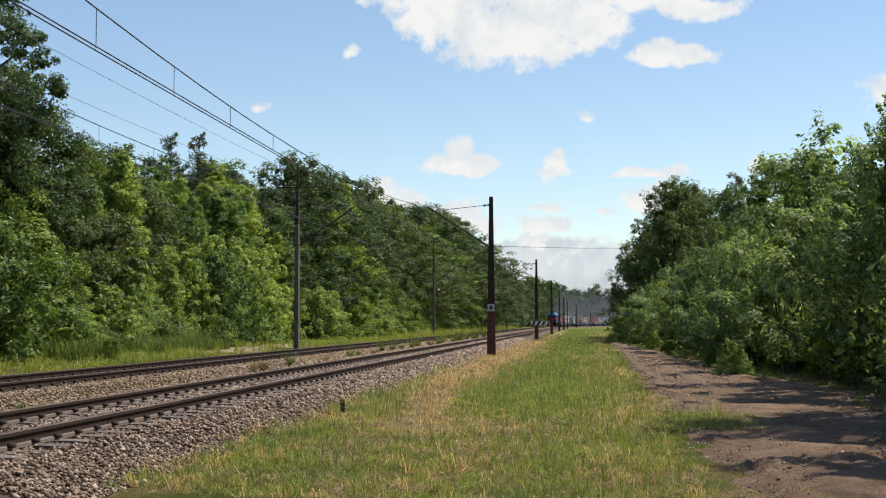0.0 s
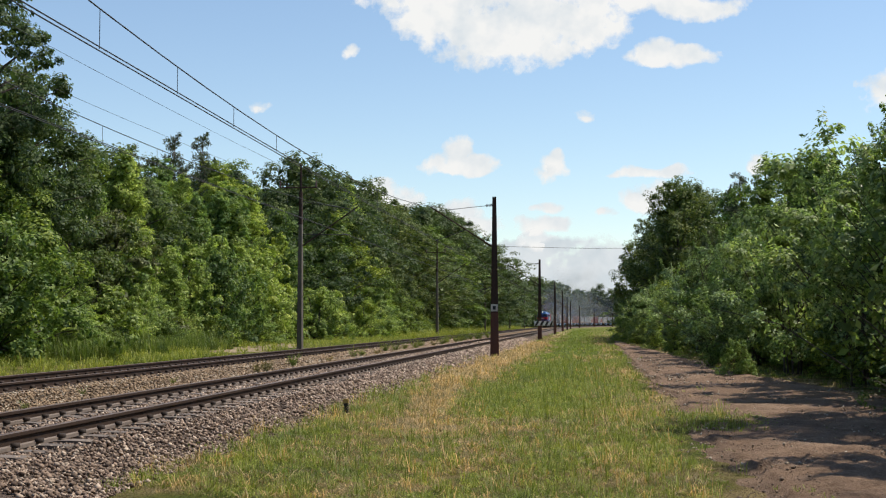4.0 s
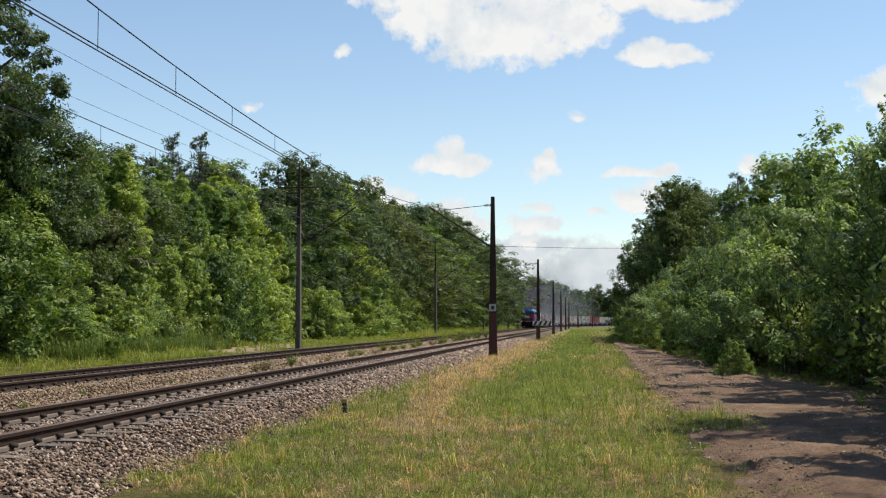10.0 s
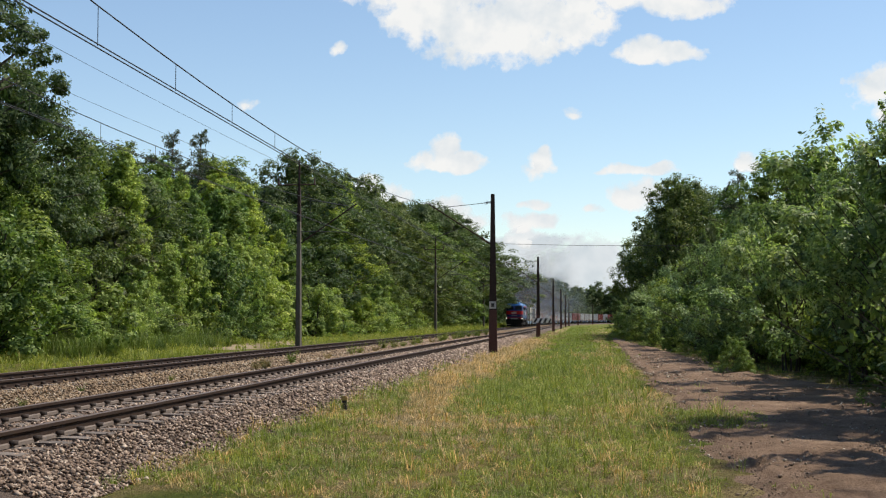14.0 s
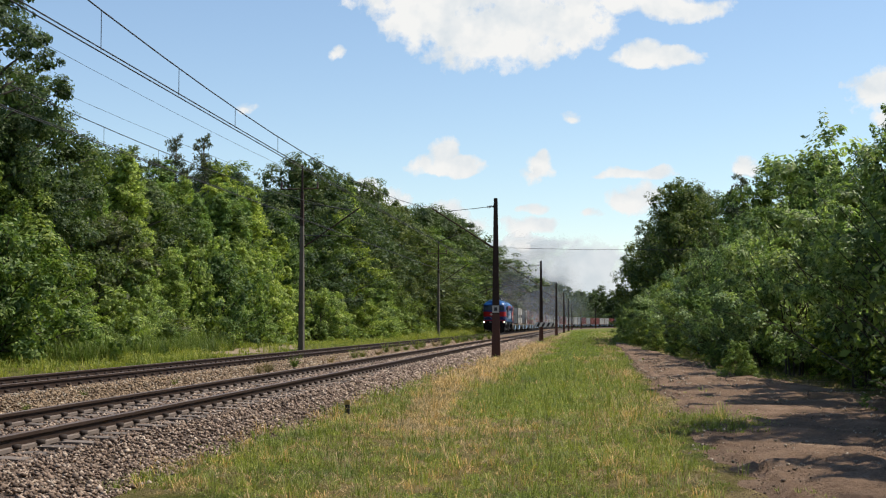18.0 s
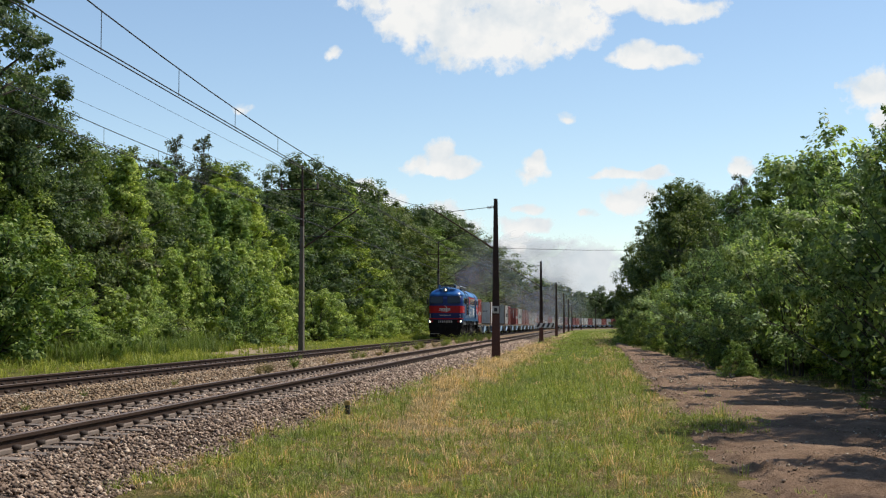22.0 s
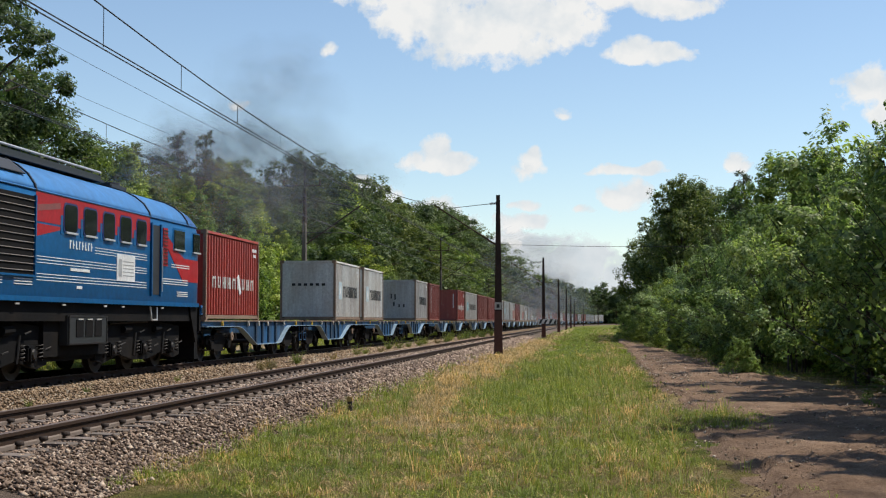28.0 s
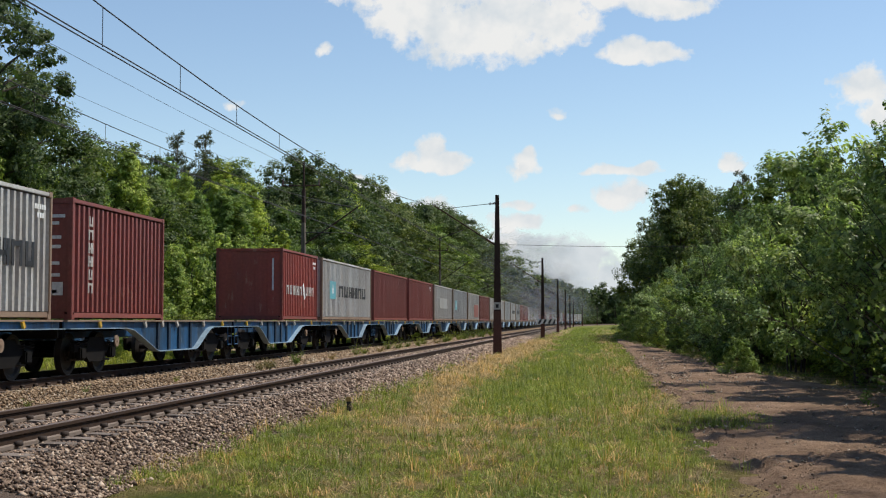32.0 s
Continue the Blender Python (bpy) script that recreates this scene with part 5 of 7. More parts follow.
plant_weeds()
def build_twigs():
    """Bare dry twigs that hang over a low bank at the foot of the bushes."""
    rnd = random.Random(64)
    t = thing("dry_twigs", "bare grey-brown dry twigs on a low bank of earth", "twigs", at=pose(6.15, 22.6, 0.0))
    bm = bmesh.new()
    bmesh.ops.create_icosphere(bm, subdivisions=3, radius=1.0)
    for v in bm.verts:
        v.co = Vector((v.co.x * 1.1, v.co.y * 2.2, v.co.z * 0.42)) * (1 + 0.25 * noise.noise(v.co * 2.3))
    part("bank", bm, M["dirt"], t, "brown earth bank")
    for i in range(46):
        a, ln = rnd.uniform(0, 6.28), rnd.uniform(0.4, 1.0)
        o = Vector((rnd.uniform(-0.8, 0.5), rnd.uniform(-1.8, 1.8), rnd.uniform(0.05, 0.25)))
        e = o + Vector((math.cos(a) * ln - 0.3, math.sin(a) * ln * 0.8, rnd.uniform(0.15, 0.7)))
        b = bmesh.new()
        limb(b, [o, o.lerp(e, 0.55) + Vector((0, 0, 0.12)), e], [0.009, 0.006, 0.002], 4)
        part("twig", b, M["twig"], t)
    return t


M["twig"] = worn("dry_twig", (0.20, 0.15, 0.10), (0.10, 0.07, 0.05), 0.9, 0, 0.5)
build_twigs()
tuft = plant(SHRUB, spot(4.55, 40.5), 0.34, 1.0, 0.8)
tagged(tuft, "bright green sapling at the foot of the bushes", "shrub")


# ---------------------------------------------------------------- containers
def corrugated(length, height, pitch=0.30, depth=0.05):
    """A folded steel wall in the (y, z) plane that faces +x, from y = 0 to length."""
    n = max(2, round(length / pitch))
    pitch = length / n
    prof = []
    for i in range(n):
        y = i * pitch
        prof += [(y, 0.0), (y + pitch * 0.36, 0.0), (y + pitch * 0.48, -depth), (y + pitch * 0.88, -depth)]
    prof.append((length, 0.0))
    bm = bmesh.new()
    rows = [[bm.verts.new((x, y, z)) for y, x in prof] for z in (0.0, height)]
    back = [[bm.verts.new((-depth - 0.012, y, z)) for y, x in prof] for z in (0.0, height)]
    for r0, r1 in ((rows[0], rows[1]), (back[1], back[0]), (rows[1], back[1]), (back[0], rows[0])):
        for a in range(len(prof) - 1):
            bm.faces.new((r0[a], r0[a + 1], r1[a + 1], r1[a]))
    bmesh.ops.recalc_face_normals(bm, faces=bm.faces)
    return bm


CW, CH = 2.44, 2.59


def letters(width, height, n, thick=0.012, gap=0.22):
    """A row of plain upright bars that stands for a word, in the (y, z) plane."""
    bm = bmesh.new()
    w = width / n
    for i in range(n):
        box(bm, (0, (i + 0.5) * w, 0), (thick, w * (1 - gap), height))
    return bm


def word(name, width, height, n, gap, mat, parent, label, x, y, z, up=False):
    """A word as plain bars, each block of strokes a part: in a row along y, or stacked upwards."""
    step = (height if up else width) / n
    w, t = (width, step * (1 - gap)) if up else (step * (1 - gap), height)
    shapes = []
    for k in range(3):
        bm = bmesh.new()
        for u in ((-0.38, 0.38), (-0.4, 0.1, 0.42), (-0.3, 0.3))[k]:
            box(bm, (0, u * w, 0), (0.012, w * 0.24, t))
        box(bm, (0, 0, (0.36, -0.05, -0.36)[k] * t), (0.012, w * 0.62, t * 0.2))
        me = mesh_of(name, bm)
        me.materials.append(mat)
        shapes.append(me)
    for i in range(n):
        part(name, shapes[(i * 2 + i // 3) % 3], None, parent, label, at=pose(x, y, z + (i + 0.5) * step) if up else pose(x, y + (i + 0.5) * step, z))


def build_container(length, paint, label, marks=(), edge=None, group="containers on the train"):
    """A freight container: folded side walls, end wall and doors, roof, posts, rails and castings."""
    c = thing("shipping_container", label, "container", group)
    p, hl, e = M[paint], length / 2, M[edge or "c_edge"]
    wall = mesh_of("side_wall", corrugated(length - 0.2, CH - 0.30, 0.28, 0.075))
    wall.materials.append(p)
    part("side_wall", wall, None, c, at=pose(CW / 2 - 0.025, -hl + 0.10, 0.17))
    part("side_wall", wall, None, c, at=pose(-CW / 2 + 0.025, hl - 0.10, 0.17, 0, 0, 180))
    part("end_wall", corrugated(CW - 0.2, CH - 0.3, 0.42, 0.007), p, c, at=pose(-CW / 2 + 0.10, -hl + 0.03, 0.17, 0, 0, -90))
    for s in (-1, 1):
        d = part("door", cube((s * (CW / 4 - 0.04), hl - 0.04, CH / 2), (CW / 2 - 0.1, 0.05, CH - 0.28), 0.012), p, c)
        for o in (-0.2, 0.2):
            part("lock_bar", bar((s * (CW / 4 - 0.04) + o, hl + 0.005, 0.15), (s * (CW / 4 - 0.04) + o, hl + 0.005, CH - 0.15), 0.018, None, 6), M["silver"], d)
    part("roof", cube((0, 0, CH - 0.05), (CW - 0.1, length - 0.2, 0.04)), p, c)
    part("floor", cube((0, 0, 0.10), (CW - 0.12, length - 0.2, 0.12)), M["bogie"], c)
    for sx in (-1, 1):
        for sy in (-1, 1):
            q = part("corner_post", cube((sx * (CW / 2 - 0.05), sy * (hl - 0.05), CH / 2), (0.10, 0.10, CH - 0.2), 0.012), e, c)
            for z in (0.06, CH - 0.06):
                part("corner_casting", cube((sx * (CW / 2 - 0.085), sy * (hl - 0.09), z), (0.178, 0.178, 0.118), 0.01), e, q)
        part("top_rail", cube((sx * (CW / 2 - 0.04), 0, CH - 0.06), (0.08, length - 0.34, 0.08), 0.008), e if edge else p, c)
        part("bottom_rail", cube((sx * (CW / 2 - 0.05), 0, 0.10), (0.09, length - 0.34, 0.11), 0.008), e, c)
    for sy in (-1, 1):
        part("header", cube((0, sy * (hl - 0.07), CH - 0.07), (CW - 0.34, 0.12, 0.11), 0.008), p, c)
        part("end_sill", cube((0, sy * (hl - 0.07), 0.10), (CW - 0.34, 0.12, 0.14), 0.008), e, c)
    x = CW / 2 - 0.02
    for kind in marks:
        if kind == "word":
            word("marking", length * 0.58, 0.50, 6, 0.20, M["black"], c, "black block lettering", x, -length * 0.20, 1.28)
        elif kind == "emblem":
            em = part("emblem", cube((x, -length * 0.31, 1.30), (0.012, length * 0.11, 0.75), 0), M["teal" if length > 7 else "sky_blue"], c, "teal square emblem" if length > 7 else "pale blue square emblem")
            part("star", prism([(-length * 0.31 + (0.26 if i % 2 else 0.11) * math.sin(i * math.pi / 7), 1.30 + (0.26 if i % 2 else 0.11) * math.cos(i * math.pi / 7)) for i in range(14)], x + 0.006, x + 0.010), M["white"], em, "white star")
        elif kind == "white_word":
            word("marking", length * 0.80, 0.34, 9, 0.35, M["plate"], c, "faded white lettering", x, -length * 0.40, 1.12)
            part("emblem", cube((x, length * 0.10, 1.10), (0.014, 0.2, 0.62), 0, Euler((0.5, 0, 0))), M["white"], c, "white slanting emblem")
        elif kind == "column":
            word("marking", 0.26, 1.75, 6, 0.22, M["plate"], c, "white letters stacked in a column", x, -length * 0.32, 0.55, True)
        elif kind == "patch":
            part("panel_mark", cube((x, 0.0, 1.3), (0.012, length * 0.42, 0.75), 0), M["c_grey"], c, "dull painted-out panel")
        elif kind == "rust":
            part("panel_mark", cube((x, length * 0.22, 0.95), (0.012, length * 0.4, 1.2), 0), M["c_brown"], c, "brown repainted panel")
        elif kind == "codes":
            part("code_mark", letters(0.55, 0.10, 5), M["white"], c, "small white code bars", at=pose(x, length * 0.36, 2.25))
            part("code_mark", letters(0.35, 0.10, 3), M["white"], c, at=pose(x, length * 0.38, 2.08))
        elif kind == "end_bar":
            part("code_mark", cube((0.86, -hl + 0.012, 1.65), (0.06, 0.012, 1.15)), M["white"], c, "white upright code bar")
        elif kind == "end_codes":
            for i, (w, z) in enumerate(((0.62, 2.2), (0.30, 2.05), (0.42, 1.75), (0.40, 1.55), (0.34, 1.2), (0.38, 0.95), (0.22, 0.6))):
                part("code_mark", cube((0.80, -hl + 0.012, z), (w * 0.8, 0.012, 0.07)), M["white"], c)
            part("code_plate", cube((0.90, -hl + 0.012, 0.66), (0.24, 0.012, 0.28)), M["white"], c)
        elif kind == "end_word":
            for i in range(6):
                part("marking", cube((-0.62 + i * 0.26, -hl + 0.012, 1.55), (0.15, 0.012, 0.11)), M["black"], c, "black worn lettering")
        elif kind == "scuffs":
            for dx, z, w, h in ((-0.35, 1.55, 0.08, 0.3), (-0.1, 1.5, 0.09, 0.35), (-0.18, 1.05, 0.1, 0.28), (0.15, 0.95, 0.09, 0.2), (0.45, 0.95, 0.1, 0.2)):
                part("scuff", cube((dx, -hl + 0.012, z), (w, 0.012, h)), M["black"], c, "dark scrape in the paint")
    return c


M["slat"] = worn("dull_slat", (0.32, 0.28, 0.25), (0.12, 0.1, 0.1), 0.6, 0, 0.5)
# paler than the sill: sunlight on the flange is put into its colour
M["flange"] = worn("sunlit_blue_edge", (0.24, 0.34, 0.42), (0.08, 0.09, 0.10), 0.5, 0, 0.6)
# blue of the ribs: grime, plus the shadows they cast, in one colour
M["rib_blue"] = worn("grimy_shadow_blue", (0.014, 0.035, 0.065), (0.02, 0.02, 0.02), 0.7, 0, 0.6)
M["box_pale"] = worn("dull_reflector", (0.22, 0.21, 0.19), (0.1, 0.1, 0.1), 0.3, 0.5, 0.3)
M["box_grey"] = worn("grey_box", (0.020, 0.022, 0.021), (0.03, 0.03, 0.03), 0.6, 0, 0.5)
M["teal"] = worn("teal_paint", (0.10, 0.36, 0.42), (0.3, 0.3, 0.28), 0.5, 0, 0.4)
M["sky_blue"] = worn("pale_blue_paint", (0.42, 0.52, 0.56), (0.3, 0.3, 0.28), 0.5, 0, 0.5)


# ---------------------------------------------------------------- flat wagons
WL = 13.2
DECK = 1.17   # above the rails


def wheel_mesh(r=0.46):
    bm = bmesh.new()
    out = [(0.0, 0.05), (0.16, 0.05), (0.17, 0.02), (0.34, 0.02), (0.38, 0.06), (r - 0.005, 0.065), (r, -0.05), (r + 0.028, -0.065), (0.36, -0.065), (0.34, -0.03), (0.0, -0.05)]
    n, rings = 24, []
    for k in range(n):
        a = 6.28318 * k / n
        rings.append([bm.verts.new((x, d * math.cos(a), d * math.sin(a))) for d, x in out[1:-1]])
    for k in range(n):
        a, b = rings[k], rings[(k + 1) % n]
        for i in range(len(a) - 1):
            bm.faces.new((a[i], a[i + 1], b[i + 1], b[i]))
    bm.faces.new([r_[0] for r_ in rings])
    bm.faces.new([r_[-1] for r_ in rings][::-1])
    bmesh.ops.recalc_face_normals(bm, faces=bm.faces)
    return bm


def build_wheelset(name, parent, y, r=0.46):
    """Two wheels on an axle."""
    bm = bar((-0.85, 0, 0), (0.85, 0, 0), 0.08, None, 10)
    for s in (-1, 1):
        w = wheel_mesh(r)
        me = mesh_of("tmp", w)
        me.transform(Matrix.Translation((0.76 * s, 0, 0)) @ Matrix.Rotation(0 if s > 0 else math.pi, 4, "Z"))
        bm.from_mesh(me)
    return part(name, bm, M["tyre"], parent, at=pose(0, y, r))


def coil(radius, height, turns):
    """A coil spring as one wound bar."""
    bm, prev = bmesh.new(), None
    for k in range(turns * 6 + 1):
        a, z = 6.28318 * k / 6, height * k / (turns * 6)
        ring = [bm.verts.new(((radius + 0.2 * radius * c) * math.cos(a), (radius + 0.2 * radius * c) * math.sin(a), z + 0.2 * radius * d)) for c, d in ((1, 0), (-0.5, 0.87), (-0.5, -0.87))]
        if prev:
            for j in range(3):
                bm.faces.new((prev[j], prev[(j + 1) % 3], ring[(j + 1) % 3], ring[j]))
        prev = ring
    me = mesh_of("spring", bm)
    me.materials.append(M["tyre"])
    return me


COIL, BIG_COIL = coil(0.055, 0.17, 3), coil(0.08, 0.30, 4)


def build_bogie(parent, y):
    b = part("bogie", cube((0, 0, 0.62), (2.0, 0.5, 0.22), 0.04), M["bogie"], parent, "dark oily two-axle bogie", at=pose(0, y, 0))
    for s in (-1, 1):
        pts = [(-1.25, 0.5), (-1.25, 0.68), (-0.5, 0.72), (-0.4, 0.82), (0.4, 0.82), (0.5, 0.72), (1.25, 0.68), (1.25, 0.5), (0.7, 0.5), (0.4, 0.28), (-0.4, 0.28), (-0.7, 0.5)]
        part("side_frame", prism(pts, s * 1.0, s * 1.10), M["bogie"], b)
        for e in (-0.9, 0.9):
            part("axle_box", cube((s * 1.1, e, 0.47), (0.16, 0.28, 0.26), 0.03), M["bogie"], b)
            for q in (-0.22, 0.22):
                part("spring", COIL, None, b, at=pose(s * 1.12, e + q, 0.60))
        part("brake_rod", bar((s * 0.95, -1.2, 0.34), (s * 0.95, 1.2, 0.30), 0.025, None, 6), M["tyre"], b)
    for e in (-0.9, 0.9):
        build_wheelset("wheelset", b, e)
    return b


def build_wagon(joint_front):
    """One half of an articulated container flat wagon, with fish-bellied side sills."""
    w = thing("container_wagon", "blue steel container flat wagon with fish-bellied sills", "wagon", "wagons of the train")
    d = 1 if joint_front else -1     # the coupling end lies this way
    hl = WL / 2 - 0.12
    steps = [(-3.1, 1.01), (-2.6, 0.96), (-2.1, 0.82), (-0.95, 0.47), (-0.7, 0.42), (2.35, 0.42), (2.6, 0.47), (3.35, 0.80), (3.75, 0.95), (4.1, 1.01)]
    lower = [(-hl * d, 1.01)] + [(y * d, z) for y, z in steps] + [(hl * d, 1.01)]
    if d < 0:
        lower = lower[::-1]
    lower = [(min(y, 99), z) for y, z in lower]
    for s in (-1, 1):
        x0, x1 = s * 1.20, s * 1.235
        sill = part("side_sill", prism([(-hl, DECK), *sorted(lower), (hl, DECK)], x0, x1), M["w_blue"], w)
        bm = bmesh.new()
        pts = sorted(lower)
        for (ya, za), (yb, zb) in zip(pts, pts[1:]):
            m = Vector((s * 1.235, (ya + yb) / 2, (za + zb) / 2))
            ln = math.hypot(yb - ya, zb - za)
            box(bm, m + Vector((s * 0.05, 0, 0)), (0.20, ln + 0.01, 0.018), 0, Euler((math.atan2(zb - za, yb - ya), 0, 0)))
        part("bottom_flange", bm, M["flange"], sill, "lower edge coloured pale as if sunlit")
        part("top_flange", cube((s * 1.235, 0, DECK + 0.008), (0.17, 2 * hl, 0.035)), M["c_edge"], sill, "rusty scuffed upper edge")
        for y in (-0.5, 0.35, 1.2, 2.2):
            part("rib", cube((s * 1.262, y * d, 0.80), (0.05, 0.16, 0.70), 0.01), M["rib_blue"], sill)
        for i, y in enumerate((-4.6, -1.6, -0.3, 0.9, 3.3, 5.2)):
            part("spigot", cube((s * 1.30, y * d, DECK - 0.07), (0.05, 0.11, 0.17), 0.01, Euler((0.6, 0, 0))), M["yellow" if i in (0, 5) else "plate"], sill, "worn painted container lock")
    part("centre_beam", cube((0, 0, 0.95), (0.55, 2 * hl, 0.36), 0.02), M["w_blue"], w)
    for y in (-5.2, -3.4, -1.2, 1.2, 3.4, 5.2):
        part("cross_beam", cube((0, y, 1.05), (2.38, 0.16, 0.2)), M["bogie"], w)
    for e in (-1, 1):
        part("end_beam", cube((0, e * (hl - 0.06), 0.98), (2.46, 0.12, 0.34), 0.02), M["bogie"], w)
    e = d * hl
    for s in (-1, 1):
        part("buffer", rod(bar((s * 0.87, e, 0.98), (s * 0.87, e + 0.10 * d, 0.98), 0.09, None, 10), (s * 0.87, e + 0.08 * d, 0.98), (s * 0.87, e + 0.115 * d, 0.98), 0.22, None, 14), M["bogie"], w)
        part("step_ladder", rod(rod(rod(bar((s * 1.24, e - 0.05 * d, 0.45), (s * 1.24, e - 0.05 * d, 1.0), 0.016, None, 5), (s * 1.24, e - 0.45 * d, 0.45), (s * 1.24, e - 0.45 * d, 1.0), 0.016, None, 5),
                                    (s * 1.24, e - 0.05 * d, 0.47), (s * 1.24, e - 0.45 * d, 0.47), 0.016, None, 5), (s * 1.24, e - 0.05 * d, 0.72), (s * 1.24, e - 0.45 * d, 0.72), 0.016, None, 5), M["w_blue"], w)
        part("brake_wheel", rod(bar((s * 1.30, -3.6 * d, 0.72), (s * 1.33, -3.6 * d, 0.72), 0.13, None, 16), (s * 1.25, -3.6 * d, 0.72), (s * 1.345, -3.6 * d, 0.72), 0.03, None, 8), M["c_edge"], w, "rusty brake handwheel")
    part("drawbar", bar((0, -d * hl, 0.90), (0, -d * (hl + 0.115), 0.90), 0.10), M["bogie"], w)
    build_bogie(w, (6.6 - 1.85) * d)
    build_bogie(w, -(6.6 - 2.3) * d)
    return w


# ---------------------------------------------------------------- locomotive
LHALF = 8.45


def plan(inset=0.0, nose=0.0):
    """The outline of the locomotive's body from above, drawn in by so much, and its ends by so much more."""
    half = [(1.475, 7.45), (1.465, 7.85), (1.40, 8.15), (1.25, 8.34), (0.95, 8.42), (0.5, 8.45), (0, 8.455)]
    q = [(max(0.0, x - inset) if x > 0.01 else 0.0, y - nose) for x, y in half]
    right = [(x, -y) for x, y in q[::-1]] + q
    left = [(-x, y) for x, y in q[::-1][1:]] + [(-x, -y) for x, y in q[:-1]]
    return right + left


def layered(layers):
    """Skins plan outlines stacked at their heights."""
    bm, rings = bmesh.new(), []
    for z, inset, nose in layers:
        rings.append([bm.verts.new((x, y, z)) for x, y in plan(inset, nose)])
    k = len(rings[0])
    for a, b in zip(rings, rings[1:]):
        for i in range(k):
            bm.faces.new((a[i], a[(i + 1) % k], b[(i + 1) % k], b[i]))
    bm.faces.new(rings[0][::-1])
    bm.faces.new(rings[-1])
    bmesh.ops.recalc_face_normals(bm, faces=bm.faces)
    for f in bm.faces:
        f.smooth = abs(f.normal.z) < 0.98
    return bm


def band(z0, z1, end, back, out=0.008):
    """A painted band round one end of the body, from back metres behind the nose on one side to the other."""
    pts = []
    for x, y in ((1.475, 7.45), (1.465, 7.85), (1.40, 8.15), (1.25, 8.34), (0.95, 8.42), (0.5, 8.45), (0, 8.455)):
        pts.append((x, y))
    pts = [(1.475, LHALF - back)] + pts + [(-x, y) for x, y in pts[::-1][1:]] + [(-1.475, LHALF - back)]
    bm, prev = bmesh.new(), None
    for i, (x, y) in enumerate(pts):
        n = Vector((x, max(0.0, y - 7.3) * 1.6, 0)).normalized()
        ring = [bm.verts.new((x + n.x * o, (y + n.y * o) * end, z)) for o, z in ((out, z0), (out, z1), (-0.02, z1), (-0.02, z0))]
        if prev:
            for j in range(4):
                bm.faces.new((prev[j], prev[(j + 1) % 4], ring[(j + 1) % 4], ring[j]))
        prev = ring
    bmesh.ops.recalc_face_normals(bm, faces=bm.faces)
    return bm


def side_panel(s, y0, y1, z0, z1, proud, bevel=0.0):
    return cube((s * (1.475 + proud / 2), (y0 + y1) / 2, (z0 + z1) / 2), (proud, y1 - y0, z1 - z0), bevel)


def rounded(s, y0, y1, z0, z1, r, proud):
    """A side panel with round corners."""
    pts = []
    for cy, cz, a0 in ((y1 - r, z1 - r, 0), (y0 + r, z1 - r, 90), (y0 + r, z0 + r, 180), (y1 - r, z0 + r, 270)):
        pts += [(cy + r * math.cos(radians(a0 + a)), cz + r * math.sin(radians(a0 + a))) for a in (0, 30, 60, 90)]
    return prism(pts, s * 1.470, s * (1.475 + proud))


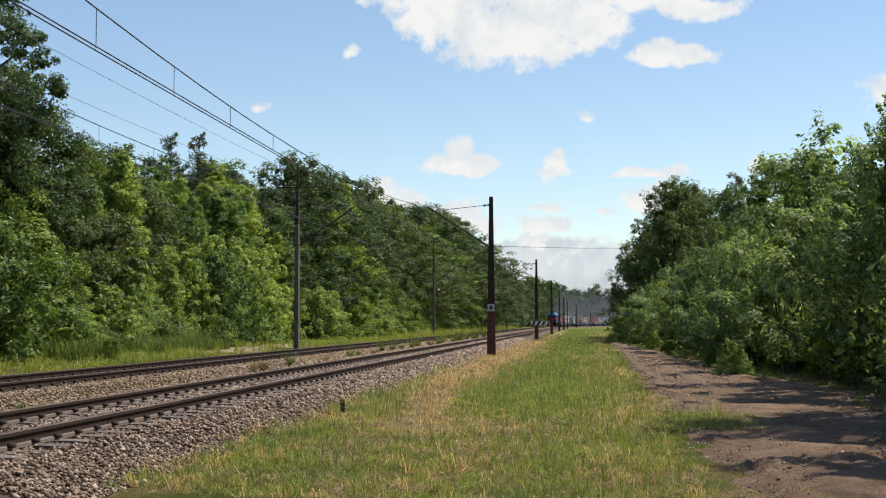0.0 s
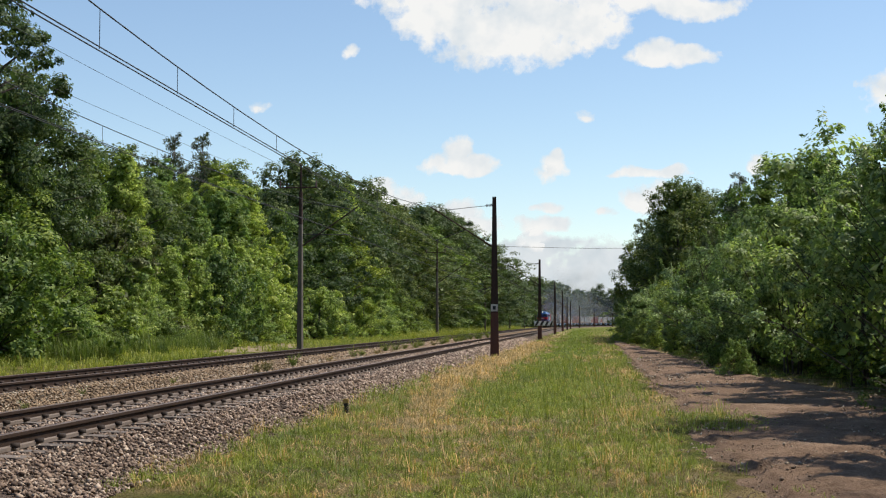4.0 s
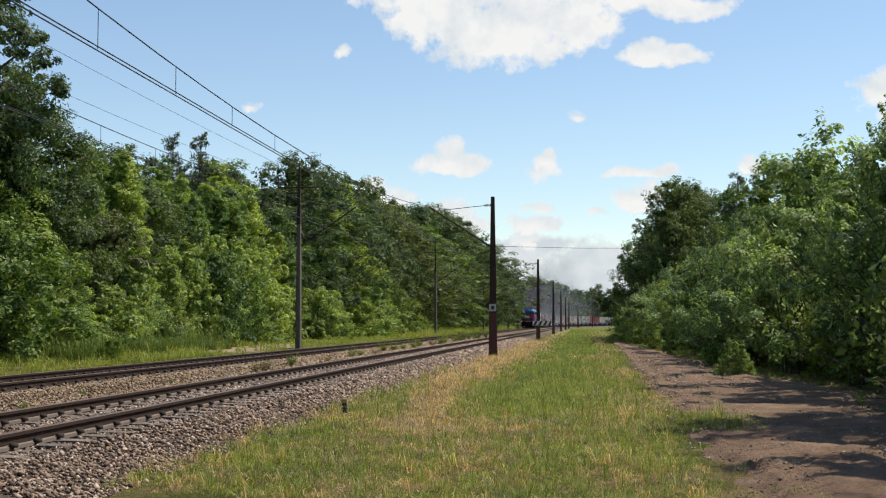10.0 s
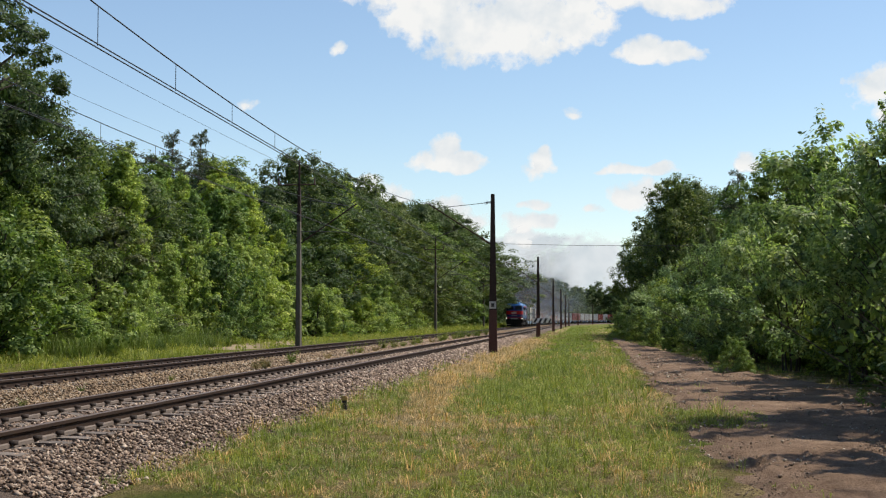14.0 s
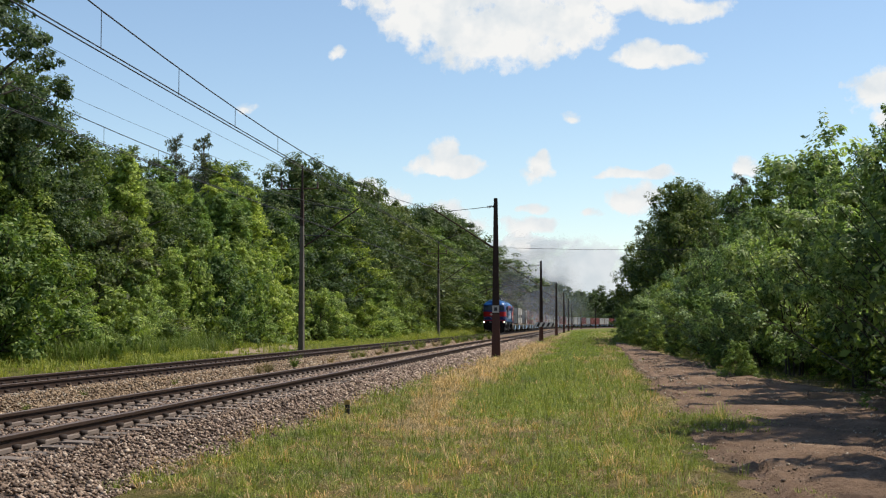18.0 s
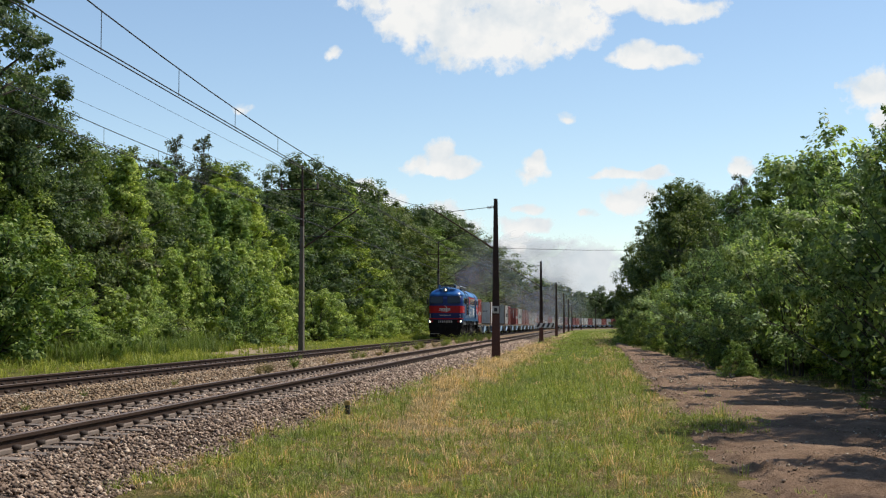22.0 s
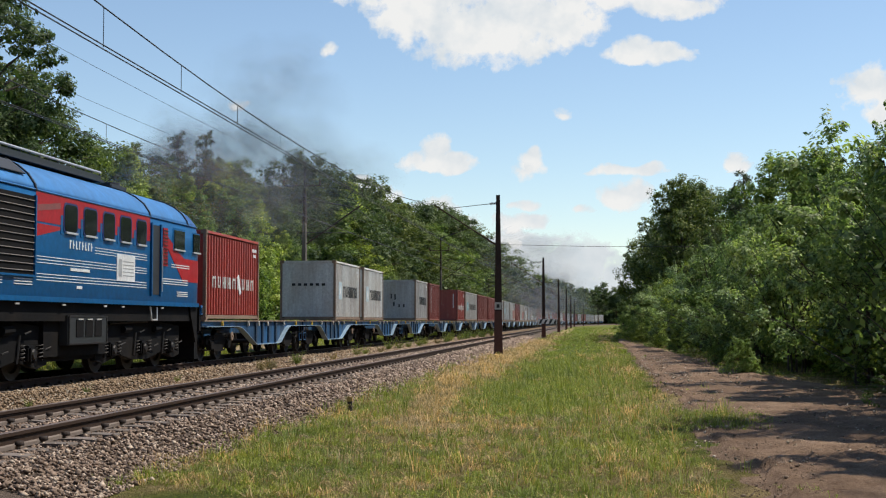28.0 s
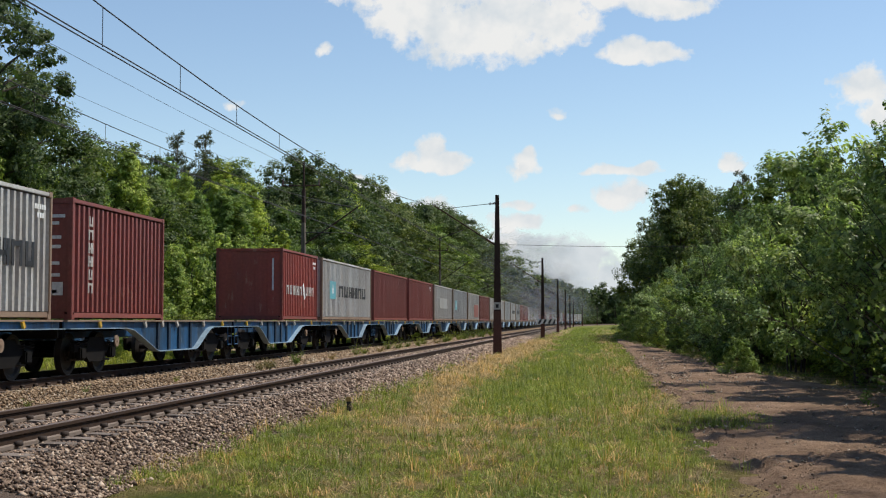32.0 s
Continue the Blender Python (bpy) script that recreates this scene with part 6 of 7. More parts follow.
def build_locomotive():
    """A six-axle diesel in blue and red; it drives towards -y."""
    L = thing("diesel_locomotive", "blue and red six-axle diesel locomotive with lit headlamps", "locomotive")
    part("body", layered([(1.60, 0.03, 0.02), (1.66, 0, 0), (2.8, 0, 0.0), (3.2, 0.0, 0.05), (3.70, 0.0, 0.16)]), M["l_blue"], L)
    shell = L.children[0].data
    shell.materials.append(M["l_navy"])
    for f in shell.polygons:   # the rounded cab ends are navy, deepened with the shade they lie in
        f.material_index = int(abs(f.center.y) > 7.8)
    part("roof", layered([(3.70, 0.0, 0.16), (3.80, 0.03, 0.22), (4.00, 0.17, 0.38), (4.17, 0.38, 0.62), (4.30, 0.64, 0.95), (4.39, 0.94, 1.35), (4.43, 1.2, 1.7)]), M["l_roof"], L, "roof in a lighter blue")
    shell = L.children[1].data
    shell.materials.append(M["l_brow"])
    for f in shell.polygons:   # the brows over the windscreens: their shade is put into a deeper blue
        f.material_index = int(abs(f.center.y) > 7.2 and f.center.z < 4.36)
    part("gutter", layered([(3.685, -0.02, 0.14), (3.715, -0.02, 0.14)]), M["l_roof"], L)
    for y in (-5.4, -2.7, 3.95, 6.95):
        bm = bmesh.new()
        prof = [(1.49, 3.7), (1.46, 3.81), (1.32, 4.01), (1.11, 4.18), (0.85, 4.31), (0.55, 4.40), (0.3, 4.44)]
        prof = prof + [(-x, z) for x, z in prof[::-1]]
        for (xa, za), (xb, zb) in zip(prof, prof[1:]):
            box(bm, ((xa + xb) / 2, y, (za + zb) / 2), (math.hypot(xb - xa, zb - za) + 0.01, 0.06, 0.03), 0, Euler((0, -math.atan2(zb - za, xb - xa), 0)))
        part("roof_seam", bm, M["black"], L)
    for s in (-1, 1):
        part("roof_panel", cube((s * 1.22, -4.05, 4.105), (0.42, 2.2, 0.02), 0.005, Euler((0, 0.70 * s, 0))), M["black"], L, "dark roof intake panel")
    # red bands
    part("front_band", band(2.20, 2.80, -1, 2.75), M["l_red"], L, "red band round the cab")
    part("rear_band", band(2.20, 2.80, 1, 1.75), M["l_red"], L, "red band round the cab")
    part("front_sill", band(1.66, 1.74, -1, 1.2), M["l_red"], L)
    for s in (-1, 1):
        part("window_band", side_panel(s, -2.68, 3.95, 3.10, 3.68, 0.006), M["l_red"], L, "red window band")
        part("sash_streak", prism([(-2.6, 3.30), (-1.5, 3.42), (-1.5, 3.54), (-2.6, 3.42)], s * 1.476, s * 1.484), M["c_brown"], L, "dull brown streak in the red")
        part("sash_band", prism([(-2.68, 2.80), (-1.45, 3.0), (-1.45, 3.06), (-2.68, 3.06)], s * 1.474, s * 1.479), M["l_red"], L)
        part("rear_sash", prism([(5.3, 3.3), (5.3, 3.0), (6.6, 2.2), (6.9, 2.2), (6.9, 2.75), (6.3, 2.9)], s * 1.474, s * 1.486), M["l_red"], L)
        for y0, y1 in ((-1.38, -0.54), (-0.33, 0.55), (0.78, 1.62), (1.83, 2.70), (2.92, 3.75)):
            sur = part("window_surround", rounded(s, y0 + 0.04, y1 - 0.04, 2.94, 3.58, 0.12, 0.012), M["l_navy"], L, "dark window rubber")
            part("window", rounded(s, y0 + 0.09, y1 - 0.09, 2.99, 3.54, 0.10, 0.018), M["glass"], sur)
            part("window_ledge", side_panel(s, y0 + 0.11, y1 - 0.11, 2.945, 2.985, 0.05), M["silver"], sur)
            part("window_post", side_panel(s, y0 - 0.10, y0 + 0.02, 2.92, 3.30, 0.010), M["l_blue"], sur)
        for y0, y1 in ((-7.2, -6.4), (-6.2, -5.72), (5.78, 6.65), (7.42, 8.0)):
            sur = part("window_surround", side_panel(s, y0 - 0.07, y1 + 0.05, 2.96, 3.56, 0.014, 0.006) if abs(y1) < 7.5 else side_panel(s * 0.985, y0 - 0.05, y1 + 0.03, 2.98, 3.54, 0.03), M["l_blue"], L)
            part("cab_window", side_panel(s, y0, y1, 3.02, 3.50, 0.032, 0.006), M["glass"], sur)
            part("window_ledge", side_panel(s, y0 - 0.03, y1 + 0.03, 2.98, 3.02, 0.05), M["silver"], sur)
        mr = part("mirror", cube((s * 1.66, -7.35, 3.2), (0.16, 0.05, 0.5), 0.02), M["black"], L)
        part("bracket", bar((s * 1.47, -7.3, 3.3), (s * 1.66, -7.35, 3.3), 0.015, None, 6), M["black"], mr)
        # radiator shutters: a near-black panel stands for the shade behind the slats
        g = part("shutter", side_panel(s, -5.05, -2.75, 2.05, 3.56, 0.012), M["bogie"], L, "near-black panel for the radiator's dark depth, with pale slats")
        for i in range(11):
            part("slat", cube((s * 1.50, -3.9, 2.13 + i * 0.134), (0.02, 2.24, 0.012)), M["slat"], g)
        for y in (-5.06, -2.74):
            part("shutter_post", cube((s * 1.50, y, 2.805), (0.05, 0.05, 1.55)), M["l_blue"], g)
        part("shutter_sill", cube((s * 1.50, -3.9, 2.03), (0.05, 2.36, 0.04)), M["l_blue"], g)
        for y in (-4.75, -4.35):
            part("divider", cube((s * 1.495, y, 2.8), (0.012, 0.02, 1.46)), M["slat"], g)
        # doors
        for y0, y1 in ((-6.32, -5.66), (-5.6, -5.1)):
            dr = part("door", side_panel(s, y0, y1, 1.78, 3.60, 0.012, 0.004), M["l_blue"], L)
            part("handle", bar((s * 1.51, y0 + 0.06, 2.0), (s * 1.51, y0 + 0.06, 2.9), 0.016, None, 6), M["silver"], dr)
        # no opening here: the doorway's shade is a flat black panel
        part("recess", side_panel(s, 4.05, 4.68, 1.82, 3.52, 0.01), M["black"], L, "flat black panel for the dark of a doorway")
        part("door_jamb", side_panel(s, 3.99, 4.06, 1.78, 3.56, 0.05), M["l_blue"], L)
        part("door_jamb", side_panel(s, 4.67, 4.74, 1.78, 3.56, 0.05), M["l_blue"], L)
        part("handle", bar((s * 1.54, 4.72, 1.9), (s * 1.54, 4.72, 3.0), 0.016, None, 6), M["silver"], L)
        gl = part("side_louvre", side_panel(s, 4.92, 5.28, 2.55, 3.50, 0.02), M["l_red"], L)
        for i in range(10):
            part("slat", cube((s * 1.50, 5.1, 2.62 + i * 0.09), (0.03, 0.32, 0.02)), M["black"], gl)
        # white lining
        for z in (2.74, 2.68, 2.62, 2.42, 2.36, 2.30, 2.08, 2.02, 1.96):
            part("lining", side_panel(s, -2.6 if z < 2.6 else 0.4, 3.75, z, z + 0.016, 0.007), M["white"], L)
        for z in (2.22, 2.16, 2.10):
            part("lining", side_panel(s, 4.85, 7.0, z, z + 0.022, 0.012), M["white"], L)
        for z in (2.60, 2.54):
            part("lining", side_panel(s, 5.6, 7.1, z, z + 0.022, 0.016), M["white"], L)
        for z in (1.96, 1.91, 1.86):
            part("lining", side_panel(s, -4.95, -4.1, z, z + 0.018, 0.012), M["white"], L)
            part("lining", side_panel(s, -3.6, -2.8, z, z + 0.018, 0.012), M["white"], L)
            part("lining", side_panel(s, 6.1, 7.0, z - 0.05, z - 0.028, 0.012), M["white"], L)
        for z in (2.36, 2.66):
            part("lining", side_panel(s, -7.3, -6.4, z, z + 0.018, 0.016), M["white"], L)
        part("lining", side_panel(s, -7.3, -6.4, 2.0, 2.035, 0.016), M["white"], L)
        nt = part("notice", side_panel(s, 1.72, 2.9, 2.08, 2.68, 0.014), M["white"], L, "white notice panel")
        part("notice_mark", side_panel(s, 1.82, 2.02, 2.18, 2.58, 0.018), M["c_grey"], nt)
        for i in range(5):
            part("notice_line", side_panel(s, 2.1, 2.8, 2.2 + i * 0.08, 2.22 + i * 0.08, 0.018), M["c_grey"], nt)
        bm = bmesh.new()
        for i in range(8):
            box(bm, (s * 1.482, -1.05 + i * 0.165 + 0.07, 2.74), (0.012, 0.05, 0.17))
            box(bm, (s * 1.482, -1.05 + i * 0.165 + 0.11, (2.81, 2.74, 2.67)[i % 3]), (0.012, 0.05, 0.035))
        part("number_mark", bm, M["white"], L, "white number bars")
        part("number_mark", side_panel(s, -0.95, 0.1, 2.20, 2.26, 0.012), M["white"], L)
        part("number_mark", side_panel(s, -0.6, -0.3, 1.84, 1.90, 0.010), M["white"], L)
        # side sill and steps
        part("sill_beam", cube((s * 1.46, 0, 1.60), (0.06, 16.0, 0.10)), M["l_blue"], L)
        for y in (-7.0, -5.9, 4.4):
            st = part("stirrup", rod(rod(bar((s * 1.44, y - 0.25, 1.52), (s * 1.46, y - 0.2, 1.2), 0.02, None, 6), (s * 1.44, y + 0.25, 1.52), (s * 1.46, y + 0.2, 1.2), 0.02, None, 6), (s * 1.46, y - 0.2, 1.2), (s * 1.46, y + 0.2, 1.2), 0.022, None, 6), M["silver"], L)
        for y in (-7.7, 7.7):
            o = 0.55 if y > 0 else -0.55
            part("corner_plate", prism([(y - 0.35, 1.62), (y + 0.35, 1.62), (y + o * 0.6, 0.6), (y + o * 0.6 - 0.1, 0.6)], s * 1.38, s * 1.42), M["bogie"], L)
            part("end_light", cube((s * 1.42, y + o * 1.2, 1.47), (0.10, 0.16, 0.26), 0.01), M["l_roof"], L)
        for y, z in ((-3.4, 1.5), (-1.2, 1.5), (1.1, 1.5), (2.2, 1.5), (5.0, 1.5)):
            part("frame_mark", cube((s * 1.46, y, z), (0.02, 0.17, 0.035)), M["plate"], L)
    # front
    for end in (-1, 1):
        for s in (-1, 1):
            part("windscreen", cube((s * 0.74, end * 8.37, 3.31), (1.12, 0.10, 0.62), 0.045, Euler((0.17 * end, 0, -0.06 * s * end))), M["glass"], L, "dark cab windscreen")
            lm = part("marker_lamp", cube((s * 1.26, end * 8.36, 1.47), (0.46, 0.22, 0.28), 0.06), M["black"], L)
            part("reflector", bar((s * 1.32, end * 8.47, 1.47), (s * 1.32, end * 8.478, 1.47), 0.085, None, 14), M["silver"], lm)
            part("lens", bar((s * 1.32, end * 8.478, 1.47), (s * 1.32, end * 8.487, 1.47), 0.062, None, 12), M["lamp" if end < 0 else "plate"], lm, "lit white headlamp" if end < 0 else "")
            part("tail_lens", bar((s * 1.12, end * 8.47, 1.47), (s * 1.12, end * 8.485, 1.47), 0.085, None, 14), M["l_red"], lm)
            part("buffer", rod(bar((s * 0.87, end * 8.35, 1.03), (s * 0.87, end * 8.78, 1.03), 0.10, None, 10), (s * 0.87, end * 8.76, 1.03), (s * 0.87, end * 8.84, 1.03), 0.24, None, 16), M["bogie"], L)
            part("handrail", bar((s * 1.28, end * 8.44, 1.8), (s * 1.28, end * 8.44, 2.1), 0.014, None, 6), M["white"], L)
        part("headstock", cube((0, end * 8.30, 1.25), (2.86, 0.24, 0.80), 0.05), M["bogie"], L)
        part("coupler", rod(cube((0, end * 8.5, 1.0), (0.14, 0.5, 0.16), 0.02), (0, end * 8.6, 0.98), (0, end * 8.6, 0.62), 0.04), M["bogie"], L)
        part("rail_guard", prism([(end * 8.15, 0.14), (end * 8.46, 0.14), (end * 8.42, 0.92), (end * 8.15, 0.92)], -1.32, 1.32), M["bogie"], L)
        part("pilot_step", cube((0.9 * end, end * 8.5, 0.42), (0.7, 0.12, 0.03)), M["plate"], L)
    hl = part("headlight", cube((0, -7.78, 4.18), (0.62, 0.75, 0.48), 0.12), M["l_roof"], L, "boxed roof headlight")
    rack = part("visor", cube((0.1, -7.55, 4.60), (1.25, 0.7, 0.05), 0.02), M["box_grey"], L, "finned rack over the headlight")
    for i in range(10):
        part("fin", cube((-0.42 + i * 0.115, -7.72, 4.49), (0.03, 0.30, 0.20)), M["black"], rack)
    for x in (-0.55, 0.78):
        part("rack_end", cube((x, -7.6, 4.46), (0.16, 0.62, 0.34), 0.05), M["l_roof"], rack)
    part("horn_opening", bar((0.78, -7.90, 4.46), (0.78, -7.93, 4.46), 0.10, None, 14), M["black"], rack)
    part("reflector", bar((0, -8.15, 4.18), (0, -8.165, 4.18), 0.17, None, 18), M["box_pale"], hl)
    part("lens", bar((0, -8.16, 4.18), (0, -8.175, 4.18), 0.052, None, 14), M["lamp"], hl, "lit round headlight")
    bm = letters(1.25, 0.17, 8, gap=0.5)
    part("front_number", bm, M["plate"], L, "white number bars", at=pose(0.62, -8.43, 1.46, 0, 0, 90))
    bm = cube((0, -8.47, 2.50), (0.9, 0.02, 0.04))
    for i, (w, z) in enumerate(((0.95, 2.43), (0.95, 2.57), (0.7, 2.36))):
        box(bm, (-0.05, -8.47, z), (w, 0.02, 0.045))
    box(bm, (0.12, -8.47, 2.50), (0.08, 0.02, 0.46))
    rod(bm, (0.05, -8.47, 2.74), (-0.04, -8.47, 2.84), 0.02, None, 6)
    part("front_emblem", bm, M["silver"], L, "pale striped winged emblem")
    part("front_code", letters(0.95, 0.06, 9), M["plate"], L, at=pose(0.48, -8.465, 2.0, 0, 0, 90))
    # roof gear
    for x in (-0.72, 0.72):
        wk = part("walkway", cube((x, -0.6, 4.40), (0.30, 6.2, 0.05)), M["black"], L, "dark roof walkway with a bright rail")
        part("guard_plate", cube((x * 1.12, -0.3, 4.47), (0.03, 5.4, 0.11)), M["box_grey"], wk)
        part("rail", bar((x * 1.12, -3.4, 4.60), (x * 1.12, 2.4, 4.60), 0.028, None, 8), M["silver"], wk)
        for i in range(13):
            part("post", bar((x * 1.12, -3.4 + i * 0.48, 4.36), (x * 1.12, -3.4 + i * 0.48, 4.60), 0.018, None, 6), M["black"], wk)
        for i in range(14):   # the fan guards
            part("guard_loop", bar((x, -6.2 + i * 0.2, 4.36), (x, -6.12 + i * 0.2, 4.58), 0.045, 0.030, 8), M["slat"], wk)
    gr = part("roof_grille", cube((0.0, -4.6, 4.45), (1.5, 1.8, 0.10), 0.02), M["black"], L)
    for i in range(8):
        part("grille_bar", cube((0, -5.3 + i * 0.2, 4.52), (1.45, 0.05, 0.05)), M["silver"], gr)
    for i, y in enumerate((-2.6, -1.0, 0.6)):
        part("roof_hatch", cube((0, y, 4.47), (0.7, 1.2, 0.08), 0.02), M["l_roof"], L)
    part("exhaust_stack", bar((0, 5.2, 4.3), (0, 5.2, 4.66), 0.28, 0.24, 14), M["black"], L, "sooty exhaust stack")
    part("roof_cowl", cube((0, 4.6, 4.47), (0.9, 1.1, 0.14), 0.03), M["black"], L)
    for x in (0.42, 0.62):
        part("horn", rod(bar((x, -7.0, 4.46), (x, -7.4, 4.48), 0.03, None, 8), (x, -7.4, 4.48), (x, -7.65, 4.48), 0.04, 0.10, 10), M["silver"], L)
    # underneath
    tank = part("fuel_tank", cube((0, 0, 0.90), (2.5, 3.6, 1.1), 0.10), M["bogie"], L)
    for s in (-1, 1):
        bx = part("equipment_box", cube((s * 1.32, 0.2, 0.98), (0.24, 2.2, 0.62), 0.02), M["box_grey"], tank)
        part("box_trim", cube((s * 1.445, 0.2, 1.27), (0.015, 2.15, 0.035)), M["tyre"], bx)
        part("box_trim", cube((s * 1.445, 0.2, 0.70), (0.015, 2.15, 0.03)), M["tyre"], bx)
        for y in (-0.85, 1.25):
            part("box_trim", cube((s * 1.445, y, 0.98), (0.015, 0.035, 0.56)), M["tyre"], bx)
        for y in (-0.30, 0.22, 0.74):
            part("hatch", cube((s * 1.445, y, 1.02), (0.02, 0.40, 0.36), 0.006), M["bogie"], bx)
            part("latch", cube((s * 1.46, y, 1.21), (0.02, 0.26, 0.03)), M["plate"], bx)
    part("underframe", cube((0, 0, 1.38), (2.74, 16.2, 0.42)), M["bogie"], L)
    for yb in (-4.3, 4.3):
        b = part("bogie", cube((0, 0, 0.75), (1.9, 3.6, 0.25), 0.03), M["bogie"], L, "dark three-axle bogie", at=pose(0, yb, 0))
        for s in (-1, 1):
            part("side_frame", prism([(-3.0, 0.30), (-3.0, 1.05), (-1.4, 1.15), (1.4, 1.15), (3.0, 1.05), (3.0, 0.30), (2.5, 0.22), (1.5, 0.40), (0.5, 0.25), (-0.5, 0.25), (-1.5, 0.40), (-2.5, 0.22)], s * 1.05, s * 1.16), M["bogie"], b)
            for e in (-2.1, 0, 2.1):
                part("axle_box", cube((s * 1.18, e, 0.52), (0.2, 0.36, 0.34), 0.04), M["bogie"], b)
                for q in (-0.42, 0.42):
                    part("spring", BIG_COIL, None, b, at=pose(s * 1.2, e + q, 0.40))
                part("axle_cap", bar((s * 1.28, e, 0.52), (s * 1.31, e, 0.52), 0.11, 0.09, 12), M["tyre"], b)
            part("brake_pipe", bar((s * 1.22, -2.3, 1.12), (s * 1.22, 0.3, 1.16), 0.025, None, 6), M["tyre"], b)
            for e in (-2.5, -0.6, 1.5):
                part("damper", bar((s * 1.2, e, 0.35), (s * 1.2, e + 0.12, 0.9), 0.025, None, 6), M["tyre"], b)
            for e, z in ((-2.75, 0.95), (-1.6, 0.62), (-0.3, 0.90), (0.75, 0.55), (1.75, 0.92), (2.7, 0.6)):
                part("pipe_union", bar((s * 1.24, e, z), (s * 1.27, e + 0.22, z + 0.05), 0.018, None, 6), M["tyre"], b)
            for e in (-1.2, 1.0):
                part("brake_cylinder", bar((s * 1.2, e - 0.2, 0.98), (s * 1.2, e + 0.25, 1.0), 0.09, None, 10), M["bogie"], b)
        for e in (-2.1, 0, 2.1):
            build_wheelset("wheelset", b, e, 0.525)
    return L


LOCO = build_locomotive()
TWENTY, FORTY = 6.06, 12.19
RNG = random.Random(77)
PAINTS = ("c_grey", "c_mid", "c_brown", "c_grey", "c_brown", "c_grey")
WORDS = {"c_grey": "grey", "c_light": "pale grey", "c_mid": "dull grey", "c_brown": "oxide brown", "c_red": "red"}


def make_train():
    """The wagons and the containers on them, with how far each lies behind the locomotive's nose."""
    cars, loads = [], []
    front, rear = build_wagon(True), build_wagon(False)
    s0 = 17.45
    for j in range(40):
        centre = s0 + WL * (j + 0.5)
        proto = (front, rear)[j % 2]
        cars.append((proto if j < 2 else copy_thing(proto, Matrix()), centre))
    def slot(j, where, length):
        a = s0 + WL * j
        return a + (0.55 + length / 2 if where == "front" else WL - 0.5 - length / 2 if where == "rear" else WL / 2)
    red = build_container(TWENTY, "c_red", "faded red twenty-foot container with white lettering", ("white_word", "codes"))
    grey = build_container(TWENTY, "c_light", "pale grey corrugated twenty-foot container with black lettering", ("word", "emblem", "codes", "end_word"), None)
    grey2 = build_container(TWENTY, "c_light", "pale grey corrugated twenty-foot container with rusty posts", ("word", "emblem", "codes"))
    grey3 = build_container(TWENTY, "c_mid", "grey twenty-foot container with a scraped end wall", ("word", "codes", "scuffs"))
    brown = build_container(TWENTY, "c_brown", "oxide brown twenty-foot container with stacked white letters", ("column", "end_codes"), "c_brown")
    dark = build_container(TWENTY, "c_rust", "dark red twenty-foot container with white lettering", ("white_word", "codes", "end_bar"), "c_brown")
    loads += [(red, slot(0, "front", TWENTY)), (grey, slot(1, "rear", TWENTY)), (grey2, slot(2, "front", TWENTY)), (grey3, slot(3, "rear", TWENTY)),
              (brown, slot(4, "front", TWENTY)), (dark, slot(5, "rear", TWENTY))]
    first = build_container(FORTY, "c_mid", "pale grey forty-foot container with black lettering", ("word", "emblem"))
    loads.append((first, slot(6, "mid", FORTY)))
    kinds = {}
    order = [("c_brown", ()), ("c_brown", ("codes",)), ("c_mid", ("patch",)), ("c_grey", ("emblem",)), ("c_mid", ("rust",)), ("c_brown", ()), ("c_mid", ("rust",)), ("c_mid", ("patch",)), ("c_grey", ()), ("c_mid", ("word",)), ("c_grey", ("word",))]
    for j in range(7, 40):
        paint, marks = order[j - 7] if j - 7 < len(order) else (RNG.choice(PAINTS), ())
        key = (paint, marks)
        if key not in kinds:
            kinds[key] = ob = build_container(FORTY, paint, WORDS[paint]+ " corrugated forty-foot container" + (" with painted-out panel" if marks and marks[0] in ("patch", "rust") else ""), marks, "c_brown" if paint in ("c_brown", "c_red") else None)
        else:
            ob = copy_thing(kinds[key], Matrix())
        loads.append((ob, slot(j, "mid", FORTY)))
    return cars, loads


CARS, LOADS = make_train()


# ---------------------------------------------------------------- clouds
def cloud_material(name, dim, lit, edge=(0.56, 0.76, 1.05)):
    m, n, lk, b = shader(name)
    at = n.new("ShaderNodeAttribute")
    at.attribute_name = "thickness"
    em, tr, mx = n.new("ShaderNodeEmission"), n.new("ShaderNodeBsdfTransparent"), n.new("ShaderNodeMixShader")
    fray = n.new("ShaderNodeMath")
    fray.operation = "MULTIPLY_ADD"
    lk.new(noise_of(n, lk, 0.030, 8, 0.62), fray.inputs[0])
    fray.inputs[1].default_value = 1.3
    lk.new(at.outputs["Fac"], fray.inputs[2])
    veil = ramp(n, lk, fray.outputs[0], [(edge[0], (0, 0, 0)), (edge[1], (0.5, 0.5, 0.5)), (edge[2], (0.98, 0.98, 0.98))])
    col = ramp(n, lk, noise_of(n, lk, 0.009, 4, 0.55), [(0.36, dim), (0.58, lit)])
    lk.new(col, em.inputs["Color"])
    em.inputs["Strength"].default_value = 0.89
    lk.new(veil, mx.inputs[0])
    lk.new(tr.outputs[0], mx.inputs[1])
    lk.new(em.outputs[0], mx.inputs[2])
    lk.new(mx.outputs[0], n["Material Output"].inputs[0])
    return m


M["cloud"] = cloud_material("cloud_white", (0.80, 0.87, 0.94), (1.02, 1.03, 1.04))
M["low_cloud"] = cloud_material("low_cloud", (0.63, 0.72, 0.80), (0.80, 0.86, 0.92), (0.60, 0.80, 1.0))
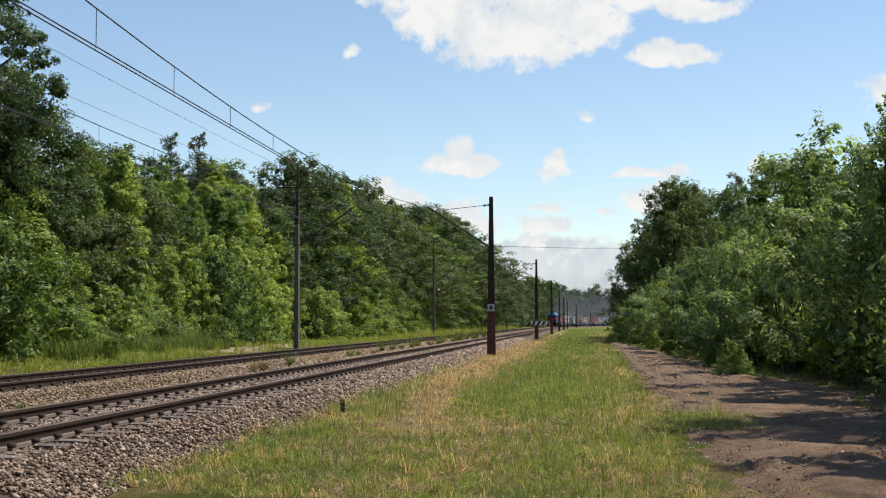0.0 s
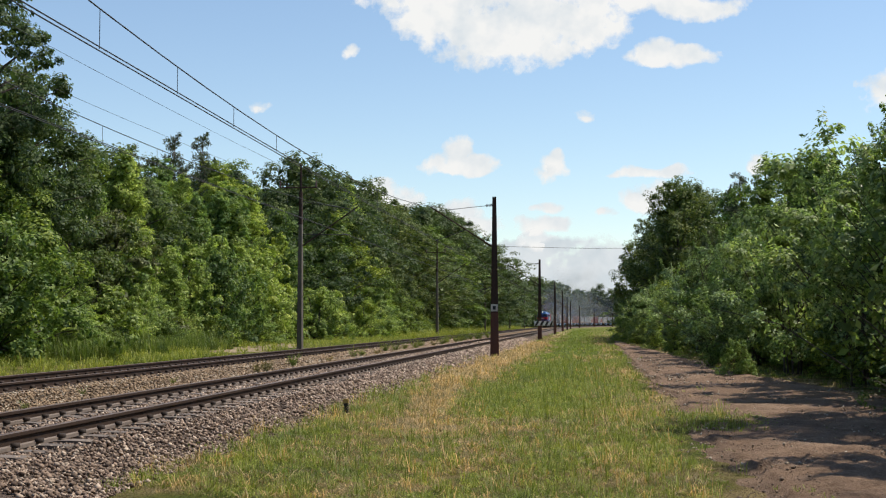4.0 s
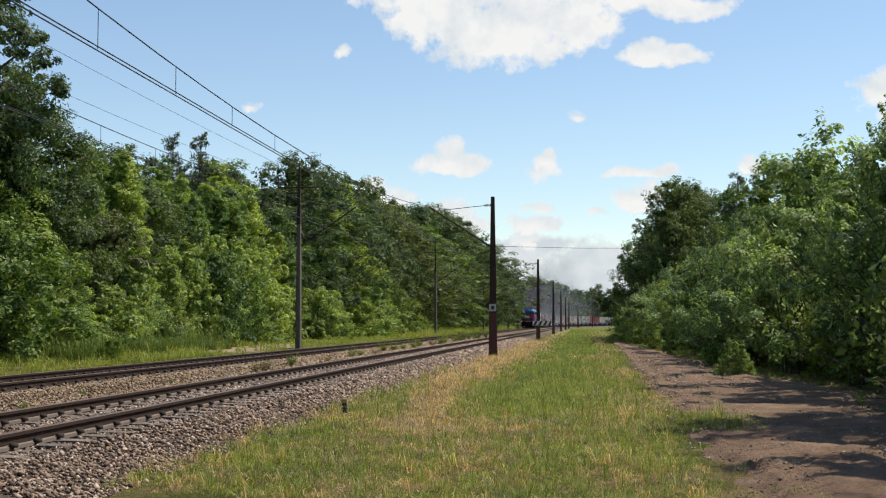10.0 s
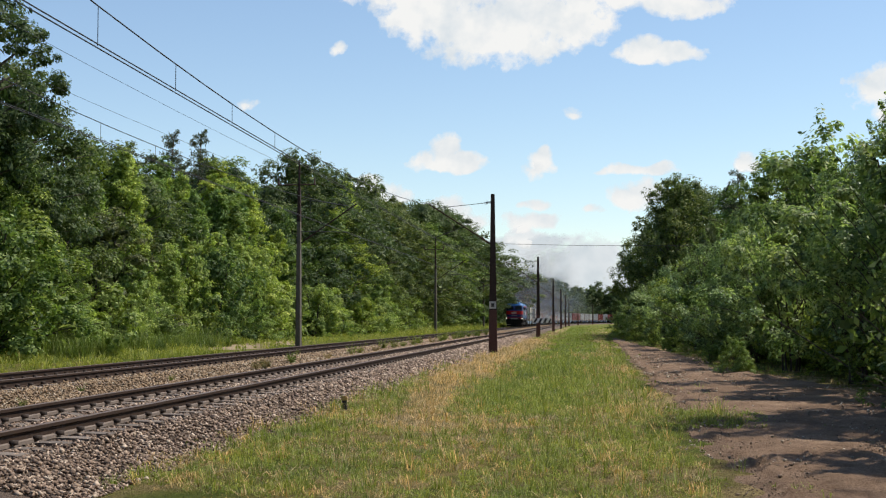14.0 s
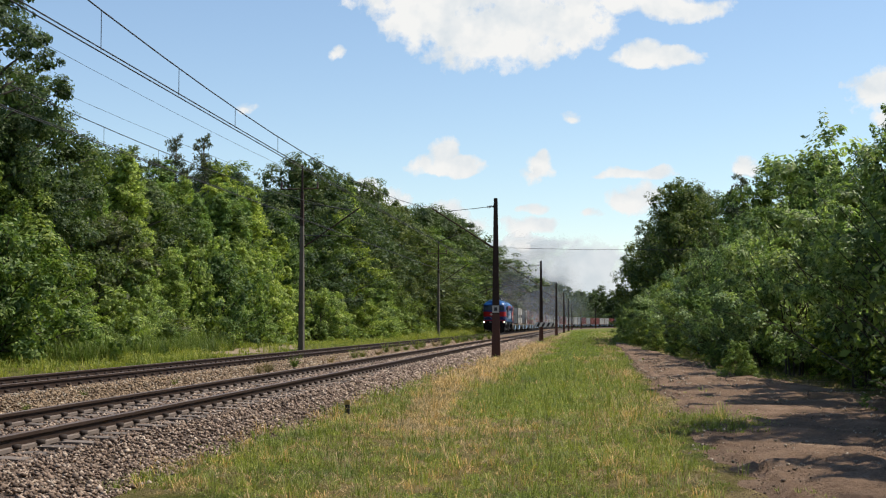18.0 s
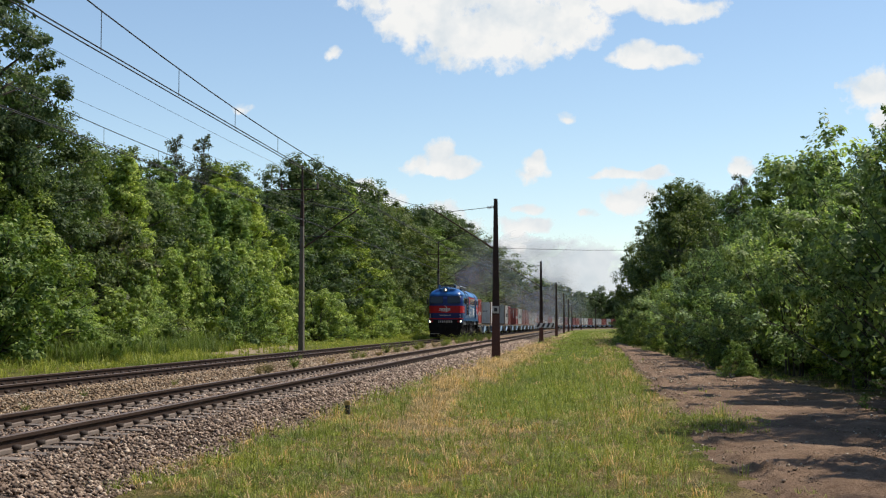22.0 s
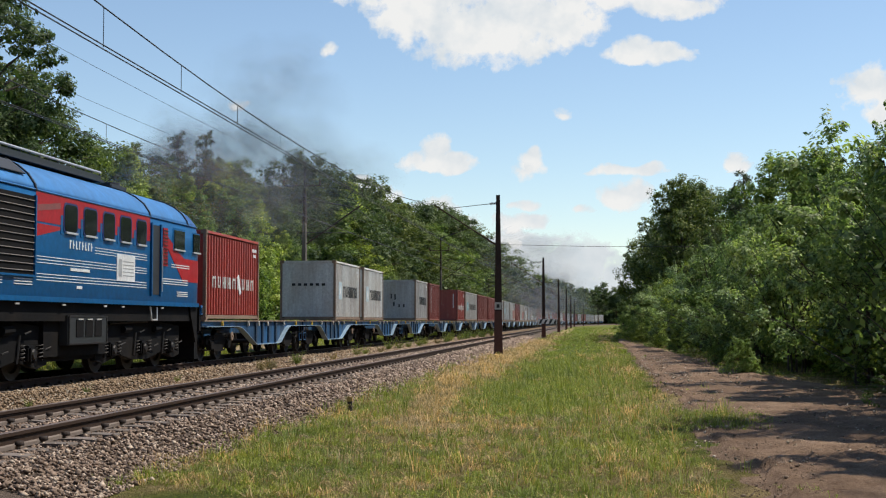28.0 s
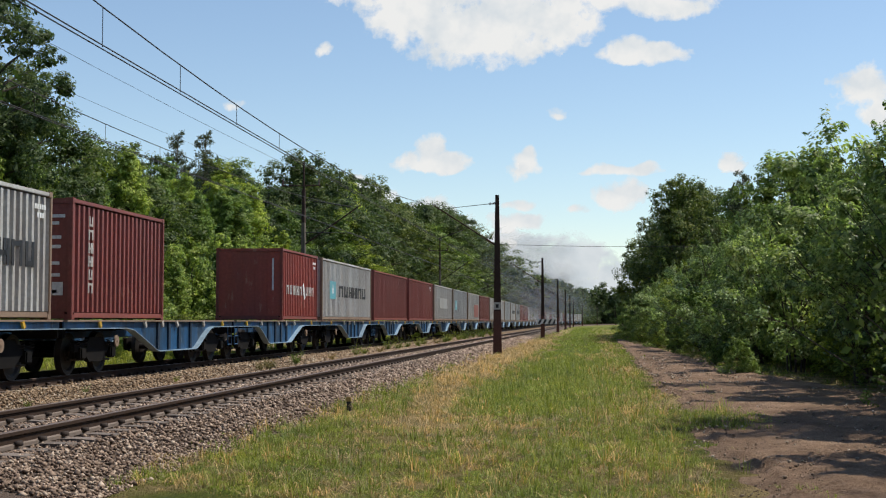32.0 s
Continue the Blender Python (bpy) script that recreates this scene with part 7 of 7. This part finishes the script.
M["wisp"] = cloud_material("cloud_wisp", (0.80, 0.87, 0.94), (0.98, 1.0, 1.02), (0.60, 0.84, 1.1))
CLOUDS = []
CLOUD_Y = 3000.0


def build_cloud(cx, cz, puffs, seed, cell=7.0, strength=1.0, label="white ragged fair-weather cloud in the sky", mat="cloud"):
    """A far cloud: a ragged sheet of cells, as thick at each as the puffs (x, z, wide, high) and eddies make it. Metres at its distance."""
    x0, x1 = min(p[0] - p[2] for p in puffs) - 40, max(p[0] + p[2] for p in puffs) + 40
    z0, z1 = min(p[1] - p[3] for p in puffs) - 30, max(p[1] + p[3] for p in puffs) + 30
    nx, nz = int((x1 - x0) / cell) + 1, int((z1 - z0) / cell) + 1
    t, v = np.zeros((nx, nz)), np.zeros((nx, nz, 3))
    for i in range(nx):
        for j in range(nz):
            x, z = x0 + i * cell, z0 + j * cell
            q = Vector((x * 0.010, z * 0.013, seed))
            e = noise.fractal(q, 0.9, 2.1, 6)
            ox = x + 26 * noise.noise(q * 1.7 + Vector((9, 0, 0)))
            oz = z + 20 * noise.noise(q * 1.7 + Vector((0, 9, 0)))
            d = max(1 - ((ox - a) / w) ** 2 - ((oz - c) / h) ** 2 for a, c, w, h in puffs)
            t[i, j] = np.clip(d * 0.9 + 0.45 * e, -0.7, 1) * 0.55 + 0.12 - 0.5 * (1 - strength)
            v[i, j] = (x, 12 * e, z)
    keep = t > -0.12
    ids = -np.ones((nx, nz), int)
    faces, order = [], []
    for i in range(nx - 1):
        for j in range(nz - 1):
            if keep[i:i + 2, j:j + 2].any():
                q = []
                for a, c in ((i, j), (i + 1, j), (i + 1, j + 1), (i, j + 1)):
                    if ids[a, c] < 0:
                        ids[a, c] = len(order)
                        order.append((a, c))
                    q.append(ids[a, c])
                faces.append(q)
    me = arrays("cloud", [v[a, c] for a, c in order], faces)
    me.polygons.foreach_set("use_smooth", [True] * len(me.polygons))
    attr = me.attributes.new("thickness", "FLOAT", "POINT")
    attr.data.foreach_set("value", np.array([t[a, c] for a, c in order], np.float32))
    ob = single("cloud", me, M[mat], label, "cloud", "clouds in the sky", "structure", at=pose(cx, CLOUD_Y, cz))
    CLOUDS.append(ob)
    return ob


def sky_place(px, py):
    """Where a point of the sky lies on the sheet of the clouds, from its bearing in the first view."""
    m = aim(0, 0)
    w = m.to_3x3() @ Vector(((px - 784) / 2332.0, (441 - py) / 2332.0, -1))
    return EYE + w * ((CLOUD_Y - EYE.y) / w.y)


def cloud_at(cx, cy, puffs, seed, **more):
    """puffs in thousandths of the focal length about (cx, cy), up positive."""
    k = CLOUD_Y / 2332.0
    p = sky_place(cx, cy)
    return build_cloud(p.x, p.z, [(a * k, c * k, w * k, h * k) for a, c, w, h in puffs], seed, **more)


WISP = "thin white wisp of cloud"
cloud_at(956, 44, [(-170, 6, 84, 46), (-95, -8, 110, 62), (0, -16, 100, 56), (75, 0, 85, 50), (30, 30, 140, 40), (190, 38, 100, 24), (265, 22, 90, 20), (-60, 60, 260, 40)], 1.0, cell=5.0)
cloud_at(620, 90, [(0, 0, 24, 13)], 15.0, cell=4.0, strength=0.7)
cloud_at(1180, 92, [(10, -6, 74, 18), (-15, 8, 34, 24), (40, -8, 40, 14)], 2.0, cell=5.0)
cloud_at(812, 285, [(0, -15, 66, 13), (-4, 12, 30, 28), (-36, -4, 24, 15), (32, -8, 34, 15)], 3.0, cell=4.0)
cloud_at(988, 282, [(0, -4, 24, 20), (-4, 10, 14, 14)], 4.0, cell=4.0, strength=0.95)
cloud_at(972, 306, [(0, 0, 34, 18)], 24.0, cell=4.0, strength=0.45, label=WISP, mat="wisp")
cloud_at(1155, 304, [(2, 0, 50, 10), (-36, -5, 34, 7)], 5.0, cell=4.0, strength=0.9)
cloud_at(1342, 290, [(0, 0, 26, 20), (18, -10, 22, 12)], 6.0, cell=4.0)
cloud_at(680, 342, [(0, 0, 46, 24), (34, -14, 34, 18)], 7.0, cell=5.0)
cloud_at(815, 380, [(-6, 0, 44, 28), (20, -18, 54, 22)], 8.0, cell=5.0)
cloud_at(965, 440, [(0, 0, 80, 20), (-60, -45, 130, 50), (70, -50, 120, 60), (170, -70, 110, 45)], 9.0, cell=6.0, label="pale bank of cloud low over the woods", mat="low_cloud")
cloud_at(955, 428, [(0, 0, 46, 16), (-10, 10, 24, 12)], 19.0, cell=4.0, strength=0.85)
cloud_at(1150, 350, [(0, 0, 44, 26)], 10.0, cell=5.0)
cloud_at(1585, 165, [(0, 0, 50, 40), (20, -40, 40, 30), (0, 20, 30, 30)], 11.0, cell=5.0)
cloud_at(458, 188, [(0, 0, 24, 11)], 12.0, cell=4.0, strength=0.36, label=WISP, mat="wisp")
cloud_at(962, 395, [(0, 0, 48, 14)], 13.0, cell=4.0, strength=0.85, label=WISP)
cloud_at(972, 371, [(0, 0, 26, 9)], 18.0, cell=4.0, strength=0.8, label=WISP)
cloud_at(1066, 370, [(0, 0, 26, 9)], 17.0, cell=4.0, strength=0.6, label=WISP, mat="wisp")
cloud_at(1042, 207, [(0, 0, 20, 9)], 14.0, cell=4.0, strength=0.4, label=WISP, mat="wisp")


# ---------------------------------------------------------------- exhaust smoke
def soot_material(name, grey):
    m, n, lk, b = shader(name)
    at = n.new("ShaderNodeAttribute")
    at.attribute_name = "thickness"
    tr, mx = n.new("ShaderNodeBsdfTransparent"), n.new("ShaderNodeMixShader")
    front, back, both = n.new("ShaderNodeBsdfDiffuse"), n.new("ShaderNodeBsdfTranslucent"), n.new("ShaderNodeMixShader")
    for sh in (front, back):   # smoke scatters light on both ways
        sh.inputs["Color"].default_value = (grey, grey, grey * 1.05, 1)
    lk.new(front.outputs[0], both.inputs[1])
    lk.new(back.outputs[0], both.inputs[2])
    n.remove(b)
    eddy = ramp(n, lk, noise_of(n, lk, 1.3, 7, 0.6), [(0.25, (0.12, 0.12, 0.12)), (0.70, (1, 1, 1))])
    veil = mixed(n, lk, 1.0, at.outputs["Color"], eddy, "MULTIPLY")
    lk.new(veil, mx.inputs[0])
    lk.new(tr.outputs[0], mx.inputs[1])
    lk.new(both.outputs[0], mx.inputs[2])
    lk.new(mx.outputs[0], n["Material Output"].inputs[0])
    return m


M["soot"] = soot_material("exhaust_soot", 0.25)
M["haze"] = soot_material("thinned_exhaust", 0.32)
PUFFS = []


def puff_mesh(thick, seed, mat):
    """A billow of smoke: a bulging lumpy skin of radius one, thick in its middle and thinning to nothing at its rim."""
    rings, k = 14, 40
    v, t = [(0, -0.45, 0)], [thick]
    for i in range(1, rings + 1):
        u = i / rings
        for j in range(k):
            a = 6.28318 * j / k
            lump = 1 + 0.35 * noise.noise(Vector((math.cos(a) * 1.3, math.sin(a) * 1.3, seed))) + 0.15 * noise.noise(Vector((math.cos(a) * 4, math.sin(a) * 4, seed)))
            r = u * lump
            y = -0.45 * (1 - u * u) + 0.18 * noise.noise(Vector((r * math.cos(a) * 2.5, r * math.sin(a) * 2.5, seed + 5)))
            v.append((r * math.cos(a), y, r * math.sin(a)))
            t.append(thick * max(0.0, 1 - u * u) ** 1.4)
    f = [(0, 1 + j, 1 + (j + 1) % k, 1 + (j + 1) % k) for j in range(k)]
    quads = [(1 + i * k + j, 1 + (i + 1) * k + j, 1 + (i + 1) * k + (j + 1) % k, 1 + i * k + (j + 1) % k) for i in range(rings - 1) for j in range(k)]
    me = bpy.data.meshes.new("smoke_puff")
    me.from_pydata(v, [], [q[:3] for q in f] + quads)
    me.polygons.foreach_set("use_smooth", [True] * len(me.polygons))
    me.attributes.new("thickness", "FLOAT", "POINT").data.foreach_set("value", np.array(t, np.float32))
    me.materials.append(M[mat])
    return me


def build_smoke():
    rnd = random.Random(91)
    for i, (behind, z, r, thick) in enumerate(((14.3, 4.9, 0.6, 0.6), (15.4, 5.6, 0.85, 0.65), (17.2, 6.0, 1.2, 0.6), (20.5, 6.4, 1.6, 0.48), (27, 7.0, 2.3, 0.44), (38, 7.4, 3.0, 0.42), (23.5, 6.8, 2.1, 0.55), (33, 7.2, 2.7, 0.45),
                                               (19, 5.4, 1.5, 0.45), (25, 5.3, 2.0, 0.42), (31, 5.6, 2.4, 0.40), (29, 9.6, 2.6, 0.35), (42, 10.5, 3.4, 0.35),
                                               (56, 7.6, 4.8, 0.55), (82, 8.0, 6.2, 0.60), (112, 9.0, 7.5, 0.52), (150, 10.0, 9.0, 0.46), (70, 13.0, 5.0, 0.20), (100, 15.5, 6.5, 0.20), (140, 18.0, 8.0, 0.18),
                                               (46, 4.6, 3.0, 0.50), (66, 4.6, 4.0, 0.55), (92, 4.6, 5.0, 0.58), (125, 5.0, 6.0, 0.58), (165, 5.4, 7.0, 0.58), (56, 3.6, 3.4, 0.45), (78, 3.8, 4.4, 0.5), (108, 4.2, 5.4, 0.5))):
        ob = new("smoke_puff", puff_mesh(thick, 3.1 * i, "soot" if i < 13 else "haze"))
        tagged(ob, "thin dark grey exhaust smoke over the train", "smoke", "exhaust smoke", "stuff")
        ob.scale = (r * 1.15, r, r * 0.9)
        PUFFS.append((ob, behind, z, rnd.uniform(-0.2, 0.35) * r + (0.55 * r if i >= 20 else 0), rnd.uniform(-12, 12), rnd.uniform(-0.15, 0.15)))


build_smoke()


# ---------------------------------------------------------------- what moves
def nose_at(t):
    """How far along the line the locomotive's nose stands at t seconds."""
    late = 0.1 * (math.hypot(t - 28, 1.0) + t - 28)   # it slows a little at the end
    return (((1.46407293e-04 * t - 1.12168790e-02) * t + 2.42863907e-01) * t - 1.59306926e+01) * t + 430.2459 + late


def on_line(s, lift=0.0):
    p, phi = along(s, FAR, RAIL + lift)
    return pose(p.x, p.y, p.z, 0, 0, -math.degrees(phi))


def motions():
    beats = [0.5 * k for k in range(65)]
    walk(LOCO, [(t, on_line(nose_at(t) + LHALF)) for t in beats])
    for thing_, reach in ((LOCO, 0.525), (CARS[0][0], 0.46), (CARS[1][0], 0.46)):   # wheels that roll
        for bogie in [c for c in thing_.children if c.name.startswith("bogie")]:
            for axle in [c for c in bogie.children if c.name.startswith("wheelset")]:
                at = axle.matrix_basis.translation.copy()
                walk(axle, [(0.05 * k, pose(at.x, at.y, at.z, math.degrees((nose_at(0) - nose_at(0.05 * k)) / reach))) for k in range(641)])
    for ob, behind in CARS:
        walk(ob, [(t, on_line(nose_at(t) + behind)) for t in beats])
    for ob, behind in LOADS:
        walk(ob, [(t, on_line(nose_at(t) + behind, DECK + 0.026)) for t in beats])
    for ob, behind, lift, side, turn, slip in PUFFS:
        rows = []
        for t in beats[::2]:
            s = nose_at(t) + behind + slip * (t - 16)
            p, phi = along(s if behind < 40 else max(s, 110 + 1.7 * behind), FAR + side, RAIL + lift)   # old smoke hangs in the far air
            rows.append((t, pose(p.x, p.y, p.z, 0, 0, turn + 0.4 * t - math.degrees(phi))))
        walk(ob, rows)
    k = CLOUD_Y / 2332.0
    for ob in CLOUDS:
        a = ob.matrix_basis.copy()
        walk(ob, [(0, a), (32, Matrix.Translation((-62 * k, 0, 2 * k)) @ a)])


motions()
